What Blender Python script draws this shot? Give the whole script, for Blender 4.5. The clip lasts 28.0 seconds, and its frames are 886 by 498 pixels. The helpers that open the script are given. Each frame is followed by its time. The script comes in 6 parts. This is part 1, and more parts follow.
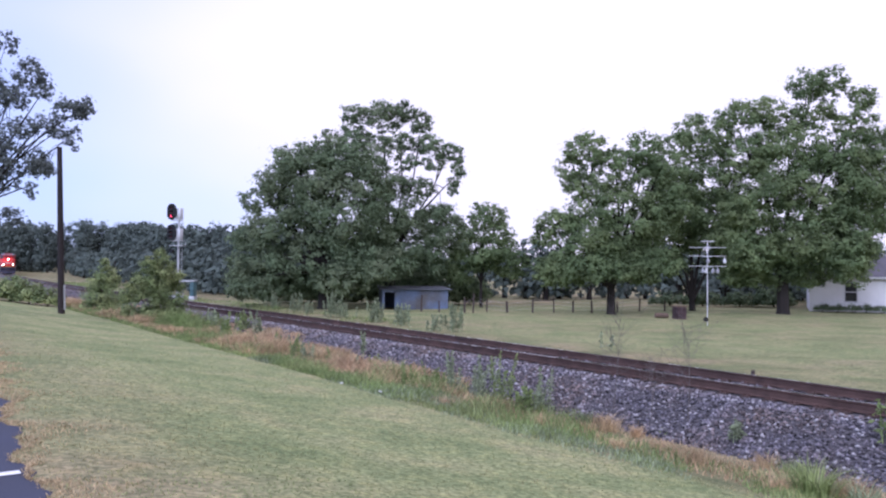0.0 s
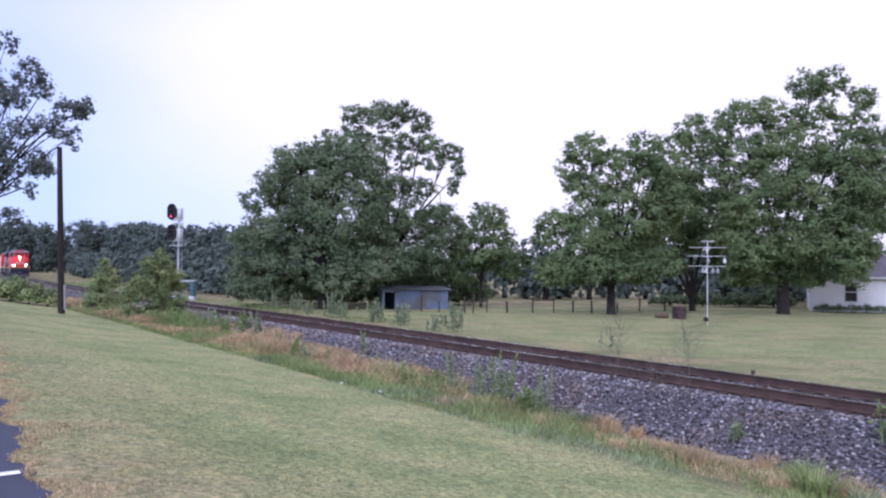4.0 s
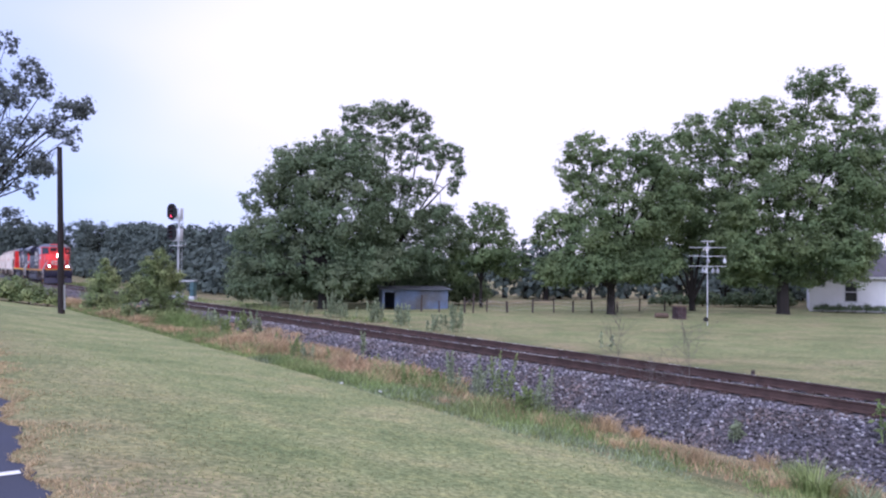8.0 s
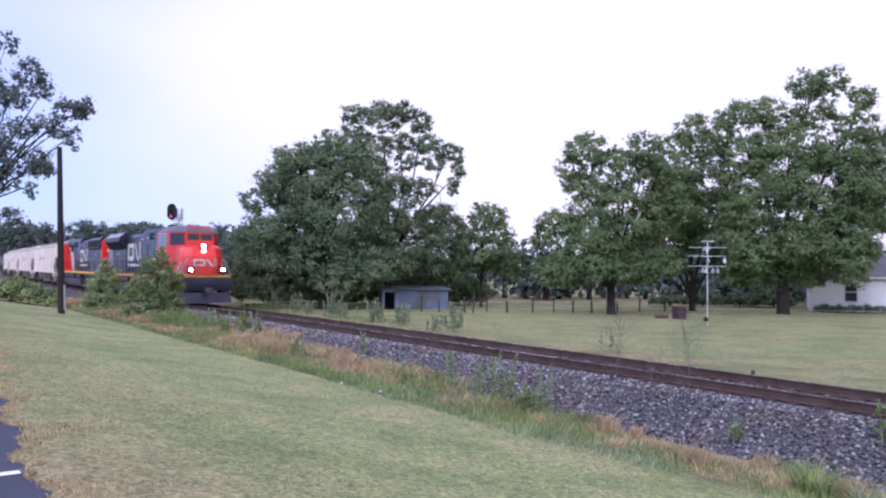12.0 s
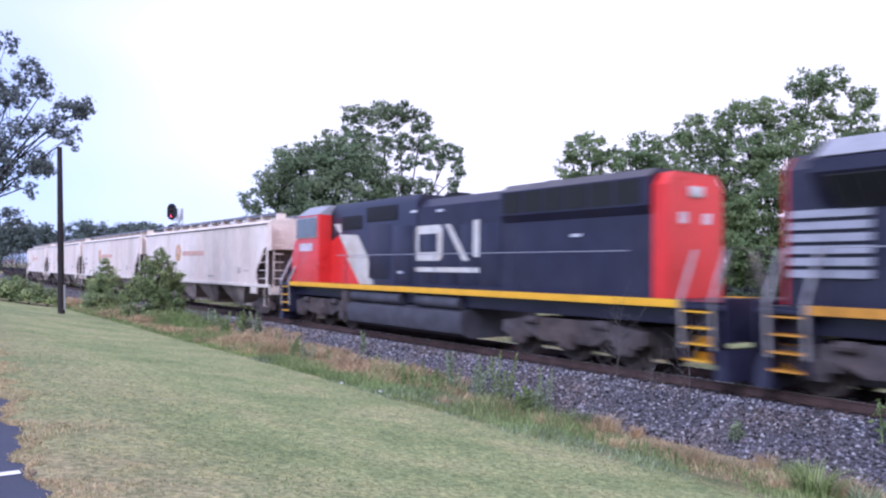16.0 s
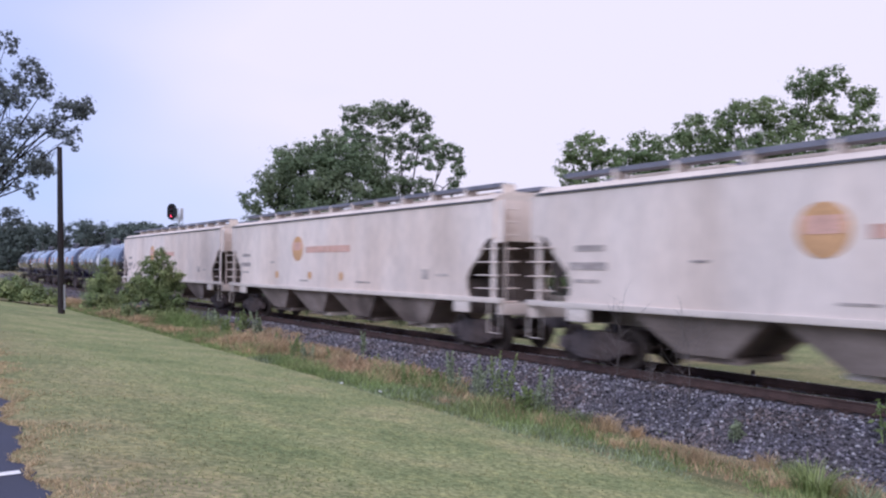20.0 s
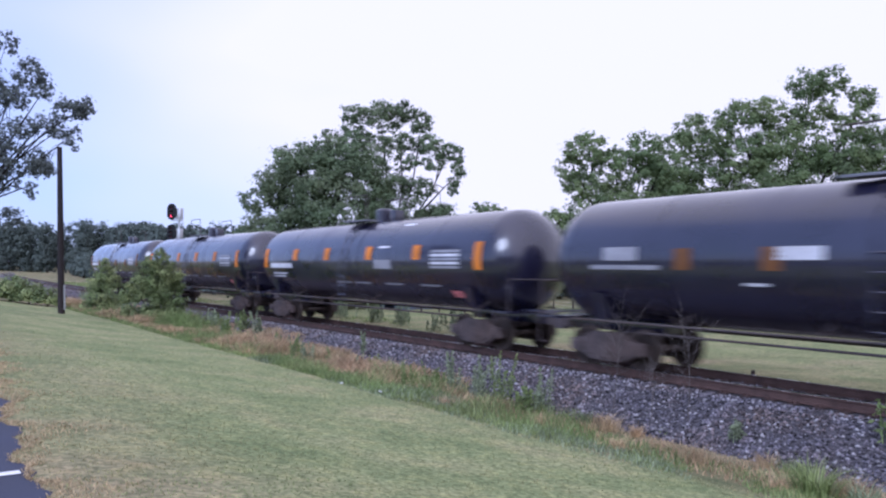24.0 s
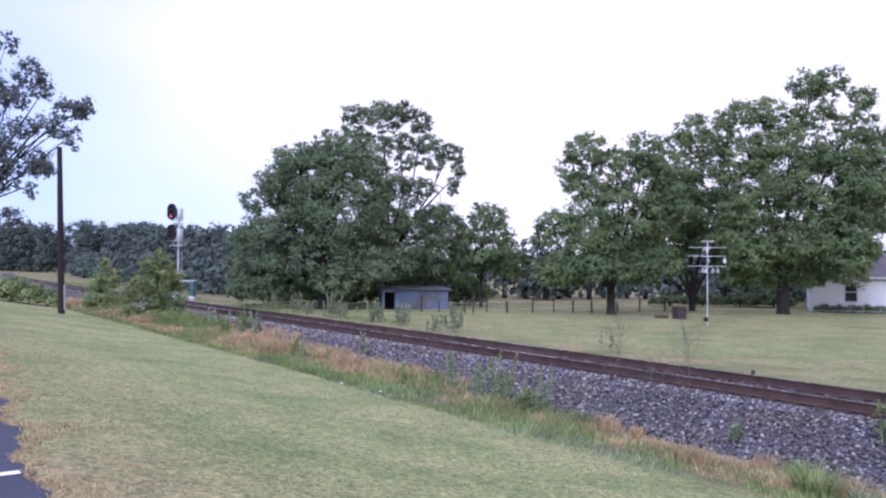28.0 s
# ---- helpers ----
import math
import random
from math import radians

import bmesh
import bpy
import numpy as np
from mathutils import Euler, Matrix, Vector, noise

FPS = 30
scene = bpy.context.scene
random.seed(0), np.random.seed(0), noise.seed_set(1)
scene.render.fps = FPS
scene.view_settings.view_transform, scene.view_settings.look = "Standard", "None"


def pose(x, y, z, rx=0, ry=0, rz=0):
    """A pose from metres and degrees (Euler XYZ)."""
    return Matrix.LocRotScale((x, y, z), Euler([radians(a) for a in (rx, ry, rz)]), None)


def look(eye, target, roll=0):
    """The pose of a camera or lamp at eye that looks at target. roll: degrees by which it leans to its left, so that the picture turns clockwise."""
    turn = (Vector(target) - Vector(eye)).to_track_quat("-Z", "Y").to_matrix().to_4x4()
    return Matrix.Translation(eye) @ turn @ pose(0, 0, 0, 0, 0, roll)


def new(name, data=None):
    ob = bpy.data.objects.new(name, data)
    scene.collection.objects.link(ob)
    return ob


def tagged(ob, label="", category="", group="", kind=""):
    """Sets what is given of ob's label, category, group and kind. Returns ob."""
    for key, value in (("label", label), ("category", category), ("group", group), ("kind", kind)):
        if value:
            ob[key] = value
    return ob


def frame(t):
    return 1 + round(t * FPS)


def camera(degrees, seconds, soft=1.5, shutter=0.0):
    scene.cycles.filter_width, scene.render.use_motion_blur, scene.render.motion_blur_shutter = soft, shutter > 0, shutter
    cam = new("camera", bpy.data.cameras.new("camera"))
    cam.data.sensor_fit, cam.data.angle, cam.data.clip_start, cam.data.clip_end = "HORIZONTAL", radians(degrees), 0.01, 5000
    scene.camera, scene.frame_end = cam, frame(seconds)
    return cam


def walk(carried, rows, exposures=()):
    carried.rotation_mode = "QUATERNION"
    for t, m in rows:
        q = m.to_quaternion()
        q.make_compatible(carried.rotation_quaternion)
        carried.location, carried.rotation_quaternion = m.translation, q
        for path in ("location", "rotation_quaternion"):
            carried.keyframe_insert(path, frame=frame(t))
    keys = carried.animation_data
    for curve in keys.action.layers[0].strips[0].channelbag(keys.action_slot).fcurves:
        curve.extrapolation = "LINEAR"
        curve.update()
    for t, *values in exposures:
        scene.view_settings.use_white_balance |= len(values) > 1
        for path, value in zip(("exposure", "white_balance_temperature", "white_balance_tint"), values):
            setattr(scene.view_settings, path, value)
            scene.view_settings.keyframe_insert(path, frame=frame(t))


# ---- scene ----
# ---------------------------------------------------------------- camera
cam = camera(59.92, 28.0, soft=2.2, shutter=0.6)
EYE = (0.0, 0.0, 2.276)
HELD = look(EYE, (0.0, 100.0, EYE[2] + 100.0 * math.tan(0.02552)), roll=0.618)
walk(cam, [(0.0, HELD), (28.0, HELD)], exposures=[
    (0.0, 0.62, 5200, 25), (14.5, 0.62, 5200, 25), (16.0, 0.84, 5080, 24), (17.2, 0.86, 5080, 24), (18.0, 0.42, 5150, 21), (18.7, 0.34, 5300, 22),
    (21.5, 0.34, 5380, 22), (24.0, 0.52, 5050, 22), (25.0, 0.72, 5040, 24), (28.0, 0.74, 5150, 25)])

# ---------------------------------------------------------------- sky and sun
world = bpy.data.worlds.new("overcast_sky")
scene.world = world
world.use_nodes = True


SUN_WAY = tuple(Vector((-0.40, -0.72, 0.52)).normalized())


def build_sky():
    nt = world.node_tree
    n, l = nt.nodes, nt.links
    bg = n["Background"]
    sky = n.new("ShaderNodeTexSky")
    sky.sky_type = 'NISHITA'
    sky.sun_disc = False
    sky.sun_elevation = math.asin(SUN_WAY[2])
    sky.sun_rotation = math.atan2(SUN_WAY[0], SUN_WAY[1])
    co = n.new("ShaderNodeTexCoord")
    mp = n.new("ShaderNodeMapping")
    mp.inputs["Scale"].default_value = (1.2, 1.2, 2.6)
    l.new(co.outputs["Generated"], mp.inputs["Vector"])
    nz = n.new("ShaderNodeTexNoise")
    nz.inputs["Scale"].default_value = 1.6
    nz.inputs["Detail"].default_value = 3.0
    l.new(mp.outputs["Vector"], nz.inputs["Vector"])
    # cloud thins out towards the west, where some blue comes through
    dot = n.new("ShaderNodeVectorMath")
    dot.operation = 'DOT_PRODUCT'
    dot.inputs[1].default_value = (0.9, 0.15, 0.55)
    l.new(co.outputs["Generated"], dot.inputs[0])
    add = n.new("ShaderNodeMath")
    add.operation = 'MULTIPLY_ADD'
    add.inputs[1].default_value = 0.55
    l.new(nz.outputs["Fac"], add.inputs[0])
    l.new(dot.outputs["Value"], add.inputs[2])
    rng = n.new("ShaderNodeMapRange")
    rng.inputs["From Min"].default_value = 0.0
    rng.inputs["From Max"].default_value = 0.46
    rng.inputs["To Min"].default_value = 0.0
    rng.inputs["To Max"].default_value = 1.0
    l.new(add.outputs[0], rng.inputs["Value"])
    mix = n.new("ShaderNodeMix")
    mix.data_type = 'RGBA'
    l.new(rng.outputs["Result"], mix.inputs["Factor"])
    # thin high haze over the blue
    haze = n.new("ShaderNodeMix")
    haze.data_type = 'RGBA'
    haze.inputs["Factor"].default_value = 0.7
    l.new(sky.outputs["Color"], haze.inputs[6])
    haze.inputs[7].default_value = (4.9, 5.4, 7.2, 1)
    l.new(haze.outputs[2], mix.inputs[6])
    # the cloud is brightest round the hidden sun
    glow = n.new("ShaderNodeVectorMath")
    glow.operation = 'DOT_PRODUCT'
    glow.inputs[1].default_value = SUN_WAY
    l.new(co.outputs["Generated"], glow.inputs[0])
    lift = n.new("ShaderNodeMapRange")
    lift.inputs["From Min"].default_value, lift.inputs["From Max"].default_value = 0.15, 1.0
    lift.inputs["To Min"].default_value, lift.inputs["To Max"].default_value = 1.0, 1.45
    l.new(glow.outputs["Value"], lift.inputs["Value"])
    cloud = n.new("ShaderNodeVectorMath")
    cloud.operation = 'SCALE'
    cloud.inputs[0].default_value = (7.4, 6.65, 6.35)
    l.new(lift.outputs["Result"], cloud.inputs["Scale"])
    l.new(cloud.outputs[0], mix.inputs[7])
    l.new(mix.outputs[2], bg.inputs["Color"])
    bg.inputs["Strength"].default_value = 0.1


build_sky()
sun = new("sun", bpy.data.lights.new("sun", 'SUN'))
sun.data.energy = 1.0
sun.data.angle = radians(25)
sun.data.color = (1.0, 0.98, 0.95)
sun.matrix_basis = look(Vector(SUN_WAY) * 80, (0, 0, 0))


# ---------------------------------------------------------------- materials
def surf(name, base, rough=0.8, metal=0.0, scale=4.0, amount=0.25, fine=40.0, fine_amount=0.15,
         bump=0.3, bump_dist=0.01, islands=0.0, per_object=0.0, second=None, second_scale=0.6, emit=None,
         translucent=0.0, spec=0.3, stretch=(1, 1, 1), coat=0.0, coat_rough=0.25):
    """Principled surface with variation at two scales, optional second colour in patches."""
    m = bpy.data.materials.new(name)
    m.use_nodes = True
    nt = m.node_tree
    n, l = nt.nodes, nt.links
    b = n["Principled BSDF"]
    co = n.new("ShaderNodeTexCoord")
    mp = n.new("ShaderNodeMapping")
    mp.inputs["Scale"].default_value = stretch
    l.new(co.outputs["Object"], mp.inputs["Vector"])

    def noise_at(s, detail=4.0):
        t = n.new("ShaderNodeTexNoise")
        t.inputs["Scale"].default_value = s
        t.inputs["Detail"].default_value = detail
        l.new(mp.outputs["Vector"], t.inputs["Vector"])
        return t.outputs["Fac"]

    def ranged(value, lo, hi, a=0.3, c=0.7):
        r = n.new("ShaderNodeMapRange")
        r.inputs["From Min"].default_value, r.inputs["From Max"].default_value = a, c
        r.inputs["To Min"].default_value, r.inputs["To Max"].default_value = lo, hi
        l.new(value, r.inputs["Value"])
        return r.outputs["Result"]

    def times(x, y):
        t = n.new("ShaderNodeMath")
        t.operation = 'MULTIPLY'
        l.new(x, t.inputs[0])
        l.new(y, t.inputs[1])
        return t.outputs[0]

    coarse, small = noise_at(scale), noise_at(fine, 5.0)
    value = times(ranged(coarse, 1 - amount, 1 + amount), ranged(small, 1 - fine_amount, 1 + fine_amount))
    if islands:
        g = n.new("ShaderNodeNewGeometry")
        value = times(value, ranged(g.outputs["Random Per Island"], 1 - islands, 1 + islands, 0, 1))
    if per_object:
        g = n.new("ShaderNodeObjectInfo")
        value = times(value, ranged(g.outputs["Random"], 1 - per_object, 1 + per_object, 0, 1))
    colour = n.new("ShaderNodeMix")
    colour.data_type = 'RGBA'
    colour.inputs[6].default_value = (*base, 1)
    colour.inputs[7].default_value = (*(second or base), 1)
    if second:
        l.new(ranged(noise_at(second_scale, 6.0), 0, 1, 0.42, 0.66), colour.inputs["Factor"])
    else:
        colour.inputs["Factor"].default_value = 0.0
    sc = n.new("ShaderNodeVectorMath")
    sc.operation = 'SCALE'
    l.new(colour.outputs[2], sc.inputs[0])
    l.new(value, sc.inputs["Scale"])
    l.new(sc.outputs[0], b.inputs["Base Color"])
    l.new(ranged(coarse, max(rough - 0.1, 0.02), min(rough + 0.1, 1.0)), b.inputs["Roughness"])
    b.inputs["Metallic"].default_value = metal
    b.inputs["Specular IOR Level"].default_value = spec
    if coat:
        b.inputs["Coat Weight"].default_value = coat
        b.inputs["Coat Roughness"].default_value = coat_rough
    if bump:
        bp = n.new("ShaderNodeBump")
        bp.inputs["Strength"].default_value = bump
        bp.inputs["Distance"].default_value = bump_dist
        l.new(small, bp.inputs["Height"])
        l.new(bp.outputs["Normal"], b.inputs["Normal"])
    if emit:
        b.inputs["Emission Color"].default_value = (*emit[:3], 1)
        b.inputs["Emission Strength"].default_value = emit[3]
    if translucent:
        tr = n.new("ShaderNodeBsdfTranslucent")
        l.new(sc.outputs[0], tr.inputs["Color"])
        ms = n.new("ShaderNodeMixShader")
        ms.inputs["Fac"].default_value = translucent
        l.new(b.outputs["BSDF"], ms.inputs[1])
        l.new(tr.outputs["BSDF"], ms.inputs[2])
        l.new(ms.outputs["Shader"], n["Material Output"].inputs["Surface"])
    return m


def glass(name, tint, rough=0.05):
    m = bpy.data.materials.new(name)
    m.use_nodes = True
    b = m.node_tree.nodes["Principled BSDF"]
    b.inputs["Base Color"].default_value = (*tint, 1)
    b.inputs["Roughness"].default_value = rough
    b.inputs["Specular IOR Level"].default_value = 0.5
    return m


M = dict(
    leaf_dark=surf("leaf_dark", (0.165, 0.222, 0.125), 0.85, scale=0.5, amount=0.3, fine=3, fine_amount=0.15, bump=0, islands=0.14,
                   second=(0.220, 0.262, 0.155), second_scale=0.4, translucent=0.42, spec=0.08),
    leaf_mid=surf("leaf_mid", (0.164, 0.224, 0.108), 0.85, scale=0.5, amount=0.3, fine=3, fine_amount=0.15, bump=0, islands=0.14,
                  second=(0.235, 0.290, 0.135), second_scale=0.4, translucent=0.42, spec=0.08),
    leaf_grey=surf("leaf_grey", (0.125, 0.145, 0.135), 0.8, scale=0.8, amount=0.25, fine=4, fine_amount=0.15, bump=0, islands=0.2, translucent=0.25),
    # haze of the distance is put into this greyed, bluish leaf colour
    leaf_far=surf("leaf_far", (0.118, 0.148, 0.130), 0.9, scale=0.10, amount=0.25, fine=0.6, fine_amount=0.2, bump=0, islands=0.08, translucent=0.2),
    leaf_bush=surf("leaf_bush", (0.185, 0.245, 0.098), 0.5, scale=1.5, amount=0.35, fine=8, bump=0, islands=0.35,
                   second=(0.36, 0.40, 0.17), second_scale=1.0, translucent=0.35),
    bark=surf("bark", (0.028, 0.024, 0.022), 0.9, scale=3, fine=30, bump=0.8, bump_dist=0.03, stretch=(1, 1, 0.25)),
    lawn_blade=surf("lawn_blade", (0.31, 0.36, 0.165), 0.6, scale=0.5, amount=0.2, fine=3, bump=0, islands=0.4,
                    second=(0.42, 0.38, 0.21), second_scale=0.35, translucent=0.65),
    lawn_dry=surf("lawn_dry", (0.50, 0.39, 0.23), 0.7, scale=0.8, amount=0.2, fine=4, bump=0, islands=0.3, translucent=0.25),
    weed_green=surf("weed_green", (0.235, 0.31, 0.115), 0.6, scale=0.8, amount=0.3, fine=4, bump=0, islands=0.4,
                    second=(0.33, 0.37, 0.16), second_scale=0.5, translucent=0.42),
    weed_dry=surf("weed_dry", (0.50, 0.39, 0.225), 0.75, scale=0.8, amount=0.3, fine=4, bump=0, islands=0.45,
                  second=(0.47, 0.32, 0.195), second_scale=0.6, translucent=0.25),
    weed_pale=surf("weed_pale", (0.29, 0.34, 0.21), 0.7, scale=0.8, amount=0.3, fine=4, bump=0, islands=0.4, translucent=0.3),
    stem_grey=surf("stem_grey", (0.14, 0.122, 0.112), 0.85, scale=6, fine=60, bump=0.2),
    stone=surf("stone", (0.134, 0.125, 0.146), 0.85, scale=1.2, amount=0.2, fine=60, bump=0.3, islands=0.85,
               second=(0.155, 0.122, 0.112), second_scale=0.9),
    stone_pale=surf("stone_pale", (0.33, 0.315, 0.33), 0.85, scale=1.2, amount=0.2, fine=60, bump=0.3, islands=0.4),
    bed=surf("bed", (0.105, 0.098, 0.107), 0.95, scale=14, amount=0.5, fine=45, fine_amount=0.4, bump=1.0, bump_dist=0.04),
    rail_steel=surf("rail_steel", (0.100, 0.062, 0.052), 0.75, metal=0.2, scale=3, amount=0.3, fine=50, bump=0.3, second=(0.075, 0.048, 0.042)),
    rail_head=surf("rail_head", (0.55, 0.54, 0.55), 0.25, metal=0.9, scale=2, amount=0.15, fine=60, bump=0),
    tie_wood=surf("tie_wood", (0.05, 0.038, 0.034), 0.9, scale=3, amount=0.3, fine=30, bump=0.8, bump_dist=0.02, per_object=0.35, stretch=(6, 1, 6)),
    asphalt=surf("asphalt", (0.055, 0.060, 0.092), 0.8, scale=1.5, amount=0.2, fine=180, fine_amount=0.35, bump=0.5),
    line_paint=surf("line_paint", (0.75, 0.75, 0.74), 0.7, scale=5, amount=0.12, fine=90, bump=0.2),
    pole_wood=surf("pole_wood", (0.034, 0.028, 0.028), 0.9, scale=2, fine=30, bump=0.8, bump_dist=0.01, stretch=(1, 1, 0.1)),
    white_paint=surf("white_paint", (0.62, 0.62, 0.65), 0.55, scale=2, amount=0.08, fine=40, fine_amount=0.06, bump=0.1),
    siding=surf("siding", (0.82, 0.82, 0.84), 0.55, scale=0.8, amount=0.06, fine=20, fine_amount=0.05, bump=0.1),
    shingle=surf("shingle", (0.13, 0.125, 0.15), 0.9, scale=1, amount=0.2, fine=14, fine_amount=0.3, bump=0.6, bump_dist=0.02),
    shed_metal=surf("shed_metal", (0.15, 0.20, 0.31), 0.6, metal=0.1, scale=1, amount=0.2, fine=12, bump=0.2, second=(0.12, 0.12, 0.125)),
    shed_roof=surf("shed_roof", (0.13, 0.14, 0.165), 0.6, metal=0.2, scale=1, amount=0.2, fine=12, bump=0.2),
    dark_inside=surf("dark_inside", (0.02, 0.02, 0.02), 0.8, bump=0),
    galvanised=surf("galvanised", (0.55, 0.56, 0.58), 0.4, metal=0.6, scale=4, amount=0.15, fine=60, bump=0.1),
    signal_black=surf("signal_black", (0.012, 0.012, 0.014), 0.5, scale=5, amount=0.2, bump=0.1),
    lens_red=surf("lens_red", (0.6, 0.02, 0.03), 0.2, bump=0, emit=(1.0, 0.06, 0.12, 1.6)),
    lens_off=surf("lens_off", (0.10, 0.03, 0.04), 0.15, bump=0),
    brick=surf("brick", (0.065, 0.042, 0.045), 0.85, scale=6, fine=40, per_object=0.25, bump=0.4),
    log_wood=surf("log_wood", (0.14, 0.10, 0.075), 0.9, scale=4, fine=30, bump=0.6),
    fence_wood=surf("fence_wood", (0.07, 0.055, 0.05), 0.9, scale=4, fine=30, bump=0.6),
    loco_red=surf("loco_red", (0.70, 0.034, 0.028), 0.35, scale=1.2, amount=0.12, fine=25, fine_amount=0.06, bump=0.05, coat=0.3),
    loco_black=surf("loco_black", (0.024, 0.023, 0.048), 0.38, scale=1.2, amount=0.3, fine=25, bump=0.05, coat=0.15, second=(0.028, 0.026, 0.042)),
    loco_white=surf("loco_white", (0.66, 0.63, 0.58), 0.45, scale=2, amount=0.12, fine=25, bump=0.05, second=(0.52, 0.44, 0.36), second_scale=0.8),
    roof_slate=surf("roof_slate", (0.13, 0.13, 0.165), 0.45, scale=2, amount=0.15, fine=25, bump=0.05),
    loco_grey=surf("loco_grey", (0.30, 0.30, 0.33), 0.5, scale=2, amount=0.15, fine=25, bump=0.05),
    stripe_yellow=surf("stripe_yellow", (0.80, 0.42, 0.02), 0.4, scale=2, amount=0.1, fine=30, bump=0.0),
    stripe_dim=surf("stripe_dim", (0.52, 0.24, 0.03), 0.5, scale=2, amount=0.25, fine=30, bump=0.0),
    truck_grime=surf("truck_grime", (0.085, 0.072, 0.074), 0.85, scale=4, amount=0.4, fine=30, bump=0.4, second=(0.095, 0.070, 0.062)),
    tank_grime=surf("tank_grime", (0.078, 0.074, 0.088), 0.7, scale=2, amount=0.3, fine=25, bump=0.2),
    wheel_steel=surf("wheel_steel", (0.09, 0.07, 0.06), 0.6, metal=0.5, scale=6, amount=0.3, fine=40, bump=0.2),
    # sky seen in the side panes is put into this pale tint
    cab_glass=glass("cab_glass", (0.13, 0.15, 0.175)),
    light_on=surf("light_on", (1, 0.9, 0.8), 0.2, bump=0, emit=(1.0, 0.74, 0.55, 40.0)),
    hopper_paint=surf("hopper_paint", (0.80, 0.69, 0.61), 0.6, scale=0.7, amount=0.13, fine=8, fine_amount=0.08, bump=0.08,
                      second=(0.69, 0.565, 0.475), second_scale=0.4, stretch=(1, 1, 0.35), per_object=0.06),
    hopper_roof=surf("hopper_roof", (0.70, 0.61, 0.53), 0.55, scale=0.8, amount=0.1, fine=12, bump=0.08),
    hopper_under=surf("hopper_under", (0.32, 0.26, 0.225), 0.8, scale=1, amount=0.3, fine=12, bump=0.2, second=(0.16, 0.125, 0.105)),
    # dark copy of the hopper paint; shade at the car ends is painted in
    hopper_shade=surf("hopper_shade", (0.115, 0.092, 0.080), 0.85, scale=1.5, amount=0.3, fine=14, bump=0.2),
    grating=surf("grating", (0.22, 0.22, 0.25), 0.6, metal=0.5, scale=5, fine=60, bump=0.4),
    logo_orange=surf("logo_orange", (0.66, 0.40, 0.31), 0.6, scale=2, amount=0.2, fine=14, bump=0.0),
    logo_gold=surf("logo_gold", (0.60, 0.35, 0.17), 0.6, scale=2, amount=0.2, fine=14, bump=0.0),
    mark_dark=surf("mark_dark", (0.10, 0.10, 0.11), 0.7, scale=3, amount=0.3, fine=30, bump=0.0),
    mark_faint=surf("mark_faint", (0.34, 0.29, 0.27), 0.7, scale=3, amount=0.3, fine=20, bump=0.0, second=(0.55, 0.47, 0.41), second_scale=2.5),
    windshield_glass=glass("windshield_glass", (0.022, 0.024, 0.032), 0.08),
    mark_white=surf("mark_white", (0.62, 0.62, 0.66), 0.6, scale=3, amount=0.25, fine=20, bump=0.0),
    tank_black=surf("tank_black", (0.013, 0.012, 0.032), 0.30, scale=0.7, amount=0.3, fine=15, bump=0.02, coat=1.0, coat_rough=0.10, spec=0.6),
    tank_sheen=surf("tank_sheen", (0.10, 0.10, 0.125), 0.5, scale=0.7, amount=0.2, fine=15, bump=0.05),
    reflector=surf("reflector", (0.62, 0.20, 0.02), 0.5, scale=3, amount=0.2, fine=20, bump=0.0),
    rust_patch=surf("rust_patch", (0.16, 0.07, 0.025), 0.6, scale=3, amount=0.2, fine=20, bump=0.0),
    mark_pink=surf("mark_pink", (0.75, 0.25, 0.25), 0.5, bump=0.0),
    brush_steel=surf("brush_steel", (0.38, 0.36, 0.36), 0.45, metal=0.5, scale=4, bump=0.1),
    paper=surf("paper", (0.80, 0.80, 0.78), 0.8, bump=0.1),
    flower=surf("flower", (0.78, 0.76, 0.66), 0.7, bump=0.0, islands=0.2),
    teal_metal=surf("teal_metal", (0.08, 0.15, 0.17), 0.5, scale=3, bump=0.1),
)


# ---------------------------------------------------------------- mesh tools
def mesh_of(bm, name, smooth=True):
    bmesh.ops.recalc_face_normals(bm, faces=bm.faces[:])
    me = bpy.data.meshes.new(name)
    bm.to_mesh(me)
    bm.free()
    if smooth:
        me.shade_smooth()
        me.set_sharp_from_angle(angle=radians(35))
    return me


def part(name, bm, material, parent=None, label="", at=None):
    ob = new(name, mesh_of(bm, name) if isinstance(bm, bmesh.types.BMesh) else bm)
    if not ob.data.materials:
        ob.data.materials.append(M[material])
    ob.parent = parent
    if at is not None:
        ob.matrix_basis = at
    if label:
        ob["label"] = label
    return ob


def thing(name, label, category, at=None, group="", kind=""):
    ob = new(name)
    ob.empty_display_size = 0.3
    if at is not None:
        ob.matrix_basis = at
    return tagged(ob, label, category, group, kind)


def box(bm, x0, x1, y0, y1, z0, z1, bevel=0.0):
    r = bmesh.ops.create_cube(bm, size=1.0, matrix=Matrix.LocRotScale(((x0 + x1) / 2, (y0 + y1) / 2, (z0 + z1) / 2), None,
                                                                    (abs(x1 - x0), abs(y1 - y0), abs(z1 - z0))))
    if bevel:
        edges = {e for v in r["verts"] for e in v.link_edges}
        bmesh.ops.bevel(bm, geom=list(edges), offset=bevel, segments=2, affect='EDGES', profile=0.6)
    return bm


def boxes(*dims, bevel=0.0):
    bm = bmesh.new()
    for d in dims:
        box(bm, *d, bevel=bevel)
    return bm


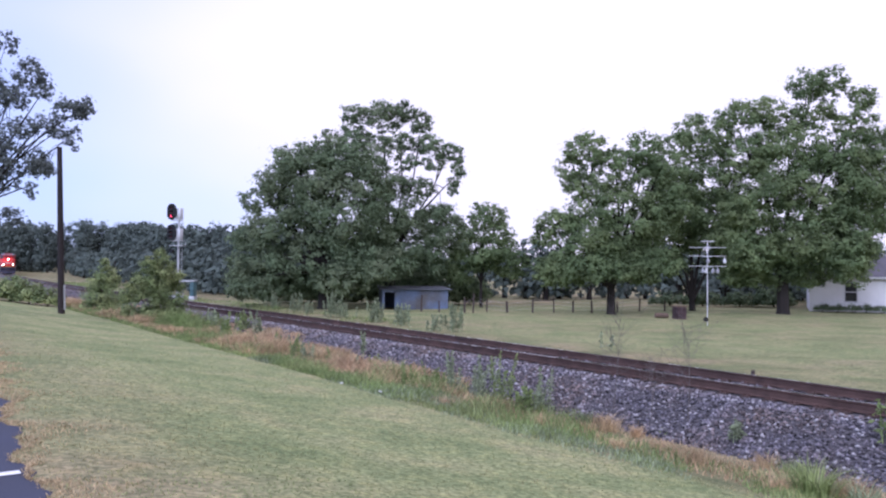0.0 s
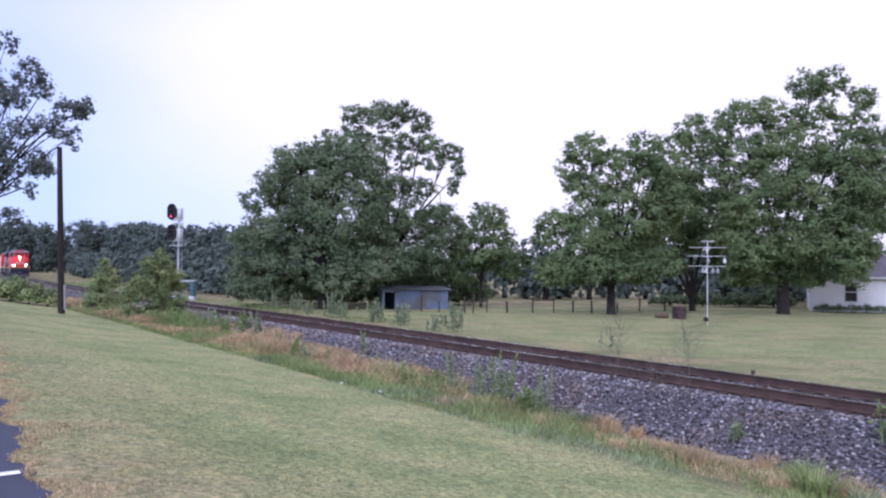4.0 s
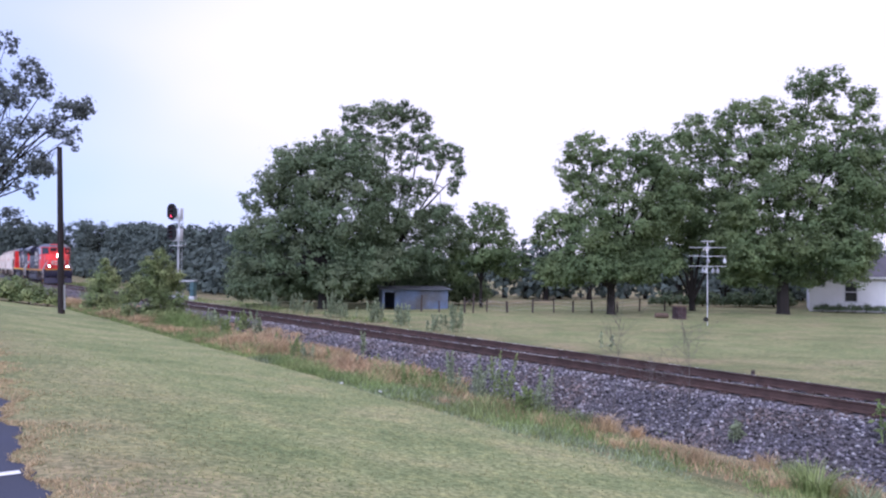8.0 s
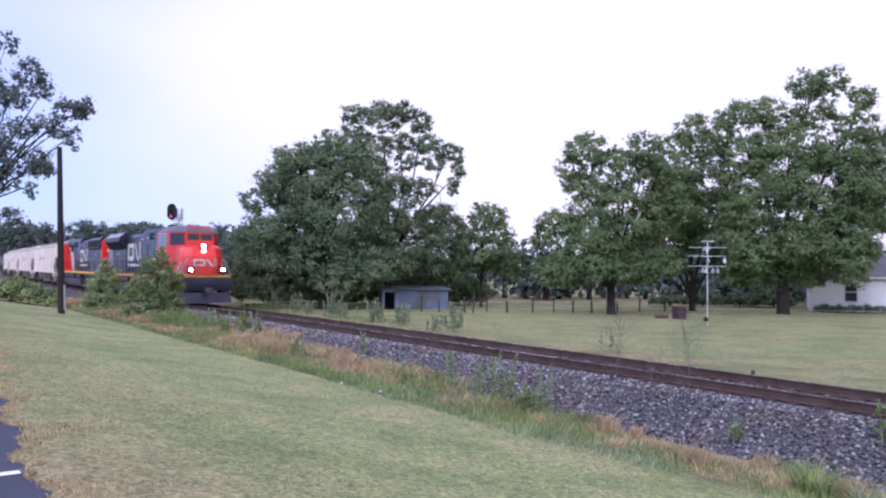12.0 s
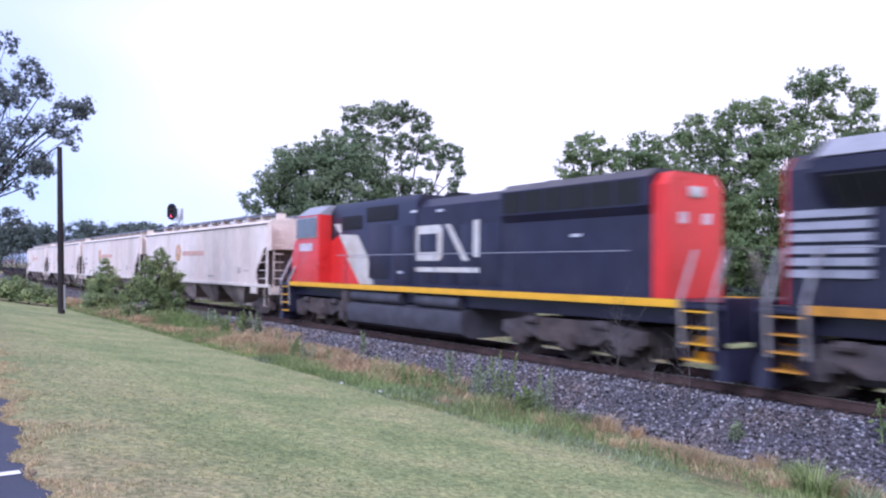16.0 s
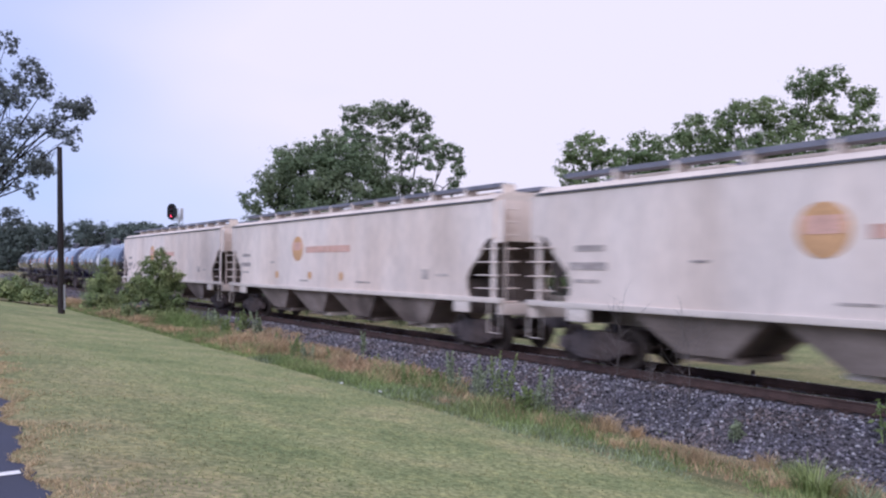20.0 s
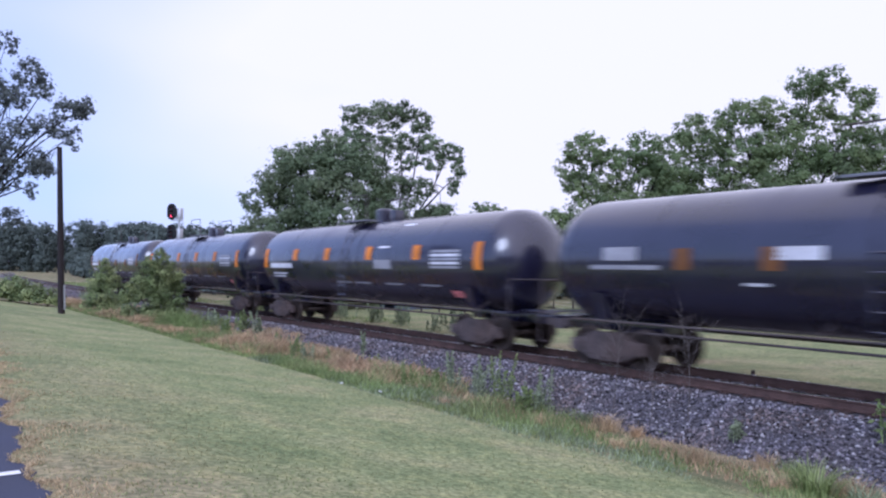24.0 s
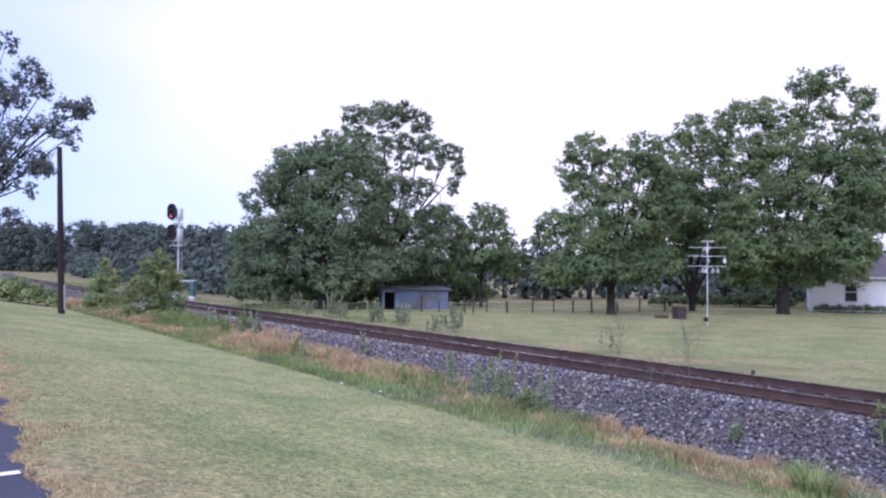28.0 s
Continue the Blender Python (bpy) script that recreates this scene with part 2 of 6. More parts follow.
def tube(bm, points, radii, sides=7, cap=True):
    """A tapered tube along a polyline."""
    pts = [Vector(p) for p in points]
    if not hasattr(radii, "__len__"):
        radii = [radii] * len(pts)
    rings = []
    for i, p in enumerate(pts):
        d = (pts[min(i + 1, len(pts) - 1)] - pts[max(i - 1, 0)]).normalized()
        a = d.orthogonal().normalized() if abs(d.z) > 0.99 else d.cross(Vector((0, 0, 1))).normalized()
        c = d.cross(a)
        rings.append([bm.verts.new(p + radii[i] * (math.cos(k * math.tau / sides) * a + math.sin(k * math.tau / sides) * c))
                      for k in range(sides)])
    for r0, r1 in zip(rings, rings[1:]):
        for k in range(sides):
            bm.faces.new((r0[k], r0[(k + 1) % sides], r1[(k + 1) % sides], r1[k]))
    if cap:
        bm.faces.new(rings[0][::-1])
        bm.faces.new(rings[-1])
    return bm


def tubes(lines, r=0.03, sides=6):
    bm = bmesh.new()
    for pts in lines:
        tube(bm, pts, r, sides)
    return bm


def disc(bm, centre, axis, r, depth, sides=24):
    c, a = Vector(centre), Vector(axis).normalized()
    return tube(bm, [c - a * depth / 2, c + a * depth / 2], r, sides)


def extrude_x(bm, profile, x0, x1):
    """A closed (y, z) outline drawn out along x, capped."""
    a = [bm.verts.new((x0, y, z)) for y, z in profile]
    b = [bm.verts.new((x1, y, z)) for y, z in profile]
    k = len(profile)
    for i in range(k):
        bm.faces.new((a[i], a[(i + 1) % k], b[(i + 1) % k], b[i]))
    bm.faces.new(a[::-1])
    bm.faces.new(b)
    return bm


def extrude_y(bm, profile, y0, y1):
    """A closed (x, z) outline drawn out along y, capped."""
    a = [bm.verts.new((x, y0, z)) for x, z in profile]
    b = [bm.verts.new((x, y1, z)) for x, z in profile]
    k = len(profile)
    for i in range(k):
        bm.faces.new((a[i], a[(i + 1) % k], b[(i + 1) % k], b[i]))
    bm.faces.new(a[::-1])
    bm.faces.new(b)
    return bm


def from_arrays(name, verts, faces, material):
    """Mesh from numpy arrays of vertices and of equal-sided faces."""
    me = bpy.data.meshes.new(name)
    n, k = faces.shape
    me.vertices.add(len(verts))
    me.vertices.foreach_set("co", np.ascontiguousarray(verts, dtype=np.float32).ravel())
    me.loops.add(n * k)
    me.loops.foreach_set("vertex_index", np.ascontiguousarray(faces, dtype=np.int32).ravel())
    me.polygons.add(n)
    me.polygons.foreach_set("loop_start", np.arange(0, n * k, k, dtype=np.int32))
    me.update(calc_edges=True)
    me.validate()
    me.materials.append(M[material])
    return me


# ---------------------------------------------------------------- the line of the track
# distance s runs along the centre line, away from the viewer; q is the offset towards the viewer
def lay_track():
    ds = 0.25
    s = np.arange(-300, 420, ds)
    k = 0.000446 - 0.000986 * np.clip((s - 8.15) / 40, 0, 1)
    k = np.where(s < -30, 0.0, k)
    th = np.concatenate([[0], np.cumsum(k[:-1] * ds)])
    i0 = int(300 / ds)
    th += 2.18189 - th[i0]
    x, y = np.cumsum(np.cos(th) * ds), np.cumsum(np.sin(th) * ds)
    return s, x - x[i0] + 4.48, y - y[i0] + 19.162, th


TS, TX, TY, TTH = lay_track()


def on_track(s, q=0.0):
    """x, y and heading of the centre line at s, shifted by q towards the viewer."""
    x, y, th = np.interp(s, TS, TX), np.interp(s, TS, TY), np.interp(s, TS, TTH)
    return x - q * np.sin(th), y + q * np.cos(th), th


def offset_of(x, y):
    """q of places in the plan (arrays)."""
    x, y = np.asarray(x, float), np.asarray(y, float)
    best = np.full(x.shape, 1e9)
    out = np.zeros(x.shape)
    for i in range(0, len(TS), 12):
        d = (x - TX[i]) ** 2 + (y - TY[i]) ** 2
        near = d < best
        best = np.where(near, d, best)
        side = -(x - TX[i]) * math.sin(TTH[i]) + (y - TY[i]) * math.cos(TTH[i])
        out = np.where(near, side, out)
    return out


def ground_z(x, y):
    x, y = np.asarray(x, float), np.asarray(y, float)
    q = offset_of(x, y)
    z = np.interp(q, [-400, -45, -3.6, -3.2, 3.6, 5.2, 6.5, 13.4, 30], [-0.9, -0.72, -0.55, -0.8, -0.8, -0.62, -0.3, 0.65, 0.65])
    swell = 0.05 * np.sin(x * 0.31 + 1.3) * np.cos(y * 0.23) + 0.03 * np.sin(x * 0.9 + y * 0.6)
    return z + swell * np.clip((np.abs(q) - 4) / 4, 0, 1) * np.clip((13.5 - q) / 2, 0, 1)


def gz(x, y):
    return float(ground_z(np.array([x]), np.array([y]))[0])


# ---------------------------------------------------------------- ground
def ground_material():
    """Mown lawn, rough grass and bare earth, by the cover painted on the ground (0 lawn, 1 rough)."""
    m = bpy.data.materials.new("ground_cover")
    m.use_nodes = True
    nt = m.node_tree
    n, l = nt.nodes, nt.links
    b = n["Principled BSDF"]
    co = n.new("ShaderNodeTexCoord")

    def noise_at(s, detail=5.0):
        t = n.new("ShaderNodeTexNoise")
        t.inputs["Scale"].default_value, t.inputs["Detail"].default_value = s, detail
        l.new(co.outputs["Object"], t.inputs["Vector"])
        return t.outputs["Fac"]

    def ramp(value, stops):
        r = n.new("ShaderNodeValToRGB")
        while len(r.color_ramp.elements) < len(stops):
            r.color_ramp.elements.new(0.5)
        for e, (p, c) in zip(r.color_ramp.elements, stops):
            e.position, e.color = p, (*c, 1)
        l.new(value, r.inputs["Fac"])
        return r.outputs["Color"]

    def mixed(a, c, fac, mode='MIX'):
        x = n.new("ShaderNodeMix")
        x.data_type, x.blend_type = 'RGBA', mode
        for k, v in ((6, a), (7, c), (0, fac)):
            if isinstance(v, (int, float)):
                x.inputs[k].default_value = v
            else:
                l.new(v, x.inputs[k])
        return x.outputs[2]

    lawn = ramp(noise_at(0.55, 8.0), [(0.32, (0.198, 0.232, 0.110)), (0.48, (0.246, 0.272, 0.134)), (0.66, (0.318, 0.308, 0.168))])
    rough = ramp(noise_at(0.5), [(0.30, (0.14, 0.155, 0.08)), (0.50, (0.22, 0.20, 0.115)), (0.66, (0.31, 0.245, 0.165))])
    at = n.new("ShaderNodeAttribute")
    at.attribute_name = "cover"
    base = mixed(lawn, rough, at.outputs["Fac"])
    grain = ramp(noise_at(16.0, 9.0), [(0.36, (0.64, 0.67, 0.62)), (0.64, (1.34, 1.32, 1.30))])
    mow = n.new("ShaderNodeMapping")
    mow.inputs["Rotation"].default_value = (0, 0, -2.18)
    mow.inputs["Scale"].default_value = (0.12, 1.5, 1.0)
    l.new(co.outputs["Object"], mow.inputs["Vector"])
    lanes = n.new("ShaderNodeTexNoise")
    lanes.inputs["Scale"].default_value, lanes.inputs["Detail"].default_value = 1.0, 4.0
    l.new(mow.outputs["Vector"], lanes.inputs["Vector"])
    base = mixed(base, ramp(lanes.outputs["Fac"], [(0.32, (0.95, 0.95, 0.94)), (0.68, (1.05, 1.04, 1.04))]), 1.0, 'MULTIPLY')
    tufts = ramp(noise_at(4.5, 6.0), [(0.34, (0.80, 0.85, 0.82)), (0.50, (0.98, 1.0, 0.98)), (0.66, (1.16, 1.12, 1.04))])
    base = mixed(mixed(base, grain, 1.0, 'MULTIPLY'), tufts, 1.0, 'MULTIPLY')
    l.new(base, b.inputs["Base Color"])
    b.inputs["Roughness"].default_value = 0.95
    b.inputs["Specular IOR Level"].default_value = 0.1
    bp = n.new("ShaderNodeBump")
    bp.inputs["Strength"].default_value, bp.inputs["Distance"].default_value = 0.45, 0.04
    l.new(noise_at(18.0, 6.0), bp.inputs["Height"])
    l.new(bp.outputs["Normal"], b.inputs["Normal"])
    return m


M["ground_cover"] = ground_material()


def spaced(lo, hi, fine, far):
    out = list(np.arange(lo, hi, fine))
    step, v = fine, hi
    while v < far:
        out.append(v)
        step *= 1.22
        v += step
    step, v = fine, lo
    head = []
    while v > -far:
        step *= 1.22
        v -= step
        head.append(v)
    return np.array(head[::-1] + out)


def build_ground():
    xs, ys = spaced(-45, 42, 0.5, 2400), spaced(-8, 75, 0.5, 2400)
    gx, gy = np.meshgrid(xs, ys)
    x, y = gx.ravel(), gy.ravel()
    z = ground_z(x, y)
    verts = np.stack([x, y, z], 1)
    nx = len(xs)
    i = (np.arange(len(ys) - 1)[:, None] * nx + np.arange(nx - 1)[None, :]).ravel()
    faces = np.stack([i, i + 1, i + nx + 1, i + nx], 1)
    me = from_arrays("ground", verts, faces, "ground_cover")
    q = offset_of(x, y)
    wob = 0.5 * np.sin(x * 1.7) * np.cos(y * 1.3)
    near_rough = np.clip((6.9 - q) / 0.7, 0, 1) * (q > 0)
    beyond = np.clip((y + wob - 43.5) / 2, 0, 1) * (q > 0)
    field = np.clip((y - 60) / 4, 0, 1) * (q <= 0)
    yard = np.clip(0.36 + 0.14 * np.sin(x * 0.21 + y * 0.5) + 0.62 * np.clip((9 + q) / 5, 0, 1) * (0.6 + 0.4 * np.sin(x * 0.55 + 0.8) * np.cos(y * 0.4)) + 0.16 * np.sin(x * 1.3) * np.cos(y * 1.9), 0, 1) * (q < -3)
    cover = np.maximum(np.maximum(np.maximum(near_rough, beyond), field), yard)
    # worn dry margin along the asphalt
    edge = np.clip((q - 12.9 + 0.35 * np.sin(x * 2.1 + y) + 0.25 * np.sin(y * 3.3)) / 0.7, 0, 0.75) * (q < 14.2)
    cover = np.maximum(np.maximum(cover, edge), np.clip((q - 11.2 + 0.5 * np.sin(x * 0.9) * np.cos(y * 0.7)) / 3.0, 0, 0.34) * (q < 14.2))
    at = me.attributes.new("cover", 'FLOAT', 'POINT')
    at.data.foreach_set("value", cover.astype(np.float32))
    me.shade_smooth()
    tagged(new("ground", me), "gently sloping mown lawn and rough grass beside a railway", "ground", kind="structure")


build_ground()


def lot_edge(s):
    """Ragged line where the lawn meets the asphalt."""
    return 13.58 - 0.038 * np.clip(s, -12, 6) + 0.06 * np.sin(s * 3.1 + 0.6) + 0.045 * np.sin(s * 7.3) + 0.02 * np.sin(s * 19.0 + 1.0)


def build_lot(s_list):
    bm = bmesh.new()
    rows = []
    for s in s_list:
        q0 = float(lot_edge(s))
        row = []
        for k in range(7):
            x, y, _ = on_track(s, q0 + (32.0 - q0) * k / 6)
            row.append(bm.verts.new((x, y, 0.654)))
        rows.append(row)
    for a, b in zip(rows, rows[1:]):
        for k in range(6):
            bm.faces.new((a[k], a[k + 1], b[k + 1], b[k]))
    return part("parking_lot", bm, "asphalt")


lot = build_lot([i * 0.35 - 40 for i in range(85)] + [-10.2 + i * 0.09 for i in range(260)] + [13.2 + i * 0.4 for i in range(70)])
tagged(lot, "dark worn asphalt parking lot with a ragged grass edge", "parking lot", kind="structure")


def parking_line():
    bm = bmesh.new()
    x0, y0, th = -3.27, 6.02, 2.18189
    out = Vector((-math.sin(th), math.cos(th), 0))
    along = Vector((math.cos(th), math.sin(th), 0))
    a = Vector((x0, y0, 0.660))
    quad = [a - along * 0.055, a + along * 0.055, a + along * 0.055 + out * 5.2, a - along * 0.055 + out * 5.2]
    low = [bm.verts.new(v) for v in quad]
    top = [bm.verts.new(v + Vector((0, 0, 0.003))) for v in quad]
    bm.faces.new(top)
    for i in range(4):
        bm.faces.new((low[i], low[(i + 1) % 4], top[(i + 1) % 4], top[i]))
    tagged(part("parking_line", bm, "line_paint"), "white painted parking line on dark asphalt", "road marking", kind="structure")


parking_line()


# ---------------------------------------------------------------- railway track
def sweep(name, profile, s_list, q0, material, parent, closed=True, label=""):
    """A (q, z) outline carried along the line of the track."""
    bm = bmesh.new()
    rows = []
    for s in s_list:
        row = []
        for q, z in profile:
            x, y, _ = on_track(s, q0 + q)
            row.append(bm.verts.new((x, y, z)))
        rows.append(row)
    k = len(profile)
    for a, b in zip(rows, rows[1:]):
        for i in range(k if closed else k - 1):
            bm.faces.new((a[i], a[(i + 1) % k], b[(i + 1) % k], b[i]))
    return part(name, bm, material, parent, label)


def build_track():
    s_list = [-240 + 4.0 * i for i in range(50)] + [-40 + 1.5 * i for i in range(270)]
    bed = sweep("track_bed", [(-3.9, -1.0), (-1.75, -0.24), (-0.9, -0.215), (0, -0.225), (0.9, -0.212), (1.32, -0.205), (1.75, -0.23), (2.3, -0.42), (3.9, -1.05)],
                s_list, 0, "bed", None, closed=False)
    tagged(bed, "grey crushed stone railway embankment", "track bed", kind="structure")
    track = thing("railway_track", "single railway track of rusty rails on dark wooden ties", "railway track", kind="structure")
    rail = [(-0.075, -0.186), (0.075, -0.186), (0.075, -0.172), (0.012, -0.145), (0.012, -0.046), (0.036, -0.036), (0.036, -0.004),
            (-0.036, -0.004), (-0.036, -0.036), (-0.012, -0.046), (-0.012, -0.145), (-0.075, -0.172)]
    head = [(-0.030, -0.006), (0.030, -0.006), (0.030, 0.0), (-0.030, 0.0)]
    for q0 in (-0.7535, 0.7535):
        r = sweep("rail", rail, s_list, q0, "rail_steel", track)
        sweep("running_surface", head, s_list, q0, "rail_head", r, label="polished steel running surface")
    bm = boxes((-1.3, 1.3, -0.115, 0.115, -0.365, -0.188), bevel=0.012)
    tie = mesh_of(bm, "tie")
    tie.materials.append(M["tie_wood"])
    plates = mesh_of(boxes(*[(q - 0.18, q + 0.18, -0.1, 0.1, -0.189, -0.178) for q in (-0.7535, 0.7535)],
                           *[(q + d - 0.015, q + d + 0.015, e - 0.015, e + 0.015, -0.18, -0.15) for q in (-0.7535, 0.7535) for d in (-0.1, 0.1) for e in (-0.05, 0.05)]), "tie_plate")
    plates.materials.append(M["rail_steel"])
    rnd = random.Random(3)
    for i in range(300):
        x, y, th = on_track(-28 + 0.5 * i + rnd.uniform(-0.03, 0.03))
        ob = part("tie", tie, "tie_wood", track, at=Matrix.Translation((x, y, rnd.uniform(-0.012, 0.004))) @ Matrix.Rotation(th - math.pi / 2 + rnd.uniform(-0.02, 0.02), 4, 'Z'))
        if i < 150:
            part("tie_plate", plates, "rail_steel", ob)


build_track()


def scatter_stones():
    rs = np.random.RandomState(5)
    base = np.array([[1, 0, 0], [-1, 0, 0], [0, 1, 0], [0, -1, 0], [0, 0, 1], [0, 0, -1]], float)
    tri = np.array([[0, 2, 4], [2, 1, 4], [1, 3, 4], [3, 0, 4], [2, 0, 5], [1, 2, 5], [3, 1, 5], [0, 3, 5]])

    def heap(count, s0, s1, q0, q1, size, power=1.0):
        s = s0 + (s1 - s0) * rs.rand(count) ** power
        q = q0 + (q1 - q0) * rs.rand(count)
        x, y, th = on_track(s, q)
        z = np.interp(np.abs(q), [0, 0.9, 1.32, 1.75, 2.3, 3.9], [-0.225, -0.212, -0.205, -0.23, -0.42, -1.05])
        v = base[None] * (0.65 + 0.7 * rs.rand(count, 6, 3)) + rs.randn(count, 6, 3) * 0.22
        a = rs.rand(count) * math.tau
        ca, sa = np.cos(a)[:, None], np.sin(a)[:, None]
        vx, vy = v[:, :, 0] * ca - v[:, :, 1] * sa, v[:, :, 0] * sa + v[:, :, 1] * ca
        sz = (size * (0.55 + 0.9 * rs.rand(count)))[:, None]
        out = np.stack([vx * sz + x[:, None], vy * sz + y[:, None], v[:, :, 2] * sz * 0.8 + (z + 0.012)[:, None]], 2)
        return out.reshape(-1, 3)

    groups = [heap(46000, -16, 45, 1.12, 3.7, 0.032), heap(9000, 45, 120, 1.0, 3.7, 0.06), heap(9000, -16, 60, -0.65, 0.65, 0.036),
              heap(6000, -16, 60, -2.6, -0.95, 0.04)]
    verts = np.concatenate(groups)
    n = len(verts) // 6
    faces = (tri[None] + 6 * np.arange(n)[:, None, None]).reshape(-1, 3)
    me = from_arrays("ballast_stones", verts, faces, "stone")
    tagged(new("ballast_stones", me), "loose grey crushed ballast stones along the track", "ballast", kind="stuff")
    verts = np.concatenate([heap(4800, -16, 45, 1.2, 3.7, 0.034) + np.array([0, 0, 0.012]), heap(600, -16, 45, -0.6, 0.6, 0.034)])
    n = len(verts) // 6
    faces = (tri[None] + 6 * np.arange(n)[:, None, None]).reshape(-1, 3)
    me = from_arrays("ballast_stones", verts, faces, "stone_pale")
    tagged(new("ballast_stones", me), "pale freshly broken stones among the grey ballast", "ballast", kind="stuff")


scatter_stones()


# ---------------------------------------------------------------- grass and weeds
def top_z(x, y):
    """Height of whatever lies on top: the ground or the shoulder of the track bed."""
    q = np.abs(offset_of(np.asarray(x, float), np.asarray(y, float)))
    return np.maximum(ground_z(x, y), np.interp(q, [1.75, 2.3, 3.9, 4.0], [-0.25, -0.42, -1.05, -9.0]))


def blades(name, x, y, z, height, width, lean, material, label, category, seed, kind="stuff"):
    """Tapered grass blades bent over to one side: five corners, two faces each."""
    rs = np.random.RandomState(seed)
    n = len(x)
    a, b = rs.rand(n) * math.tau, rs.rand(n) * math.tau
    dx, dy = np.cos(a) * width, np.sin(a) * width
    lx, ly = np.cos(b) * lean * height, np.sin(b) * lean * height
    p = np.zeros((n, 5, 3))
    p[:, 0] = np.stack([x - dx, y - dy, z], 1)
    p[:, 1] = np.stack([x + dx, y + dy, z], 1)
    p[:, 2] = np.stack([x + dx * 0.7 + lx * 0.35, y + dy * 0.7 + ly * 0.35, z + height * 0.6], 1)
    p[:, 3] = np.stack([x - dx * 0.7 + lx * 0.35, y - dy * 0.7 + ly * 0.35, z + height * 0.6], 1)
    p[:, 4] = np.stack([x + lx, y + ly, z + height * (1 - 0.3 * lean)], 1)
    f = np.array([[0, 1, 2], [0, 2, 3], [3, 2, 4]])
    faces = (f[None] + 5 * np.arange(n)[:, None, None]).reshape(-1, 3)
    me = from_arrays(name, p.reshape(-1, 3), faces, material)
    return tagged(new(name, me), label, category, kind=kind)


def grow_grass():
    rs = np.random.RandomState(11)
    # mown lawn on the viewer's side, thinning out with distance
    n = 46000
    d = 4.6 + 22.0 * rs.rand(n) ** 1.5
    ang = (rs.rand(n) - 0.5) * 1.18
    x, y = d * np.sin(ang), d * np.cos(ang)
    q = offset_of(x, y)
    keep = (q > 6.3) & (q < 13.62 + 0.12 * np.sin(x * 9 + y * 7)) & (rs.rand(n) < 1.05 - (d - 4.6) / 22)
    x, y, d = x[keep], y[keep], d[keep]
    h = 0.012 + 0.018 * rs.rand(len(x))
    blades("lawn_grass", x, y, ground_z(x, y) - 0.004, h * (0.8 + d * 0.02), 0.0035 + 0.0004 * d, 0.95, "lawn_blade", "short mown lawn grass, partly dry", "grass", 1)

    # dry fringe where the lawn meets the asphalt
    s = -14 + 30 * rs.rand(16000)
    qf = lot_edge(s) + 0.02 - 0.13 * np.abs(rs.randn(16000)) * (1.3 + np.sin(s * 2.3) + 0.8 * np.sin(s * 5.1))
    x, y, _ = on_track(s, qf)
    blades("dry_edge_grass", x, y, ground_z(x, y) - 0.004, 0.02 + 0.03 * rs.rand(len(x)), 0.004, 0.95, "lawn_dry", "dry tan grass along the edge of the asphalt", "grass", 91)

    # the uncut strip between lawn and ballast
    def strip_of(count, q0, q1, s0, s1, hmin, hmax, mat, name, label, seed, clump, power=1.0, wide=0.010):
        r = np.random.RandomState(seed)
        s = s0 + (s1 - s0) * r.rand(count) ** power
        qq = q0 + (q1 - q0) * r.rand(count)
        field = np.sin(s * 1.1 + seed) + np.sin(s * 0.37 + qq * 1.3 + seed * 2) + np.sin(s * 2.9 + qq * 2.1)
        ok = field > clump
        s, qq, field = s[ok], qq[ok], field[ok]
        x, y, _ = on_track(s, qq)
        far = np.hypot(x, y)
        tall = np.clip(0.55 + 0.22 * (field - clump), 0.4, 1.2)
        mid = 1 - 0.55 * np.abs((qq - (q0 + q1) / 2) / ((q1 - q0) / 2)) ** 2
        h = (hmin + (hmax - hmin) * r.rand(len(s))) * tall * mid * np.interp(s, [-14, -3, 4], [0.5, 0.6, 1.0])
        thin = r.rand(len(s)) < np.interp(s, [-14, -3, 4], [0.5, 0.6, 1.0])
        s, qq, h, x, y, far = s[thin], qq[thin], h[thin], x[thin], y[thin], far[thin]
        blades(name, x, y, top_z(x, y) - 0.03, h, wide * (0.7 + far * 0.018), 0.45, mat, label, "weeds", seed + 50)

    strip_of(60000, 3.5, 6.8, 3, 46, 0.14, 0.45, "weed_green", "green_weeds", "uncut green grass and weeds beside the ballast", 2, -1.3)
    strip_of(36000, 3.9, 6.8, -14, 6, 0.10, 0.42, "weed_green", "green_weeds", "short green weeds along the lawn's edge", 12, -1.6)
    strip_of(30000, 3.5, 7.0, -14, 7, 0.10, 0.40, "weed_pale", "green_weeds", "pale green weeds mixed into the edge of the lawn", 13, -0.7)
    strip_of(5000, 3.2, 4.6, -14, 8, 0.08, 0.28, "weed_dry", "dry_grass", "low reddish stalks at the foot of the gravel", 15, -2.5)
    strip_of(12000, 3.2, 5.6, -14, 7, 0.15, 0.50, "weed_dry", "dry_grass", "short reddish dry grass along the gravel", 14, -0.6)
    strip_of(66000, 2.7, 6.0, 1.5, 46, 0.25, 0.72, "weed_dry", "dry_grass", "dry reddish tan grass beside the ballast", 3, -1.2)
    strip_of(56000, 3.1, 6.6, 8, 46, 0.35, 0.85, "weed_dry", "dry_grass", "tall dry tan grass beside the ballast", 8, -0.6)
    strip_of(10000, 2.0, 3.9, 13, 46, 0.2, 0.5, "weed_dry", "dry_grass", "dry tan grass growing out over the ballast", 9, -0.5)
    strip_of(15000, 3.0, 5.8, 19, 32, 0.6, 1.25, "weed_green", "green_weeds", "tall pale green weeds beside the bush", 16, -0.9)
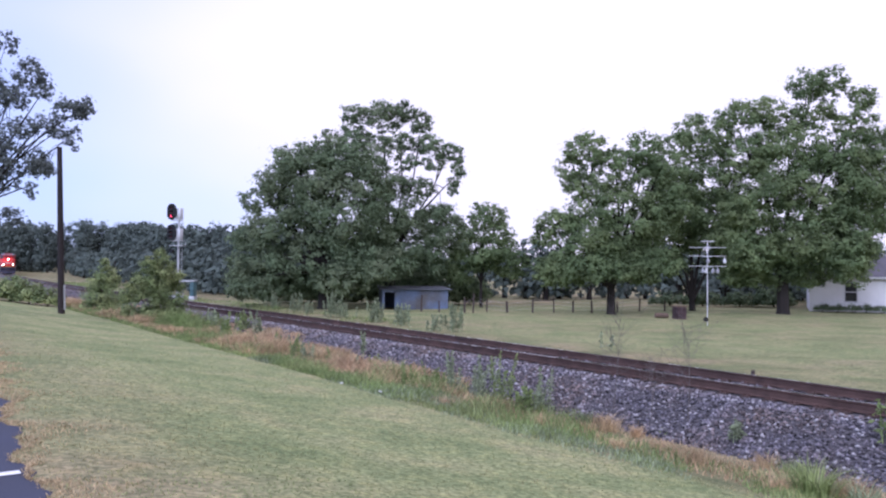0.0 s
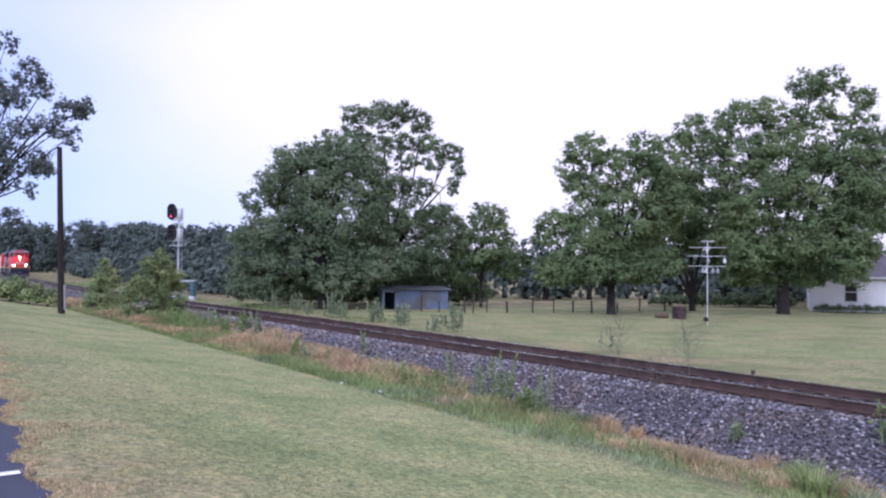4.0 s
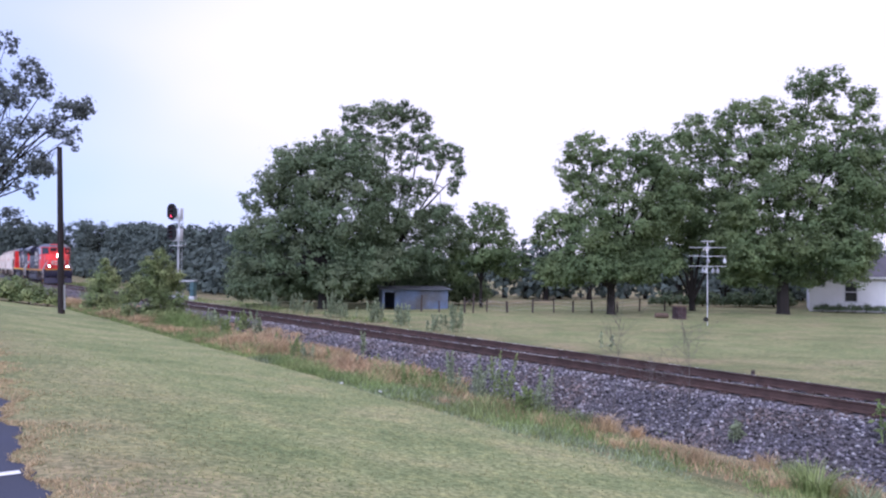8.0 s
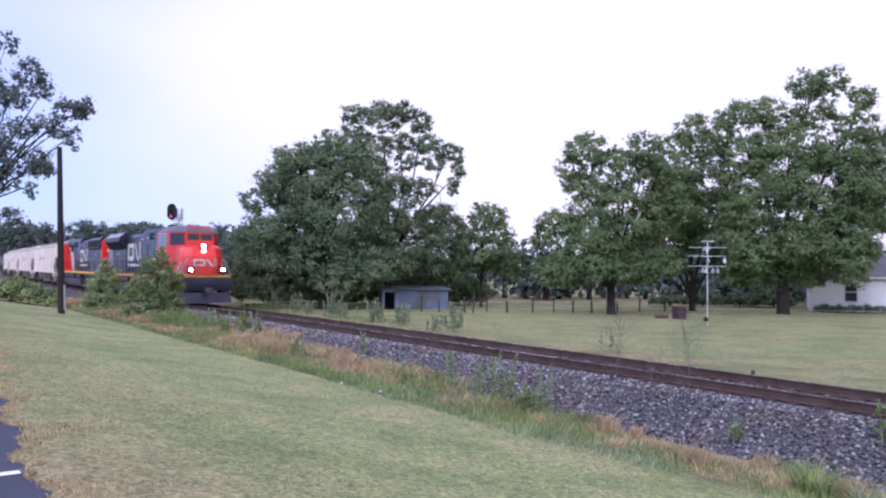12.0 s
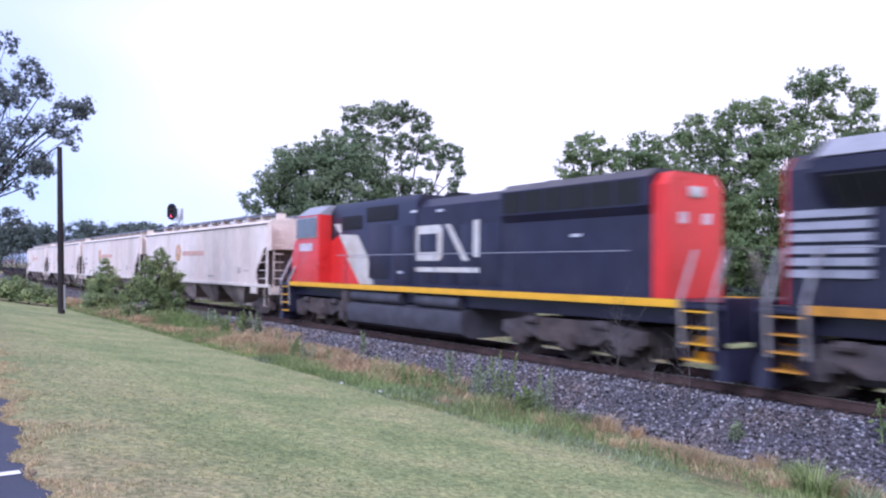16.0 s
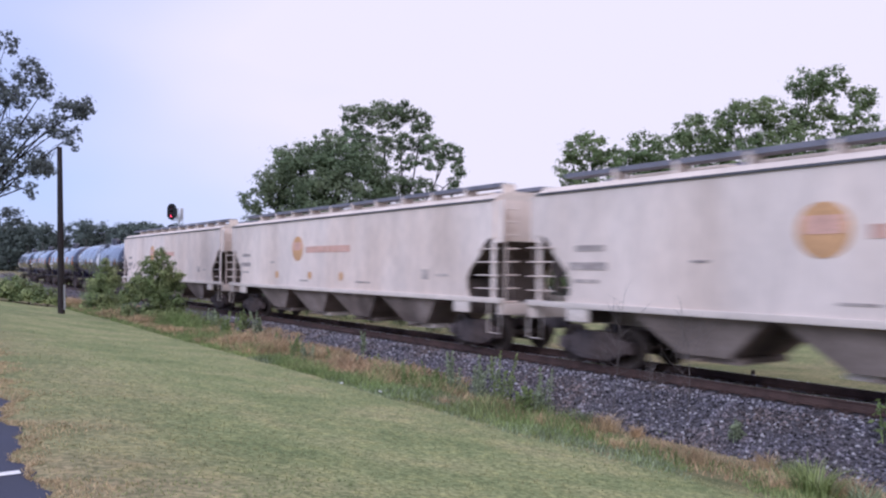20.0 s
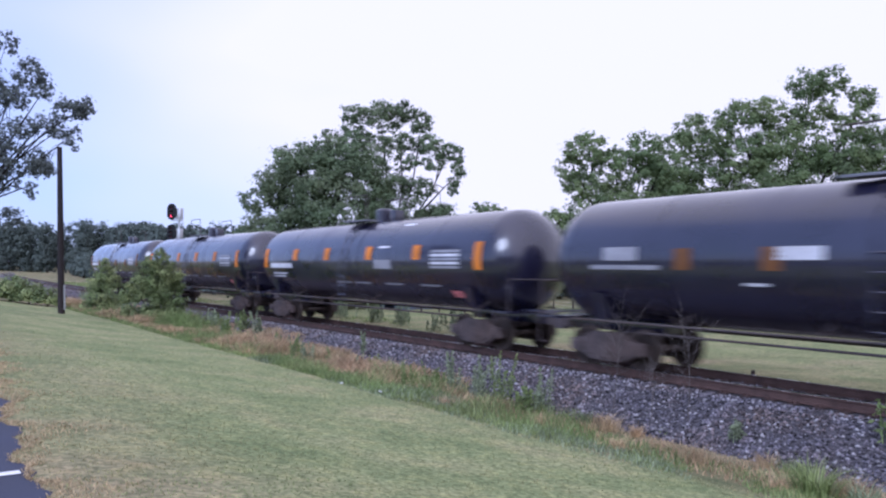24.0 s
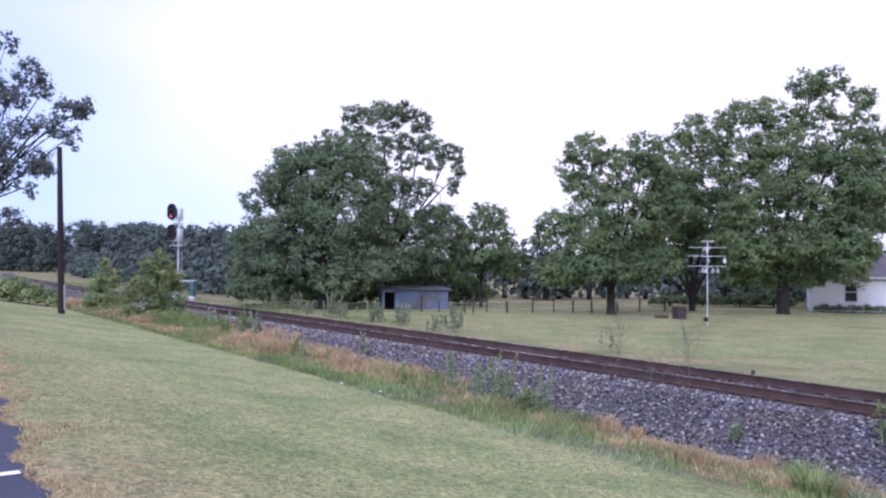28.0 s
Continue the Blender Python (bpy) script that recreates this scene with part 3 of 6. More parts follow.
    strip_of(8000, 5.8, 6.9, -2, 24, 0.08, 0.22, "weed_green", "green_weeds", "low green fringe along the lawn's edge", 17, -1.8)
    strip_of(36000, 3.0, 6.5, -6, 46, 0.35, 0.85, "weed_green", "green_weeds", "tall green weeds standing in the uncut strip", 4, -0.2)
    strip_of(26000, 3.4, 9.5, 46, 110, 0.2, 0.7, "weed_green", "green_weeds", "rough green grass along the railway", 5, -0.8, wide=0.012)
    strip_of(9000, 3.4, 6.5, 46, 110, 0.2, 0.6, "weed_dry", "dry_grass", "dry grass along the railway", 6, 0.2, wide=0.012)
    strip_of(16000, -7.5, -3.3, 20, 120, 0.12, 0.4, "weed_green", "green_weeds", "rough grass behind the railway track", 7, -0.2, wide=0.01)


grow_grass()


# ---------------------------------------------------------------- trees and bushes
def leaves(centres, size, seed, droop=0.3, outward=None, corners=4, spread=0.34):
    """Small leaves, turned at random or lying roughly over their clumps; three corners where they stay far off."""
    rs = np.random.RandomState(seed)
    n = len(centres)
    u = rs.randn(n, 3)
    if outward is None:
        u[:, 2] *= 0.6
        w = rs.randn(n, 3)
    else:
        face = outward + spread * rs.randn(n, 3) + np.array([0, 0, 0.45])
        face /= np.linalg.norm(face, axis=1)[:, None]
        u -= (u * face).sum(1)[:, None] * face
        w = np.cross(face, u)
    u /= np.linalg.norm(u, axis=1)[:, None]
    w -= (w * u).sum(1)[:, None] * u
    w /= np.linalg.norm(w, axis=1)[:, None]
    sz = (size * (0.6 + 0.8 * rs.rand(n)))[:, None]
    tip = u * sz
    tip[:, 2] -= droop * sz[:, 0] * rs.rand(n)
    if corners == 3:
        p = np.stack([centres - u * sz * 0.5 - w * sz * 0.75, centres - u * sz * 0.5 + w * sz * 0.75, centres + tip], 1)
    else:
        p = np.stack([centres - u * sz * 0.9, centres + w * sz * 0.45, centres + tip, centres - w * sz * 0.45], 1)
    faces = corners * np.arange(n)[:, None] + np.arange(corners)[None, :]
    return p.reshape(-1, 3), faces


def crown_points(lobes, rs, dens, leaf, depth=1.0, puff=0.16):
    """Leaf places gathered in puffs over lobes (dx, z, radius across, radius up[, dy]); returns places and puff centres."""
    pts, centres, outs = [], [], []
    for l in lobes:
        dx, z, rx, rz = l[:4]
        dy = l[4] if len(l) > 4 else 0.0
        ry = min(rx, rz * 1.35) * depth
        # a sixth value makes an airy lobe: small tight clumps with sky between them
        fill = l[5] if len(l) > 5 else 1.0
        pr = (puff * min(rx, rz) + 0.13 * (rx + rz) ** 0.5) * (1.0 if fill == 1.0 else 0.85)
        n = max(6, int(fill * 6.0 * (rx * rz + rx * ry + ry * rz) / (3 * pr * pr)))
        d = rs.randn(n, 3)
        d /= np.linalg.norm(d, axis=1)[:, None]
        rad = 0.40 + 0.62 * rs.rand(n) ** 0.55
        c = np.stack([dx + d[:, 0] * rx * rad, dy + d[:, 1] * ry * rad, z + d[:, 2] * rz * rad], 1)
        centres.append(c)
        for k in range(n):
            p = pr * (0.45 + 1.0 * rs.rand() ** 1.4)
            m = int(dens * 2.9 * p * p / (leaf * leaf))
            v = rs.randn(m, 3)
            v /= np.linalg.norm(v, axis=1)[:, None]
            # a leaf faces out from its own puff and a little from the whole lobe
            outs.append(v * 0.8 + d[k] * 0.55)
            v *= (p * (0.30 + 0.55 * np.abs(rs.randn(m))))[:, None]
            v[:, 2] *= 0.68
            pts.append(c[k] + v)
    return np.concatenate(pts), np.concatenate(centres), np.concatenate(outs)


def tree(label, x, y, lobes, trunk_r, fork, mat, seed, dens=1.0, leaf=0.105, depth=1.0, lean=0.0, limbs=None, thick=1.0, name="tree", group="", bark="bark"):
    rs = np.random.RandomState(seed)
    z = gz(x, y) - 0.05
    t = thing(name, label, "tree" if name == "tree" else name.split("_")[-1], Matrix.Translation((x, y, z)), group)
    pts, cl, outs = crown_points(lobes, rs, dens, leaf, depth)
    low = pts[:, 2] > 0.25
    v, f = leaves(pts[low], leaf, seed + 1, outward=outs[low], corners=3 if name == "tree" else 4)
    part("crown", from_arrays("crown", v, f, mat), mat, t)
    bm = bmesh.new()
    top = max(lobes, key=lambda l: l[1])
    start = Vector((0, 0, 0))
    split = Vector((lean * fork, 0.0, fork))
    tube(bm, [start, Vector((lean * fork * 0.1, 0, fork * 0.12)), Vector((lean * fork * 0.5, 0.05, fork * 0.55)), split],
         [trunk_r * 1.25, trunk_r * 1.04, trunk_r * 0.95, trunk_r * 0.85], 10)
    part("trunk", bm, bark, t)
    for l in (limbs or lobes):
        bm = bmesh.new()
        end = Vector((l[0], l[4] if len(l) > 4 else 0.0, l[1] + l[3] * 0.35))
        mid = split.lerp(end, 0.5) + Vector((rs.randn() * 0.25, rs.randn() * 0.4, 0.3 + rs.rand() * 0.3))
        r0 = trunk_r * (0.38 + 0.25 * rs.rand()) * thick
        tube(bm, [split - Vector((0, 0, 0.35)), split.lerp(mid, 0.5), mid, mid.lerp(end, 0.6), end], [r0 * 1.15, r0 * 0.85, r0 * 0.6, r0 * 0.4, r0 * 0.15], 6)
        # twigs reach out into the leaf clusters near this limb
        near = sorted(range(len(cl)), key=lambda i: (Vector(cl[i]) - mid.lerp(end, 0.5)).length)[:10]
        for i in near[::2]:
            a = mid.lerp(end, 0.2 + 0.6 * rs.rand())
            c = Vector(cl[i])
            tube(bm, [a, a.lerp(c, 0.5) + Vector((0, 0, 0.15)), c], [r0 * 0.3, r0 * 0.2, 0.015], 4, cap=False)
        part("limb", bm, bark, t)
    return t


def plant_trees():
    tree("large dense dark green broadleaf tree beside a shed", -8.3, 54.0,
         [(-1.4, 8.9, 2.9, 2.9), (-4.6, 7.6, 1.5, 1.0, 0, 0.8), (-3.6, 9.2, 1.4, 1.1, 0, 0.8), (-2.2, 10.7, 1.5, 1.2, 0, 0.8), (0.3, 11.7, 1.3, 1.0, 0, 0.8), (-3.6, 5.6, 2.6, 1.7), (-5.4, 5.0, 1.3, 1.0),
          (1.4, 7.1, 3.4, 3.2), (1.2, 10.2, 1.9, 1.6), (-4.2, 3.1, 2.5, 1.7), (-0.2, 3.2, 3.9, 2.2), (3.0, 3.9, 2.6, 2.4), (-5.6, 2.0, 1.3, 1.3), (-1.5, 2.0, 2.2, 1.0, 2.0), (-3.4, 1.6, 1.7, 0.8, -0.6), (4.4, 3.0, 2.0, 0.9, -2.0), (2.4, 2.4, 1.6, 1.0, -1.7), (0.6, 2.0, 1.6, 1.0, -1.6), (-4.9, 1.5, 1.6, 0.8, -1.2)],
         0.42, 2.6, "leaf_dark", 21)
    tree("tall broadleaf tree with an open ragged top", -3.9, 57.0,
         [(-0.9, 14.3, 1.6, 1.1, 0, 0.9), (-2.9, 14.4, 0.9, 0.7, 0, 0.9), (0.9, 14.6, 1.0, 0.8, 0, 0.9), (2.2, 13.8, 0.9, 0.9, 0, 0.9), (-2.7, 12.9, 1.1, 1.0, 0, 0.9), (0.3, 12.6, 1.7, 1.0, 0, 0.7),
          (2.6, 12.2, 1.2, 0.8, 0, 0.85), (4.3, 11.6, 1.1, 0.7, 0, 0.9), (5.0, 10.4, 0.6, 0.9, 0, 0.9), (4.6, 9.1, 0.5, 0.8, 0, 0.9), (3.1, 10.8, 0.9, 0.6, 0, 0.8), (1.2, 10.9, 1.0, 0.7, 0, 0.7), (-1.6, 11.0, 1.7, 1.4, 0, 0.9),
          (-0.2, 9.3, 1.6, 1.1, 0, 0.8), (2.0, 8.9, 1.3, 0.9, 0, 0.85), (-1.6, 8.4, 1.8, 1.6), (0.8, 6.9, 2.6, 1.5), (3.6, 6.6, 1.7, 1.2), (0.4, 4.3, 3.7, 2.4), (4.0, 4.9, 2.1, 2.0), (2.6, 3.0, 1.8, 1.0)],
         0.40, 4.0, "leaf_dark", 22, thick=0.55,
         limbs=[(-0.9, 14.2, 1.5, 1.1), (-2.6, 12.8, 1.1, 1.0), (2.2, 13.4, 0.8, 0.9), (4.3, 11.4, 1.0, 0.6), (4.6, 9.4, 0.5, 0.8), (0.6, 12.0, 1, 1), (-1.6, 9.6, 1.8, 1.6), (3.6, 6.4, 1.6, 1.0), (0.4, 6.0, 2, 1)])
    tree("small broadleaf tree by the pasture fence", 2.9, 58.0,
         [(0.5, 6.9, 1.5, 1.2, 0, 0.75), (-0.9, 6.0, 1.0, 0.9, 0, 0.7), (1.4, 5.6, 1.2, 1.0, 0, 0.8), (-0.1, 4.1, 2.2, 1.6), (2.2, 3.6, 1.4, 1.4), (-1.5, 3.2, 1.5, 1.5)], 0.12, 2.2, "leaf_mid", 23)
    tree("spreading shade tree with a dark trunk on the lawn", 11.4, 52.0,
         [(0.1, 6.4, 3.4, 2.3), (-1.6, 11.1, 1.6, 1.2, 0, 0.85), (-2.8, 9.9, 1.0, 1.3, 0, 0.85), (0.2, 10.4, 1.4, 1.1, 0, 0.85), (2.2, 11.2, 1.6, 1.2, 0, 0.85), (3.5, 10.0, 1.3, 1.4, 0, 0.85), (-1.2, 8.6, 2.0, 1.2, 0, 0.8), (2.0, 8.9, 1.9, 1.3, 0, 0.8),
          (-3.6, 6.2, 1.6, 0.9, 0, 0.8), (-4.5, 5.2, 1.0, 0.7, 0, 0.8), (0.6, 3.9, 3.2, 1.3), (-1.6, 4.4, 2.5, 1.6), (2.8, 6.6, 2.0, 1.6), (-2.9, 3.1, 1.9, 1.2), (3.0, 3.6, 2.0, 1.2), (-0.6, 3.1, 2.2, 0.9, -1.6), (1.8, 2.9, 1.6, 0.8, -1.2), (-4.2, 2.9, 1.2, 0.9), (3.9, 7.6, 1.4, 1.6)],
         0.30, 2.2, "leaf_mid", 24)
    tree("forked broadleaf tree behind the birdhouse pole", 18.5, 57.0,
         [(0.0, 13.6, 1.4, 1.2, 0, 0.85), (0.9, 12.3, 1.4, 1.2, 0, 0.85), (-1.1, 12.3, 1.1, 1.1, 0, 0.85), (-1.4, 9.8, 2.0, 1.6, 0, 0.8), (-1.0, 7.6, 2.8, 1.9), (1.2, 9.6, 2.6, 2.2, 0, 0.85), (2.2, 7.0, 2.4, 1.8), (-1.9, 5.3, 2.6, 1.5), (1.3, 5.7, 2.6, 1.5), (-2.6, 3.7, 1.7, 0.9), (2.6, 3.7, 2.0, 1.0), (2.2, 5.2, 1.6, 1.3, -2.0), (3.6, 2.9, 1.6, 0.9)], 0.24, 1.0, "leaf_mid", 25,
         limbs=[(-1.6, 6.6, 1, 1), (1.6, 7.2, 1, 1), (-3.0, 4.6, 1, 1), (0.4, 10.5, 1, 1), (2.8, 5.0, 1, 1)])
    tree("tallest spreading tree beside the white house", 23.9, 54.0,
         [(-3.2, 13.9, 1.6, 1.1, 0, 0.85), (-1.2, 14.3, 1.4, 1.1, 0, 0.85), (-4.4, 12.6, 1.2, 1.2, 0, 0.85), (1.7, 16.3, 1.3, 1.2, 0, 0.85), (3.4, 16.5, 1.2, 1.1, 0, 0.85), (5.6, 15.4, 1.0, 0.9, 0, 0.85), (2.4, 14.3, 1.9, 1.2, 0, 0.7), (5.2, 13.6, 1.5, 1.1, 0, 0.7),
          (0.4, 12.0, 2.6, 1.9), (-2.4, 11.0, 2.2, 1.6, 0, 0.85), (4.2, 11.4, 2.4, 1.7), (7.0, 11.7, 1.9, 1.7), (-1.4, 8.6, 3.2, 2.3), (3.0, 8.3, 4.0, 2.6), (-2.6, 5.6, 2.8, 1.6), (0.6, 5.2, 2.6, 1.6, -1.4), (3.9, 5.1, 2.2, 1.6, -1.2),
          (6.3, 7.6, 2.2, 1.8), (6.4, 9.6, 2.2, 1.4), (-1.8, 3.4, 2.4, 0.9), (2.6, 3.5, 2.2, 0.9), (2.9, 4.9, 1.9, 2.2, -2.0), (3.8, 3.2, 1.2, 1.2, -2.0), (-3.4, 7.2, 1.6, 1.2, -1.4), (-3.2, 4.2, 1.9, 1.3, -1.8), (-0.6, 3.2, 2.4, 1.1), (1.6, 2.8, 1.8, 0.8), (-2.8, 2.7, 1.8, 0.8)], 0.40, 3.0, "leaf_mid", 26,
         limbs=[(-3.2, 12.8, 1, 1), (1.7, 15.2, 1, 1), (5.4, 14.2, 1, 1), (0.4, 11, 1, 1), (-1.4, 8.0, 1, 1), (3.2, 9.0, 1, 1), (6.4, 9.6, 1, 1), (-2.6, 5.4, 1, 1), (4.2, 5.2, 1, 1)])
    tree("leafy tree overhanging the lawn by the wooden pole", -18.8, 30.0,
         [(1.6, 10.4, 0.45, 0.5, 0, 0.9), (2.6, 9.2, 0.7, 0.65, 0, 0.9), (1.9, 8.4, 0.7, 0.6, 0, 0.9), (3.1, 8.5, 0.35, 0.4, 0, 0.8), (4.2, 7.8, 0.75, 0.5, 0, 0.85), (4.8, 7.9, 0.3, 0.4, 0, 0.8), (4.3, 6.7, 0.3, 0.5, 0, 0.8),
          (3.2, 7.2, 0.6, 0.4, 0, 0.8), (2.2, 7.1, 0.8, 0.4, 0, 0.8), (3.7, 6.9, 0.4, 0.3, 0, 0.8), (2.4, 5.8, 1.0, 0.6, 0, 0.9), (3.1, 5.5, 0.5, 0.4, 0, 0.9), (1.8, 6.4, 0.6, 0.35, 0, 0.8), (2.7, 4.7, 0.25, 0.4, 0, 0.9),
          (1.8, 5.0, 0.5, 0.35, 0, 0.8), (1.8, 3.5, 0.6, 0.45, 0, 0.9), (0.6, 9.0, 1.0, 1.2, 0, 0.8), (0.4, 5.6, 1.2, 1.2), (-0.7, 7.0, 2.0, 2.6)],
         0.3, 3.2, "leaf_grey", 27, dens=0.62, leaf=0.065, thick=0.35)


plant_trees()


def understory():
    rnd = random.Random(12)
    for i, (x, y, r, h) in enumerate([(-13.0, 60.5, 1.6, 1.5), (-10.5, 61.5, 1.8, 1.7), (-7.8, 60.5, 1.6, 1.5), (-5.2, 62.0, 1.7, 1.6), (-2.6, 61.5, 1.6, 1.6), (0.0, 62.5, 1.8, 1.7), (2.2, 63.0, 1.6, 1.3),
                                      (19.5, 66.0, 1.6, 0.6), (22.5, 66.5, 1.7, 0.7), (25.5, 66.0, 1.7, 0.7), (28.0, 65.0, 1.6, 0.9)]):
        tree("dark shrub growing under the large trees", x, y, [(0, h, r, h), (r * 0.5, h * 0.8, r * 0.7, h * 0.8), (-r * 0.5, h * 0.7, r * 0.7, h * 0.7)], 0.06, 0.5, "leaf_dark", 300 + i, leaf=0.15, name="shrub",
             group="shrubs under the trees")


understory()


def far_woods():
    """The distant tree line: many crowns, too far off to count, with trunks below, and an unseen row added behind the
    viewer.
    """
    rs = np.random.RandomState(31)
    pts, outs, trunks = [], [], bmesh.new()

    def crown_at(x, y, h, w, beyond=False):
        if not beyond and float(offset_of(np.array([x]), np.array([y]))[0]) > -7:
            return
        z = gz(x, y)
        lob = [(rs.randn() * w * 0.25, h * 0.76, w * 0.5, h * 0.24), (rs.randn() * w * 0.4, h * 0.52, w * 0.62, h * 0.26), (rs.randn() * w * 0.4, h * 0.26, w * 0.7, h * 0.26)]
        p, _, o = crown_points(lob, rs, 0.8, 0.40, 0.8, puff=0.22)
        outs.append(o)
        pts.append(p + np.array([x, y, z]))
        tube(trunks, [(x, y, z), (x, y, z + h * 0.6)], [0.3, 0.12], 5)

    for i in range(105):
        s = 52 + i * 1.75 + rs.randn() * 0.3
        x, y, _ = on_track(s, -20 - 0.05 * s + rs.randn() * 2.5)
        far = math.hypot(x, y)
        crown_at(x, y, 0.050 * far + 2.6 + rs.randn() * 0.3 + 0.5 * math.sin(i * 0.4) + 0.25 * math.sin(i * 1.3), 1.4 + 0.015 * far)
    for i in range(60):
        s = 56 + i * 2.9 + rs.randn() * 0.4
        x, y, _ = on_track(s, -11 - 0.03 * s + rs.randn())
        crown_at(x, y, 3.4 + 0.012 * s + rs.randn() * 0.4, 1.9 + 0.004 * s)
    for i in range(46):
        crown_at(-26 + i * 1.9 + rs.randn() * 0.5, 82 + rs.randn() * 3, 5.2 + rs.randn() * 0.6, 3.3)
    for i in range(18):
        crown_at(24 + i * 2.4 + rs.randn() * 0.6, 76 + rs.randn() * 3, 7.2 + rs.randn() * 0.8, 3.0)
    for i in range(44):
        crown_at(-172 + i * 1.75 + rs.randn() * 0.6, 258 + rs.randn() * 5, 17.0 + rs.randn() * 0.6 + 0.9 * math.sin(i * 0.5), 5.6, True)
    # unseen crowns behind the viewer, added to darken what the tanks reflect
    for i in range(30):
        crown_at(-75 + i * 4.6 + rs.randn(), -62 + rs.randn() * 4 - 0.25 * abs(i - 15), 17.0 + rs.randn() * 2.0, 7.0, True)
    p = np.concatenate(pts)
    o = np.concatenate(outs)[p[:, 2] > -0.4]
    p = p[p[:, 2] > -0.4]
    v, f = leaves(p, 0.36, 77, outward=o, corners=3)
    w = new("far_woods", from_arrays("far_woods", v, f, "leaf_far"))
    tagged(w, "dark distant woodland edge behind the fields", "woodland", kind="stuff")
    part("trunks", trunks, "bark", w)


far_woods()


def bushes():
    g = "bushes beside the track"
    tree("leafy green bush with pale tops beside the track", -13.5, 35.7, [(0.0, 1.2, 1.2, 1.1), (0.35, 2.3, 0.85, 0.75), (-0.5, 2.0, 0.7, 0.6), (0.9, 1.9, 0.5, 0.5), (-0.1, 3.0, 0.45, 0.45, 0, 0.9), (0.6, 2.95, 0.45, 0.5, 0, 0.9), (0.35, 3.45, 0.25, 0.35, 0, 0.9), (-0.95, 1.6, 0.5, 0.5), (1.2, 2.5, 0.28, 0.35, 0, 0.9),
          (0.6, 0.6, 0.8, 0.5, -0.4), (-0.7, 0.55, 0.7, 0.45, -0.4), (0.0, 0.4, 0.9, 0.35, -0.6), (1.1, 1.1, 0.5, 0.6)],
         0.05, 0.4, "leaf_bush", 41, dens=1.2, leaf=0.06, thick=0.6, name="bush", group=g)
    tree("rounded dark green bush beside the track", -19.6, 44.5, [(0.0, 1.1, 1.0, 1.0), (0.1, 2.2, 0.65, 0.7), (-0.35, 1.9, 0.55, 0.6), (0.1, 2.9, 0.35, 0.5, 0, 0.9), (0.6, 2.1, 0.35, 0.4), (0.4, 0.5, 0.8, 0.45, -0.4), (-0.5, 0.5, 0.7, 0.45, -0.4)],
         0.05, 0.4, "leaf_bush", 42, dens=1.2, leaf=0.07, thick=0.6, name="bush", group=g)
    for i, (x, y, r, h) in enumerate([(-28.0, 45.5, 1.3, 0.95), (-26.6, 45.6, 1.0, 0.8), (-25.4, 45.2, 1.1, 1.0), (-24.2, 45.0, 0.9, 0.85), (-23.0, 44.8, 0.8, 0.75)]):
        tree("low dark green shrub at the edge of the lawn", x, y, [(0, h * 0.75, r, h * 0.8), (r * 0.5, h * 0.9, r * 0.5, h * 0.6), (-r * 0.5, h * 0.8, r * 0.5, h * 0.6), (0, 0.3, r * 1.05, 0.3, -0.3)], 0.04, 0.25, "leaf_bush", 43 + i,
             leaf=0.075, thick=0.6, name="shrub", group="shrubs at the lawn's edge")


bushes()


# ---------------------------------------------------------------- poles, signal, fence, buildings
def utility_pole():
    x, y = -18.45, 37.3
    z = gz(x, y) - 0.1
    p = thing("utility_pole", "dark leaning wooden utility pole standing in the lawn", "utility pole", Matrix.Translation((x, y, z)))
    bm = bmesh.new()
    tube(bm, [(0, 0, 0), (-0.1, 0, 3.0), (-0.28, 0, 8.2)], [0.16, 0.145, 0.115], 14)
    part("shaft", bm, "pole_wood", p)
    part("guard", tubes([[(0.17, -0.02, 0.3), (0.12, -0.02, 1.5)]], 0.045, 8), "galvanised", p, "pale metal guard strip")


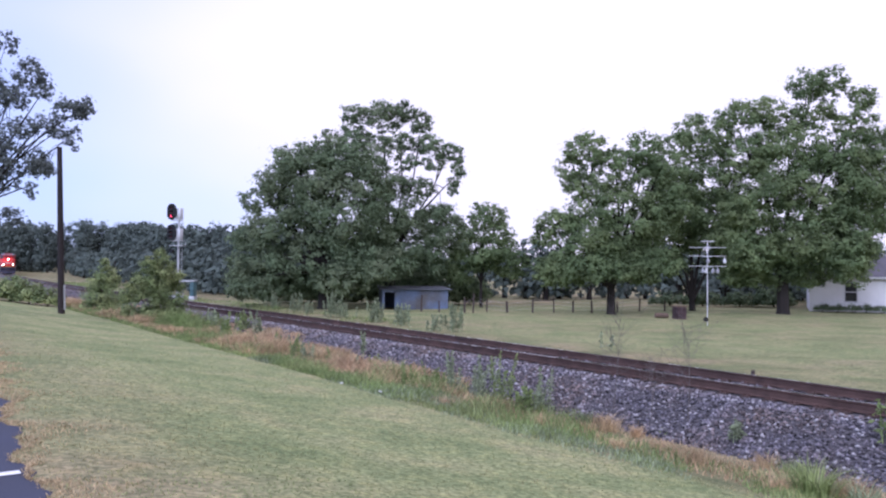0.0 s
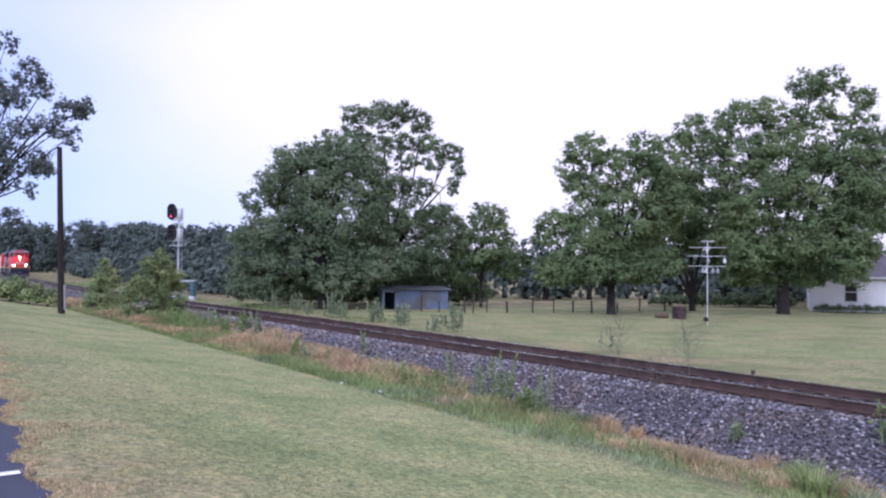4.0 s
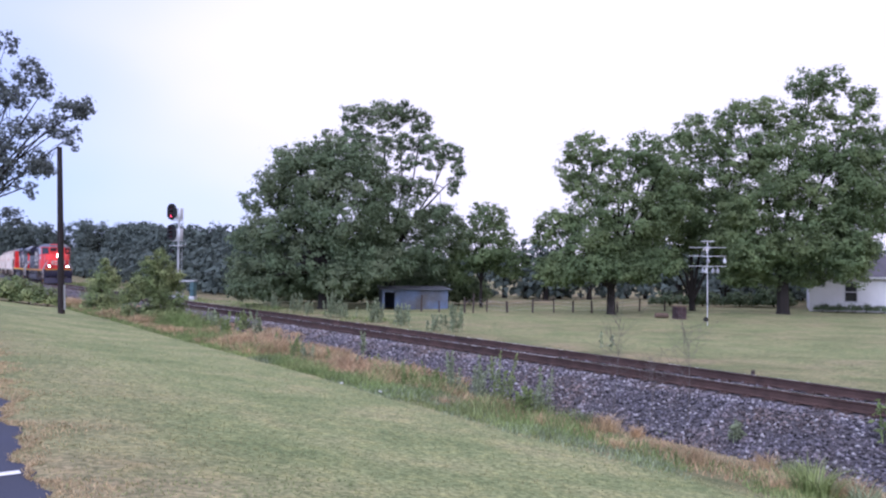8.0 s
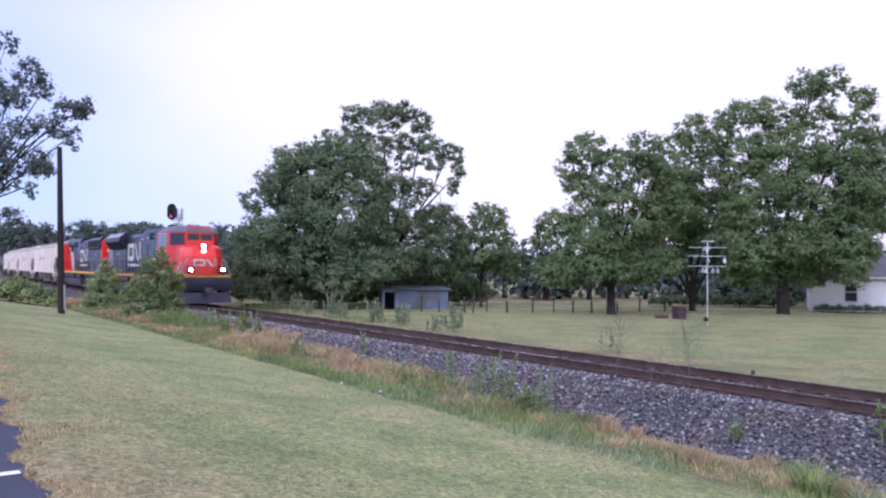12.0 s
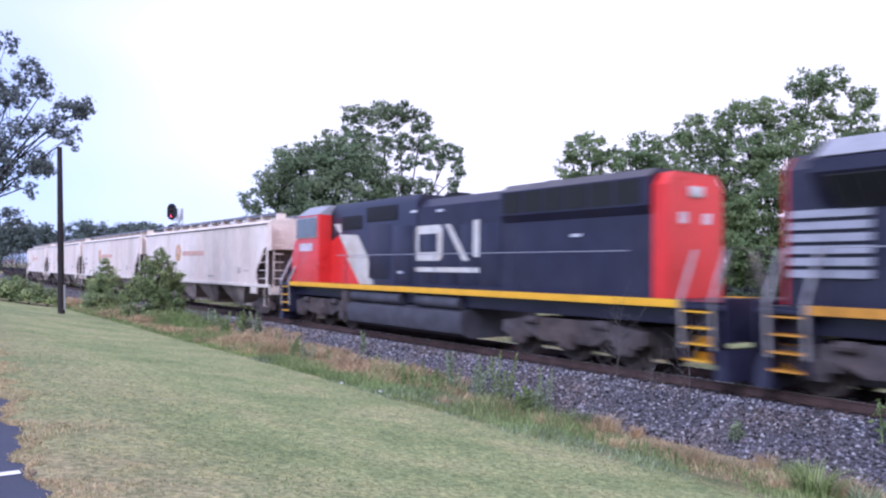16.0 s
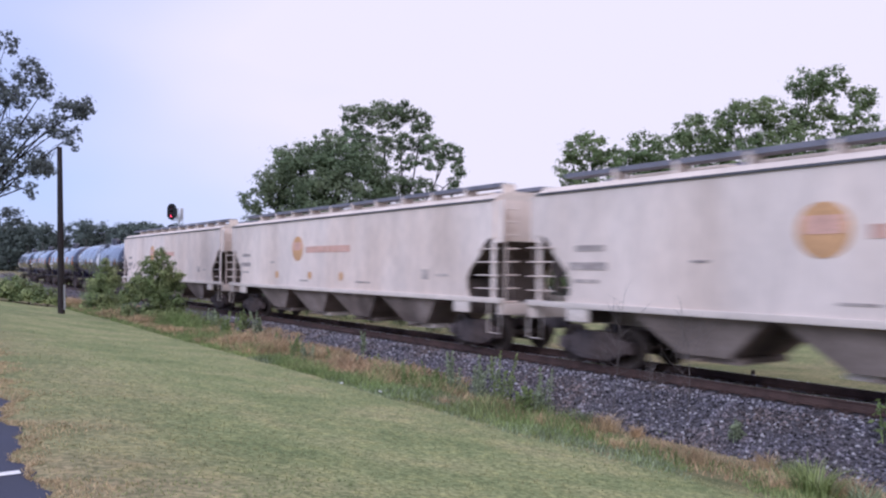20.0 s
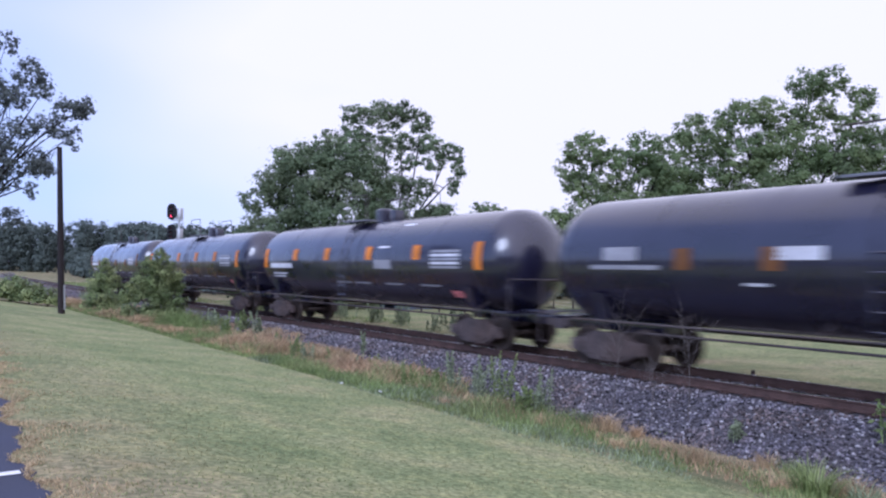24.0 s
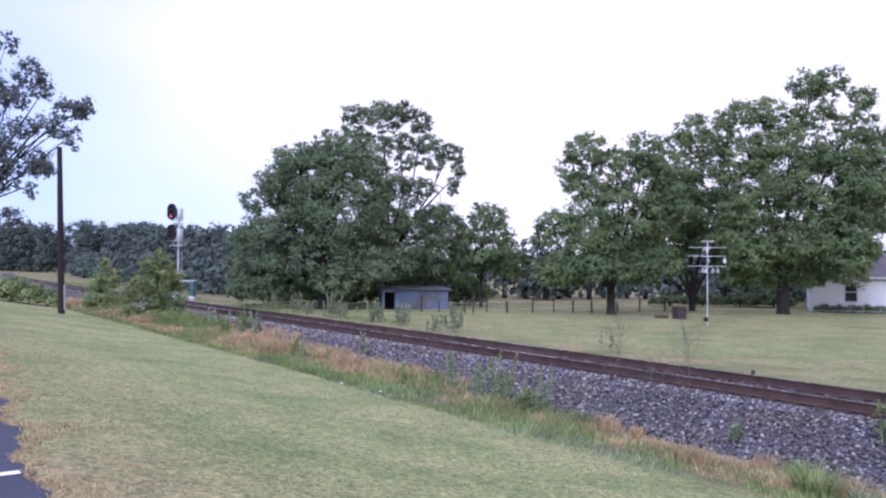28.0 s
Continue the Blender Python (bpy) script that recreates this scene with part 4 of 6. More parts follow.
def rail_signal():
    x, y = -22.35, 63.6
    z = gz(x, y)
    s = thing("rail_signal", "railway signal mast with two black heads, upper one red", "railway signal", Matrix.Translation((x, y, z)) @ Matrix.Rotation(radians(-14), 4, 'Z'))
    part("base", boxes((-0.35, 0.85, -0.35, 0.35, 0, 0.35), bevel=0.03), "galvanised", s)
    part("mast", tubes([[(0.45, 0.1, 0.3), (0.45, 0.1, 7.3)]], 0.085, 12), "galvanised", s)
    lines = []
    for sx in (0.22, 0.62):
        lines.append([(sx, 0.35, 0.3), (sx, 0.35, 6.9)])
    for k in range(16):
        lines.append([(0.22, 0.35, 0.6 + 0.4 * k), (0.62, 0.35, 0.6 + 0.4 * k)])
    part("ladder", tubes(lines, 0.018, 5), "galvanised", s)
    for zc in (7.28, 5.58):
        bm = bmesh.new()
        outline = [(0.43 * math.cos(a), 0.43 * math.sin(a) + (0.24 if math.sin(a) > 0 else -0.24)) for a in [k * math.tau / 28 for k in range(28)]]
        extrude_y(bm, [(ax, zc + az) for ax, az in outline], -0.30, -0.27)
        h = part("signal_head", bm, "signal_black", s)
        part("housing", boxes((-0.2, 0.2, -0.27, 0.05, zc - 0.42, zc + 0.42), bevel=0.04), "signal_black", h)
        for k, dz in enumerate((0.34, 0.0, -0.34)):
            lit = zc > 7 and k == 2
            bm = bmesh.new()
            disc(bm, (0, -0.315, zc + dz), (0, 1, 0), 0.105, 0.03, 20)
            part("lens", bm, "lens_red" if lit else "lens_off", h, "glowing red lens" if lit else "")
            bm = bmesh.new()
            rim = [(0.13 * math.cos(a), zc + dz + 0.13 * math.sin(a)) for a in [radians(-20 + 220 * q / 14) for q in range(15)]]
            rim += [(0.118 * math.cos(a), zc + dz + 0.118 * math.sin(a)) for a in [radians(200 - 220 * q / 14) for q in range(15)]]
            extrude_y(bm, rim, -0.52, -0.31)
            part("hood", bm, "signal_black", h)
        part("bracket", boxes((-0.1, 0.75, -0.2, 0.25, zc - 0.72, zc - 0.64), (0.3, 0.75, -0.2, 0.25, zc - 0.6, zc + 0.3), bevel=0.01), "galvanised", s)
    part("platform", boxes((-0.25, 0.85, -0.2, 0.5, 4.45, 4.50), bevel=0.005), "galvanised", s)
    part("platform_rail", tubes([[(-0.25, 0.5, 4.5), (-0.25, 0.5, 4.9), (0.85, 0.5, 4.9), (0.85, 0.5, 4.5)]], 0.02, 5), "galvanised", s)
    bm = bmesh.new()
    disc(bm, (0.05, -0.25, 4.05), (0.2, 1, 0), 0.17, 0.22, 16)
    part("marker_unit", bm, "signal_black", s)


def relay_case():
    x, y = -21.1, 63.2
    z = gz(x, y)
    c = thing("relay_case", "silver-roofed teal equipment case beside the signal", "equipment cabinet", Matrix.Translation((x, y, z)))
    part("body", boxes((0.45, 0.78, -0.4, 0.4, 0.35, 1.55), bevel=0.02), "teal_metal", c)
    part("roof", boxes((-0.95, 0.85, -0.5, 0.5, 1.55, 1.63), bevel=0.02), "galvanised", c)
    part("foundation", boxes((0.40, 0.83, -0.45, 0.45, -0.1, 0.35), bevel=0.02), "galvanised", c)
    part("door", boxes((0.50, 0.73, -0.425, -0.402, 0.45, 1.45), bevel=0.008), "teal_metal", c)
    for px in (-0.9, -0.35):
        part("post", tubes([[(px, -0.4, -0.1), (px, -0.4, 1.55)]], 0.035, 8), "galvanised", c)
        part("post", tubes([[(px, 0.4, -0.1), (px, 0.4, 1.55)]], 0.035, 8), "galvanised", c)


def birdhouse_pole():
    x, y = 14.15, 41.1
    z = gz(x, y)
    p = thing("birdhouse_pole", "white pole with crossarms and hanging gourd birdhouses", "birdhouse pole", Matrix.Translation((x, y, z)))
    part("pole", tubes([[(0, 0, -0.1), (0, 0, 4.55)]], 0.024, 10), "white_paint", p)
    arms = ((4.16, 0.98), (3.70, 1.0), (3.16, 1.02))
    for k, (az, half) in enumerate(arms):
        arm = part("crossarm", boxes((-half, half, -0.013, 0.013, az - 0.013, az + 0.013), bevel=0.006), "white_paint", p)
        part("crossarm", boxes((-0.014, 0.014, -half * 0.6, half * 0.6, az - 0.05, az - 0.02), bevel=0.006), "white_paint", p)
    part("top_arm", boxes((-0.35, 0.35, -0.025, 0.025, 4.47, 4.51), bevel=0.006), "white_paint", p)
    rnd = random.Random(2)
    for gx, gy, az in ((-0.25, 0, 3.16), (0.55, 0, 3.16), (0.92, 0, 3.70), (0.1, 0.5, 3.16), (-0.12, -0.45, 3.70), (0.15, -0.4, 3.16)):
        bm = bmesh.new()
        prof = [(0.010, 0.0), (0.022, -0.07), (0.04, -0.12), (0.08, -0.19), (0.095, -0.26), (0.07, -0.33), (0.015, -0.36)]
        tube(bm, [(gx, gy, az - 0.03 + zz) for r, zz in prof], [r for r, zz in prof], 12)
        part("gourd", bm, "white_paint" if rnd.random() < 0.6 else "loco_grey", p)
    bm = bmesh.new()
    disc(bm, (-0.1, -0.06, 0.32), (0.3, 1, 0), 0.13, 0.14, 14)
    part("winch", bm, "dark_inside", p, "dark winch at the pole's foot")


def house():
    h = thing("house", "white single-storey house with a dark hipped roof", "house", Matrix.Translation((28.7, 60.2, gz(28.7, 60.2))) @ Matrix.Rotation(radians(-24), 4, 'Z'))
    W, D, H = 11.0, 8.0, 2.72
    wx0, wx1, wz0, wz1 = 2.50, 3.28, 0.85, 2.28
    # front wall in pieces round the window
    bm = boxes((0, wx0, 0, 0.15, 0.0, H), (wx1, 8.0, 0, 0.15, 0, H), (wx0, wx1, 0, 0.15, 0, wz0), (wx0, wx1, 0, 0.15, wz1, H), (8.0, W, 0, 0.15, 0, H))
    w = part("front_wall", bm, "siding", h)
    for k in range(17):
        z0 = 0.1 + k * 0.155
        if z0 + 0.15 < wz0 or z0 > wz1:
            spans = ((0, W),)
        else:
            spans = ((0, wx0 - 0.08), (wx1 + 0.08, W))
        for a, b in spans:
            bm = bmesh.new()
            extrude_x(bm, [(-0.003, z0), (-0.026, z0), (-0.006, z0 + 0.15), (-0.003, z0 + 0.15)], a, b)
            part("clapboard", bm, "siding", w)
    part("side_wall", boxes((0, 0.15, 0.15, D, 0, H)), "siding", h)
    part("side_wall", boxes((W - 0.15, W, 0.15, D, 0, H)), "siding", h)
    part("rear_wall", boxes((0.15, W - 0.15, D - 0.15, D, 0, H)), "siding", h)
    bm = bmesh.new()
    o = 0.45
    c = [bm.verts.new(v) for v in ((-o, -o, H), (W + o, -o, H), (W + o, D + o, H), (-o, D + o, H))]
    r = [bm.verts.new(v) for v in ((D / 2, D / 2, H + 1.75), (W - D / 2, D / 2, H + 1.75))]
    for f in ((c[0], c[1], r[1], r[0]), (c[1], c[2], r[1]), (c[2], c[3], r[0], r[1]), (c[3], c[0], r[0]), (c[3], c[2], c[1], c[0])):
        bm.faces.new(f)
    part("roof", bm, "shingle", h)
    part("fascia", boxes((-o, W + o, -o - 0.02, -o + 0.02, H - 0.14, H + 0.02)), "white_paint", h)
    win = part("window", boxes((wx0 - 0.07, wx0, -0.04, 0.1, wz0 - 0.07, wz1 + 0.07), (wx1, wx1 + 0.07, -0.04, 0.1, wz0 - 0.07, wz1 + 0.07),
                               (wx0, wx1, -0.04, 0.1, wz1, wz1 + 0.07), (wx0, wx1, -0.04, 0.1, wz0 - 0.07, wz0), (wx0, wx1, 0.0, 0.06, 1.53, 1.59), bevel=0.006), "white_paint", h)
    part("pane", boxes((wx0, wx1, 0.06, 0.075, wz0, 1.53)), "windshield_glass", win)
    part("pane", boxes((wx0, wx1, 0.045, 0.06, 1.59, wz1)), "windshield_glass", win)
    for i in range(9):
        x = 28.7 + math.cos(radians(-24)) * (0.9 + i * 1.0) + math.sin(radians(-24)) * 0.8
        y = 60.2 + math.sin(radians(-24)) * (0.9 + i * 1.0) - math.cos(radians(-24)) * 0.8
        tree("low clipped dark hedge shrub against the white house", x, y, [(0, 0.34, 0.66, 0.34), (0.3, 0.3, 0.5, 0.28)], 0.03, 0.15, "leaf_dark", 60 + i, leaf=0.06,
             name="shrub", group="shrubs along the house")


def shed():
    s = thing("shed", "low weathered grey-blue metal shed under trees", "shed", Matrix.Translation((-4.15, 53.2, gz(-4.15, 53.0) - 0.03)) @ Matrix.Rotation(radians(9), 4, 'Z'))
    W, D, H = 4.6, 3.2, 1.42
    part("front_wall", boxes((0, 0.15, 0, 0.06, 0, H), (0.85, W, 0, 0.06, 0, H), (0.15, 0.85, 0, 0.06, 1.2, H)), "shed_metal", s)
    for i in range(30):
        px = 0.9 + i * 0.122
        part("rib", boxes((px, px + 0.03, -0.02, -0.002, 0.02, H - 0.04)), "shed_metal", s)
    part("side_wall", boxes((0, 0.06, 0.06, D, 0, H)), "shed_metal", s)
    part("side_wall", boxes((W - 0.06, W, 0.06, D, 0, H)), "fence_wood", s)
    part("rear_wall", boxes((0.06, W - 0.06, D - 0.06, D, 0, H)), "shed_metal", s)
    bm = bmesh.new()
    extrude_x(bm, [(-0.25, H - 0.02), (D + 0.3, H + 0.12), (D + 0.3, H + 0.17), (-0.25, H + 0.03)], -0.2, W + 0.25)
    part("roof", bm, "shed_roof", s, "dull sheet metal roof")


def fence():
    rnd = random.Random(9)
    f = thing("fence", "weathered wooden pasture fence with wire and a few rails", "fence")
    spots = [(1.45, 50.0, 1.0), (2.0, 50.0, 1.25), (2.95, 51.0, 0.85), (4.3, 51.0, 0.75), (6.1, 52.0, 0.95), (7.6, 52.5, 0.95), (9.0, 53.0, 0.8), (10.4, 53.5, 0.85), (12.4, 54.5, 0.8), (14.2, 55.5, 0.9),
             (16.3, 56.5, 0.8), (-1.4, 51.2, 1.1), (-0.2, 50.6, 0.75)]
    tops = []
    for x, y, h in spots:
        z = gz(x, y)
        r = rnd.uniform(0.05, 0.085)
        bm = bmesh.new()
        tube(bm, [(x, y, z - 0.1), (x + rnd.uniform(-0.05, 0.05), y, z + h)], [r, r * 0.85], 8)
        part("post", bm, "fence_wood", f)
        tops.append((x, y, z + h))
    def rail(a, b, dz):
        part("rail", tubes([[(a[0], a[1], a[2] - dz), (b[0], b[1], b[2] - dz)]], 0.035, 6), "fence_wood", f)
    rail(tops[0], tops[1], 0.35)
    rail(tops[4], tops[5], 0.12)
    lines = []
    for dz in (0.15, 0.4, 0.62):
        for a, b in zip(tops[1:11], tops[2:11]):
            lines.append([(a[0], a[1], a[2] - dz), (b[0], b[1], b[2] - dz)])
    part("wire", tubes(lines, 0.006, 4), "galvanised", f)


def garden_bits():
    x, y = 14.35, 46.6
    z = gz(x, y)
    b = thing("brick_pillar", "short dark red brick pillar on the lawn", "brick pillar", Matrix.Translation((x, y, z)) @ Matrix.Rotation(radians(12), 4, 'Z'))
    part("core", boxes((-0.29, 0.29, -0.29, 0.29, -0.05, 0.72)), "tank_grime", b)
    bm = boxes((-0.1, 0.1, -0.048, 0.048, -0.034, 0.034), bevel=0.006)
    me = mesh_of(bm, "brick")
    me.materials.append(M["brick"])
    for c in range(9):
        for k in range(3):
            off = (k - 1) * 0.212 + (0.03 if c % 2 else -0.03)
            part("brick", me, "brick", b, at=pose(off, -0.265, 0.04 + c * 0.08))
            part("brick", me, "brick", b, at=pose(-0.265, off, 0.04 + c * 0.08, rz=90))
    part("cap", boxes((-0.36, 0.36, -0.36, 0.36, 0.74, 0.80), bevel=0.01), "log_wood", b)
    l = thing("log", "short cut log lying on the lawn", "log", Matrix.Translation((13.55, 47.4, gz(13.55, 47.4))))
    part("trunk_piece", tubes([[(-0.45, 0, 0.16), (0.35, 0.1, 0.15)]], 0.16, 12), "log_wood", l)
    p = boxes((-0.07, 0.07, -0.05, 0.05, 0.0, 0.012), bevel=0.003)
    ob = part("paper_scrap", p, "paper", None, at=pose(-1.21, 15.82, gz(-1.21, 15.82) + 0.03, 14, 8, 30))
    tagged(ob, "crumpled white paper scrap lying on the lawn", "litter")
    ob = part("paper_scrap", boxes((-0.03, 0.03, -0.025, 0.025, 0, 0.01), bevel=0.002), "paper", None, at=pose(-2.15, 16.6, gz(-2.15, 16.6) + 0.03, 10, 5, 10))
    tagged(ob, "small white paper scrap lying on the lawn", "litter")


def track_stake():
    ob = part("track_stake", boxes((-0.035, 0.035, -0.035, 0.035, -0.1, 0.22), bevel=0.012), "fence_wood", None, at=pose(7.45, 18.5, -0.30, 3, 4, 20))
    tagged(ob, "short dark wooden stake in the ballast behind the rails", "stake")


track_stake()
utility_pole()
rail_signal()
relay_case()
birdhouse_pole()
house()
shed()
fence()
garden_bits()


# ---------------------------------------------------------------- single plants
def clump(name, label, x, y, n, h, spread, width, lean, mat, seed):
    rs = np.random.RandomState(seed)
    px, py = x + rs.randn(n) * spread, y + rs.randn(n) * spread
    return blades(name, px, py, ground_z(px, py) - 0.02, h * (0.55 + 0.55 * rs.rand(n)), width, lean, mat, label, "plant", seed, kind="")


def arching_clump(label, x, y, n, h, spread, width, mat, seed):
    """Long blades that rise from one tuft and bend over at the tip, four lengths each."""
    rs = np.random.RandomState(seed)
    bx, by = x + rs.randn(n) * spread, y + rs.randn(n) * spread
    z = ground_z(bx, by) - 0.02
    a = np.arctan2(by - y, bx - x) + rs.randn(n) * 0.7
    length, reach = h * (0.6 + 0.6 * rs.rand(n)), 0.25 + 0.65 * rs.rand(n)
    p = np.zeros((n, 10, 3))
    for k in range(5):
        f = k / 4
        out = length * reach * f ** 1.5
        up = length * (f - 0.55 * reach * f ** 3)
        w = width * (1.0, 1.1, 0.9, 0.55, 0.1)[k] * (0.7 + 0.6 * rs.rand(n))
        for j, sg in ((2 * k, -1), (2 * k + 1, 1)):
            p[:, j] = np.stack([bx + np.cos(a) * out - sg * np.sin(a) * w, by + np.sin(a) * out + sg * np.cos(a) * w, z + up], 1)
    f = np.array([[2 * k, 2 * k + 1, 2 * k + 3, 2 * k + 2] for k in range(4)])
    faces = (f[None] + 10 * np.arange(n)[:, None, None]).reshape(-1, 4)
    return tagged(new("grass_clump", from_arrays("grass_clump", p.reshape(-1, 3), faces, mat)), label, "plant")


def feathery(label, x, y, h, stems, spread, mat, seed, name="tall_weed", group="", leaf=0.06):
    """An upright weed: stems ringed with fine short leaves."""
    rs = np.random.RandomState(seed)
    z = float(top_z(np.array([x]), np.array([y]))[0])
    t = thing(name, label, "weed", Matrix.Translation((x, y, z)), group)
    pts = []
    for k in range(stems):
        bx, by = rs.randn(2) * spread
        hh = h * (0.6 + 0.45 * rs.rand())
        tx, ty = bx + rs.randn() * 0.1 * h, by + rs.randn() * 0.1 * h
        part("stem", tube(bmesh.new(), [(bx, by, -0.05), ((bx + tx) / 2, (by + ty) / 2, hh * 0.5), (tx, ty, hh)], [0.012, 0.009, 0.003], 4), mat, t)
        m = int(4.2 * hh / leaf)
        f = 0.15 + 0.85 * rs.rand(m)
        c = np.stack([bx + (tx - bx) * f, by + (ty - by) * f, hh * f], 1) + rs.randn(m, 3) * 0.07 * (1.15 - f)[:, None]
        pts.append(c)
    v, fc = leaves(np.concatenate(pts), leaf, seed)
    part("foliage", from_arrays("foliage", v, fc, mat), mat, t)


def bare_sapling(label, x, y, h, seed, limbs, reach=0.5):
    rs = np.random.RandomState(seed)
    z = float(top_z(np.array([x]), np.array([y]))[0])
    t = thing("dead_weed", label, "weed", Matrix.Translation((x, y, z)))
    bm = bmesh.new()
    top = Vector((rs.randn() * 0.08, 0, h))
    tube(bm, [(0, 0, -0.05), top * 0.5 + Vector((0.03, 0, 0)), top], [0.008, 0.006, 0.002], 5)
    part("stem", bm, "stem_grey", t)
    for k in range(limbs):
        a = top * (0.3 + 0.6 * rs.rand())
        d = Vector((rs.randn(), rs.randn() * 0.6, 0.9 + rs.rand())).normalized() * h * reach * (0.4 + 0.6 * rs.rand())
        bm = bmesh.new()
        tube(bm, [a, a + d * 0.5 + Vector((d.x * 0.12, 0, -0.02)), a + d], [0.004, 0.003, 0.0012], 4)
        for j in range(3):
            e = a + d * (0.35 + 0.2 * j)
            g = Vector((rs.randn(), rs.randn() * 0.6, 0.8)).normalized() * h * 0.18
            tube(bm, [e, e + g], [0.0026, 0.0012], 4)
        part("twig", bm, "stem_grey", t)


def single_plants():
    arching_clump("arching green clump of coarse grass at the lawn's edge", 4.86, 10.05, 240, 0.62, 0.10, 0.008, "weed_green", 5)
    arching_clump("small arching clump of coarse grass at the lawn's edge", 5.35, 9.75, 90, 0.40, 0.08, 0.006, "weed_pale", 7)
    clump("grass_clump", "small reddish grass clump beside the coarse green one", 5.5, 10.3, 240, 0.42, 0.14, 0.004, 0.6, "weed_dry", 6)
    clump("grass_clump", "reddish tuft of dry grass at the foot of the gravel", 3.15, 14.75, 260, 0.42, 0.13, 0.005, 0.6, "weed_dry", 8)
    tuft = random.Random(23)
    for i in range(26):
        x, y, _ = on_track(-10.5 + 0.62 * i + tuft.uniform(-0.3, 0.3), tuft.uniform(3.3, 5.6))
        dry = tuft.random() < 0.5
        clump("grass_clump", "small tuft of dry reddish grass" if dry else "small tuft of green grass at the lawn's edge", float(x), float(y), 150, tuft.uniform(0.22, 0.46), tuft.uniform(0.06, 0.13), 0.004, 0.7,
              "weed_dry" if dry else tuft.choice(("weed_green", "weed_pale")), 600 + i)
    g = "tall weeds behind the track"
    for i, (x, y, h, n) in enumerate([(-6.1, 43.5, 1.45, 12), (-5.4, 43.0, 1.0, 9), (-3.5, 39.5, 1.35, 12), (-1.95, 37.8, 1.1, 12), (0.55, 34.3, 1.3, 12), (-0.3, 34.6, 0.8, 10), (-9.2, 48.0, 1.2, 10), (-11.3, 52.0, 1.3, 12), (-8.0, 46.5, 0.8, 8), (5.8, 27.5, 0.6, 2)]):
        feathery("tall feathery grey-green weed on the far side of the track", x, y, h, n, 0.22, "weed_pale", 100 + i, group=g)
    feathery("bright leafy green weed in the gravel edge", -8.6, 33.2, 1.0, 8, 0.12, "weed_green", 130)
    feathery("bright leafy green weed with pale tops in the uncut strip", 1.75, 16.0, 0.62, 7, 0.08, "weed_green", 131, leaf=0.045)
    feathery("slender green weed stalk in the gravel", -2.5, 24.5, 0.8, 2, 0.04, "weed_pale", 132)
    for i, (x, y, h) in enumerate([(1.0, 17.6, 0.75), (1.35, 17.2, 0.85), (0.75, 17.3, 0.6), (2.1, 16.8, 0.7), (-0.1, 18.6, 0.6), (0.3, 18.2, 0.75), (1.9, 16.2, 0.5), (-4.4, 23.0, 0.7), (-3.9, 22.4, 0.6)]):
        feathery("upright grey-green weed in the uncut strip", x, y, h * 1.45, 5, 0.1, ("weed_pale", "weed_green", "weed_pale")[i % 3], 140 + i, group="weeds in the uncut strip", leaf=0.035)
    rnd = random.Random(17)
    for i in range(20):
        x, y, _ = on_track(2.2 + 0.62 * i + rnd.uniform(-0.3, 0.3), rnd.uniform(3.3, 5.2))
        feathery("slender upright weed among the dry grass", float(x), float(y), rnd.uniform(0.4, 0.75), 3, 0.1, rnd.choice(("weed_pale", "weed_green")), 400 + i, group="weeds in the uncut strip", leaf=0.035)
    for i in range(13):
        x, y, _ = on_track(15.5 + 0.75 * i + rnd.uniform(-0.3, 0.3), rnd.uniform(2.2, 4.6))
        feathery("tall pale green weed beside the bush", float(x), float(y), rnd.uniform(0.75, 1.25), 5, 0.16, rnd.choice(("weed_pale", "weed_green", "weed_pale")), 440 + i, group="weeds by the bush", leaf=0.06)
    bare_sapling("bare grey dead weed stalk standing in the gravel", 3.50, 15.75, 1.95, 7, 16)
    bare_sapling("bare grey dead weed stalk standing in the gravel", 4.05, 14.9, 1.2, 8, 11)
    bare_sapling("bare grey dead weed leaning over the gravel", 4.6, 14.4, 1.7, 9, 13, 0.75)
    feathery("leafy green weed at the edge of the gravel", 5.05, 13.3, 0.35, 6, 0.12, "weed_pale", 160)
    feathery("leafy green weed at the edge of the gravel", 7.1, 11.9, 0.9, 7, 0.1, "weed_green", 161)


single_plants()


# ---------------------------------------------------------------- the train
def extrude_z(bm, levels):
    """Stacked outlines: each level is (z, [(x, y), ...]) with equal corner counts."""
    rings = [[bm.verts.new((x, y, z)) for x, y in pts] for z, pts in levels]
    k = len(rings[0])
    for a, b in zip(rings, rings[1:]):
        for i in range(k):
            bm.faces.new((a[i], a[(i + 1) % k], b[(i + 1) % k], b[i]))
    bm.faces.new(rings[0][::-1])
    bm.faces.new(rings[-1])
    return bm


def side_panel(points, y, thick=0.012):
    """A flat painted panel standing proud of a side wall: points are (x, z)."""
    bm = bmesh.new()
    extrude_y(bm, points, y, y + math.copysign(thick, y))
    return bm


WHEELS = []


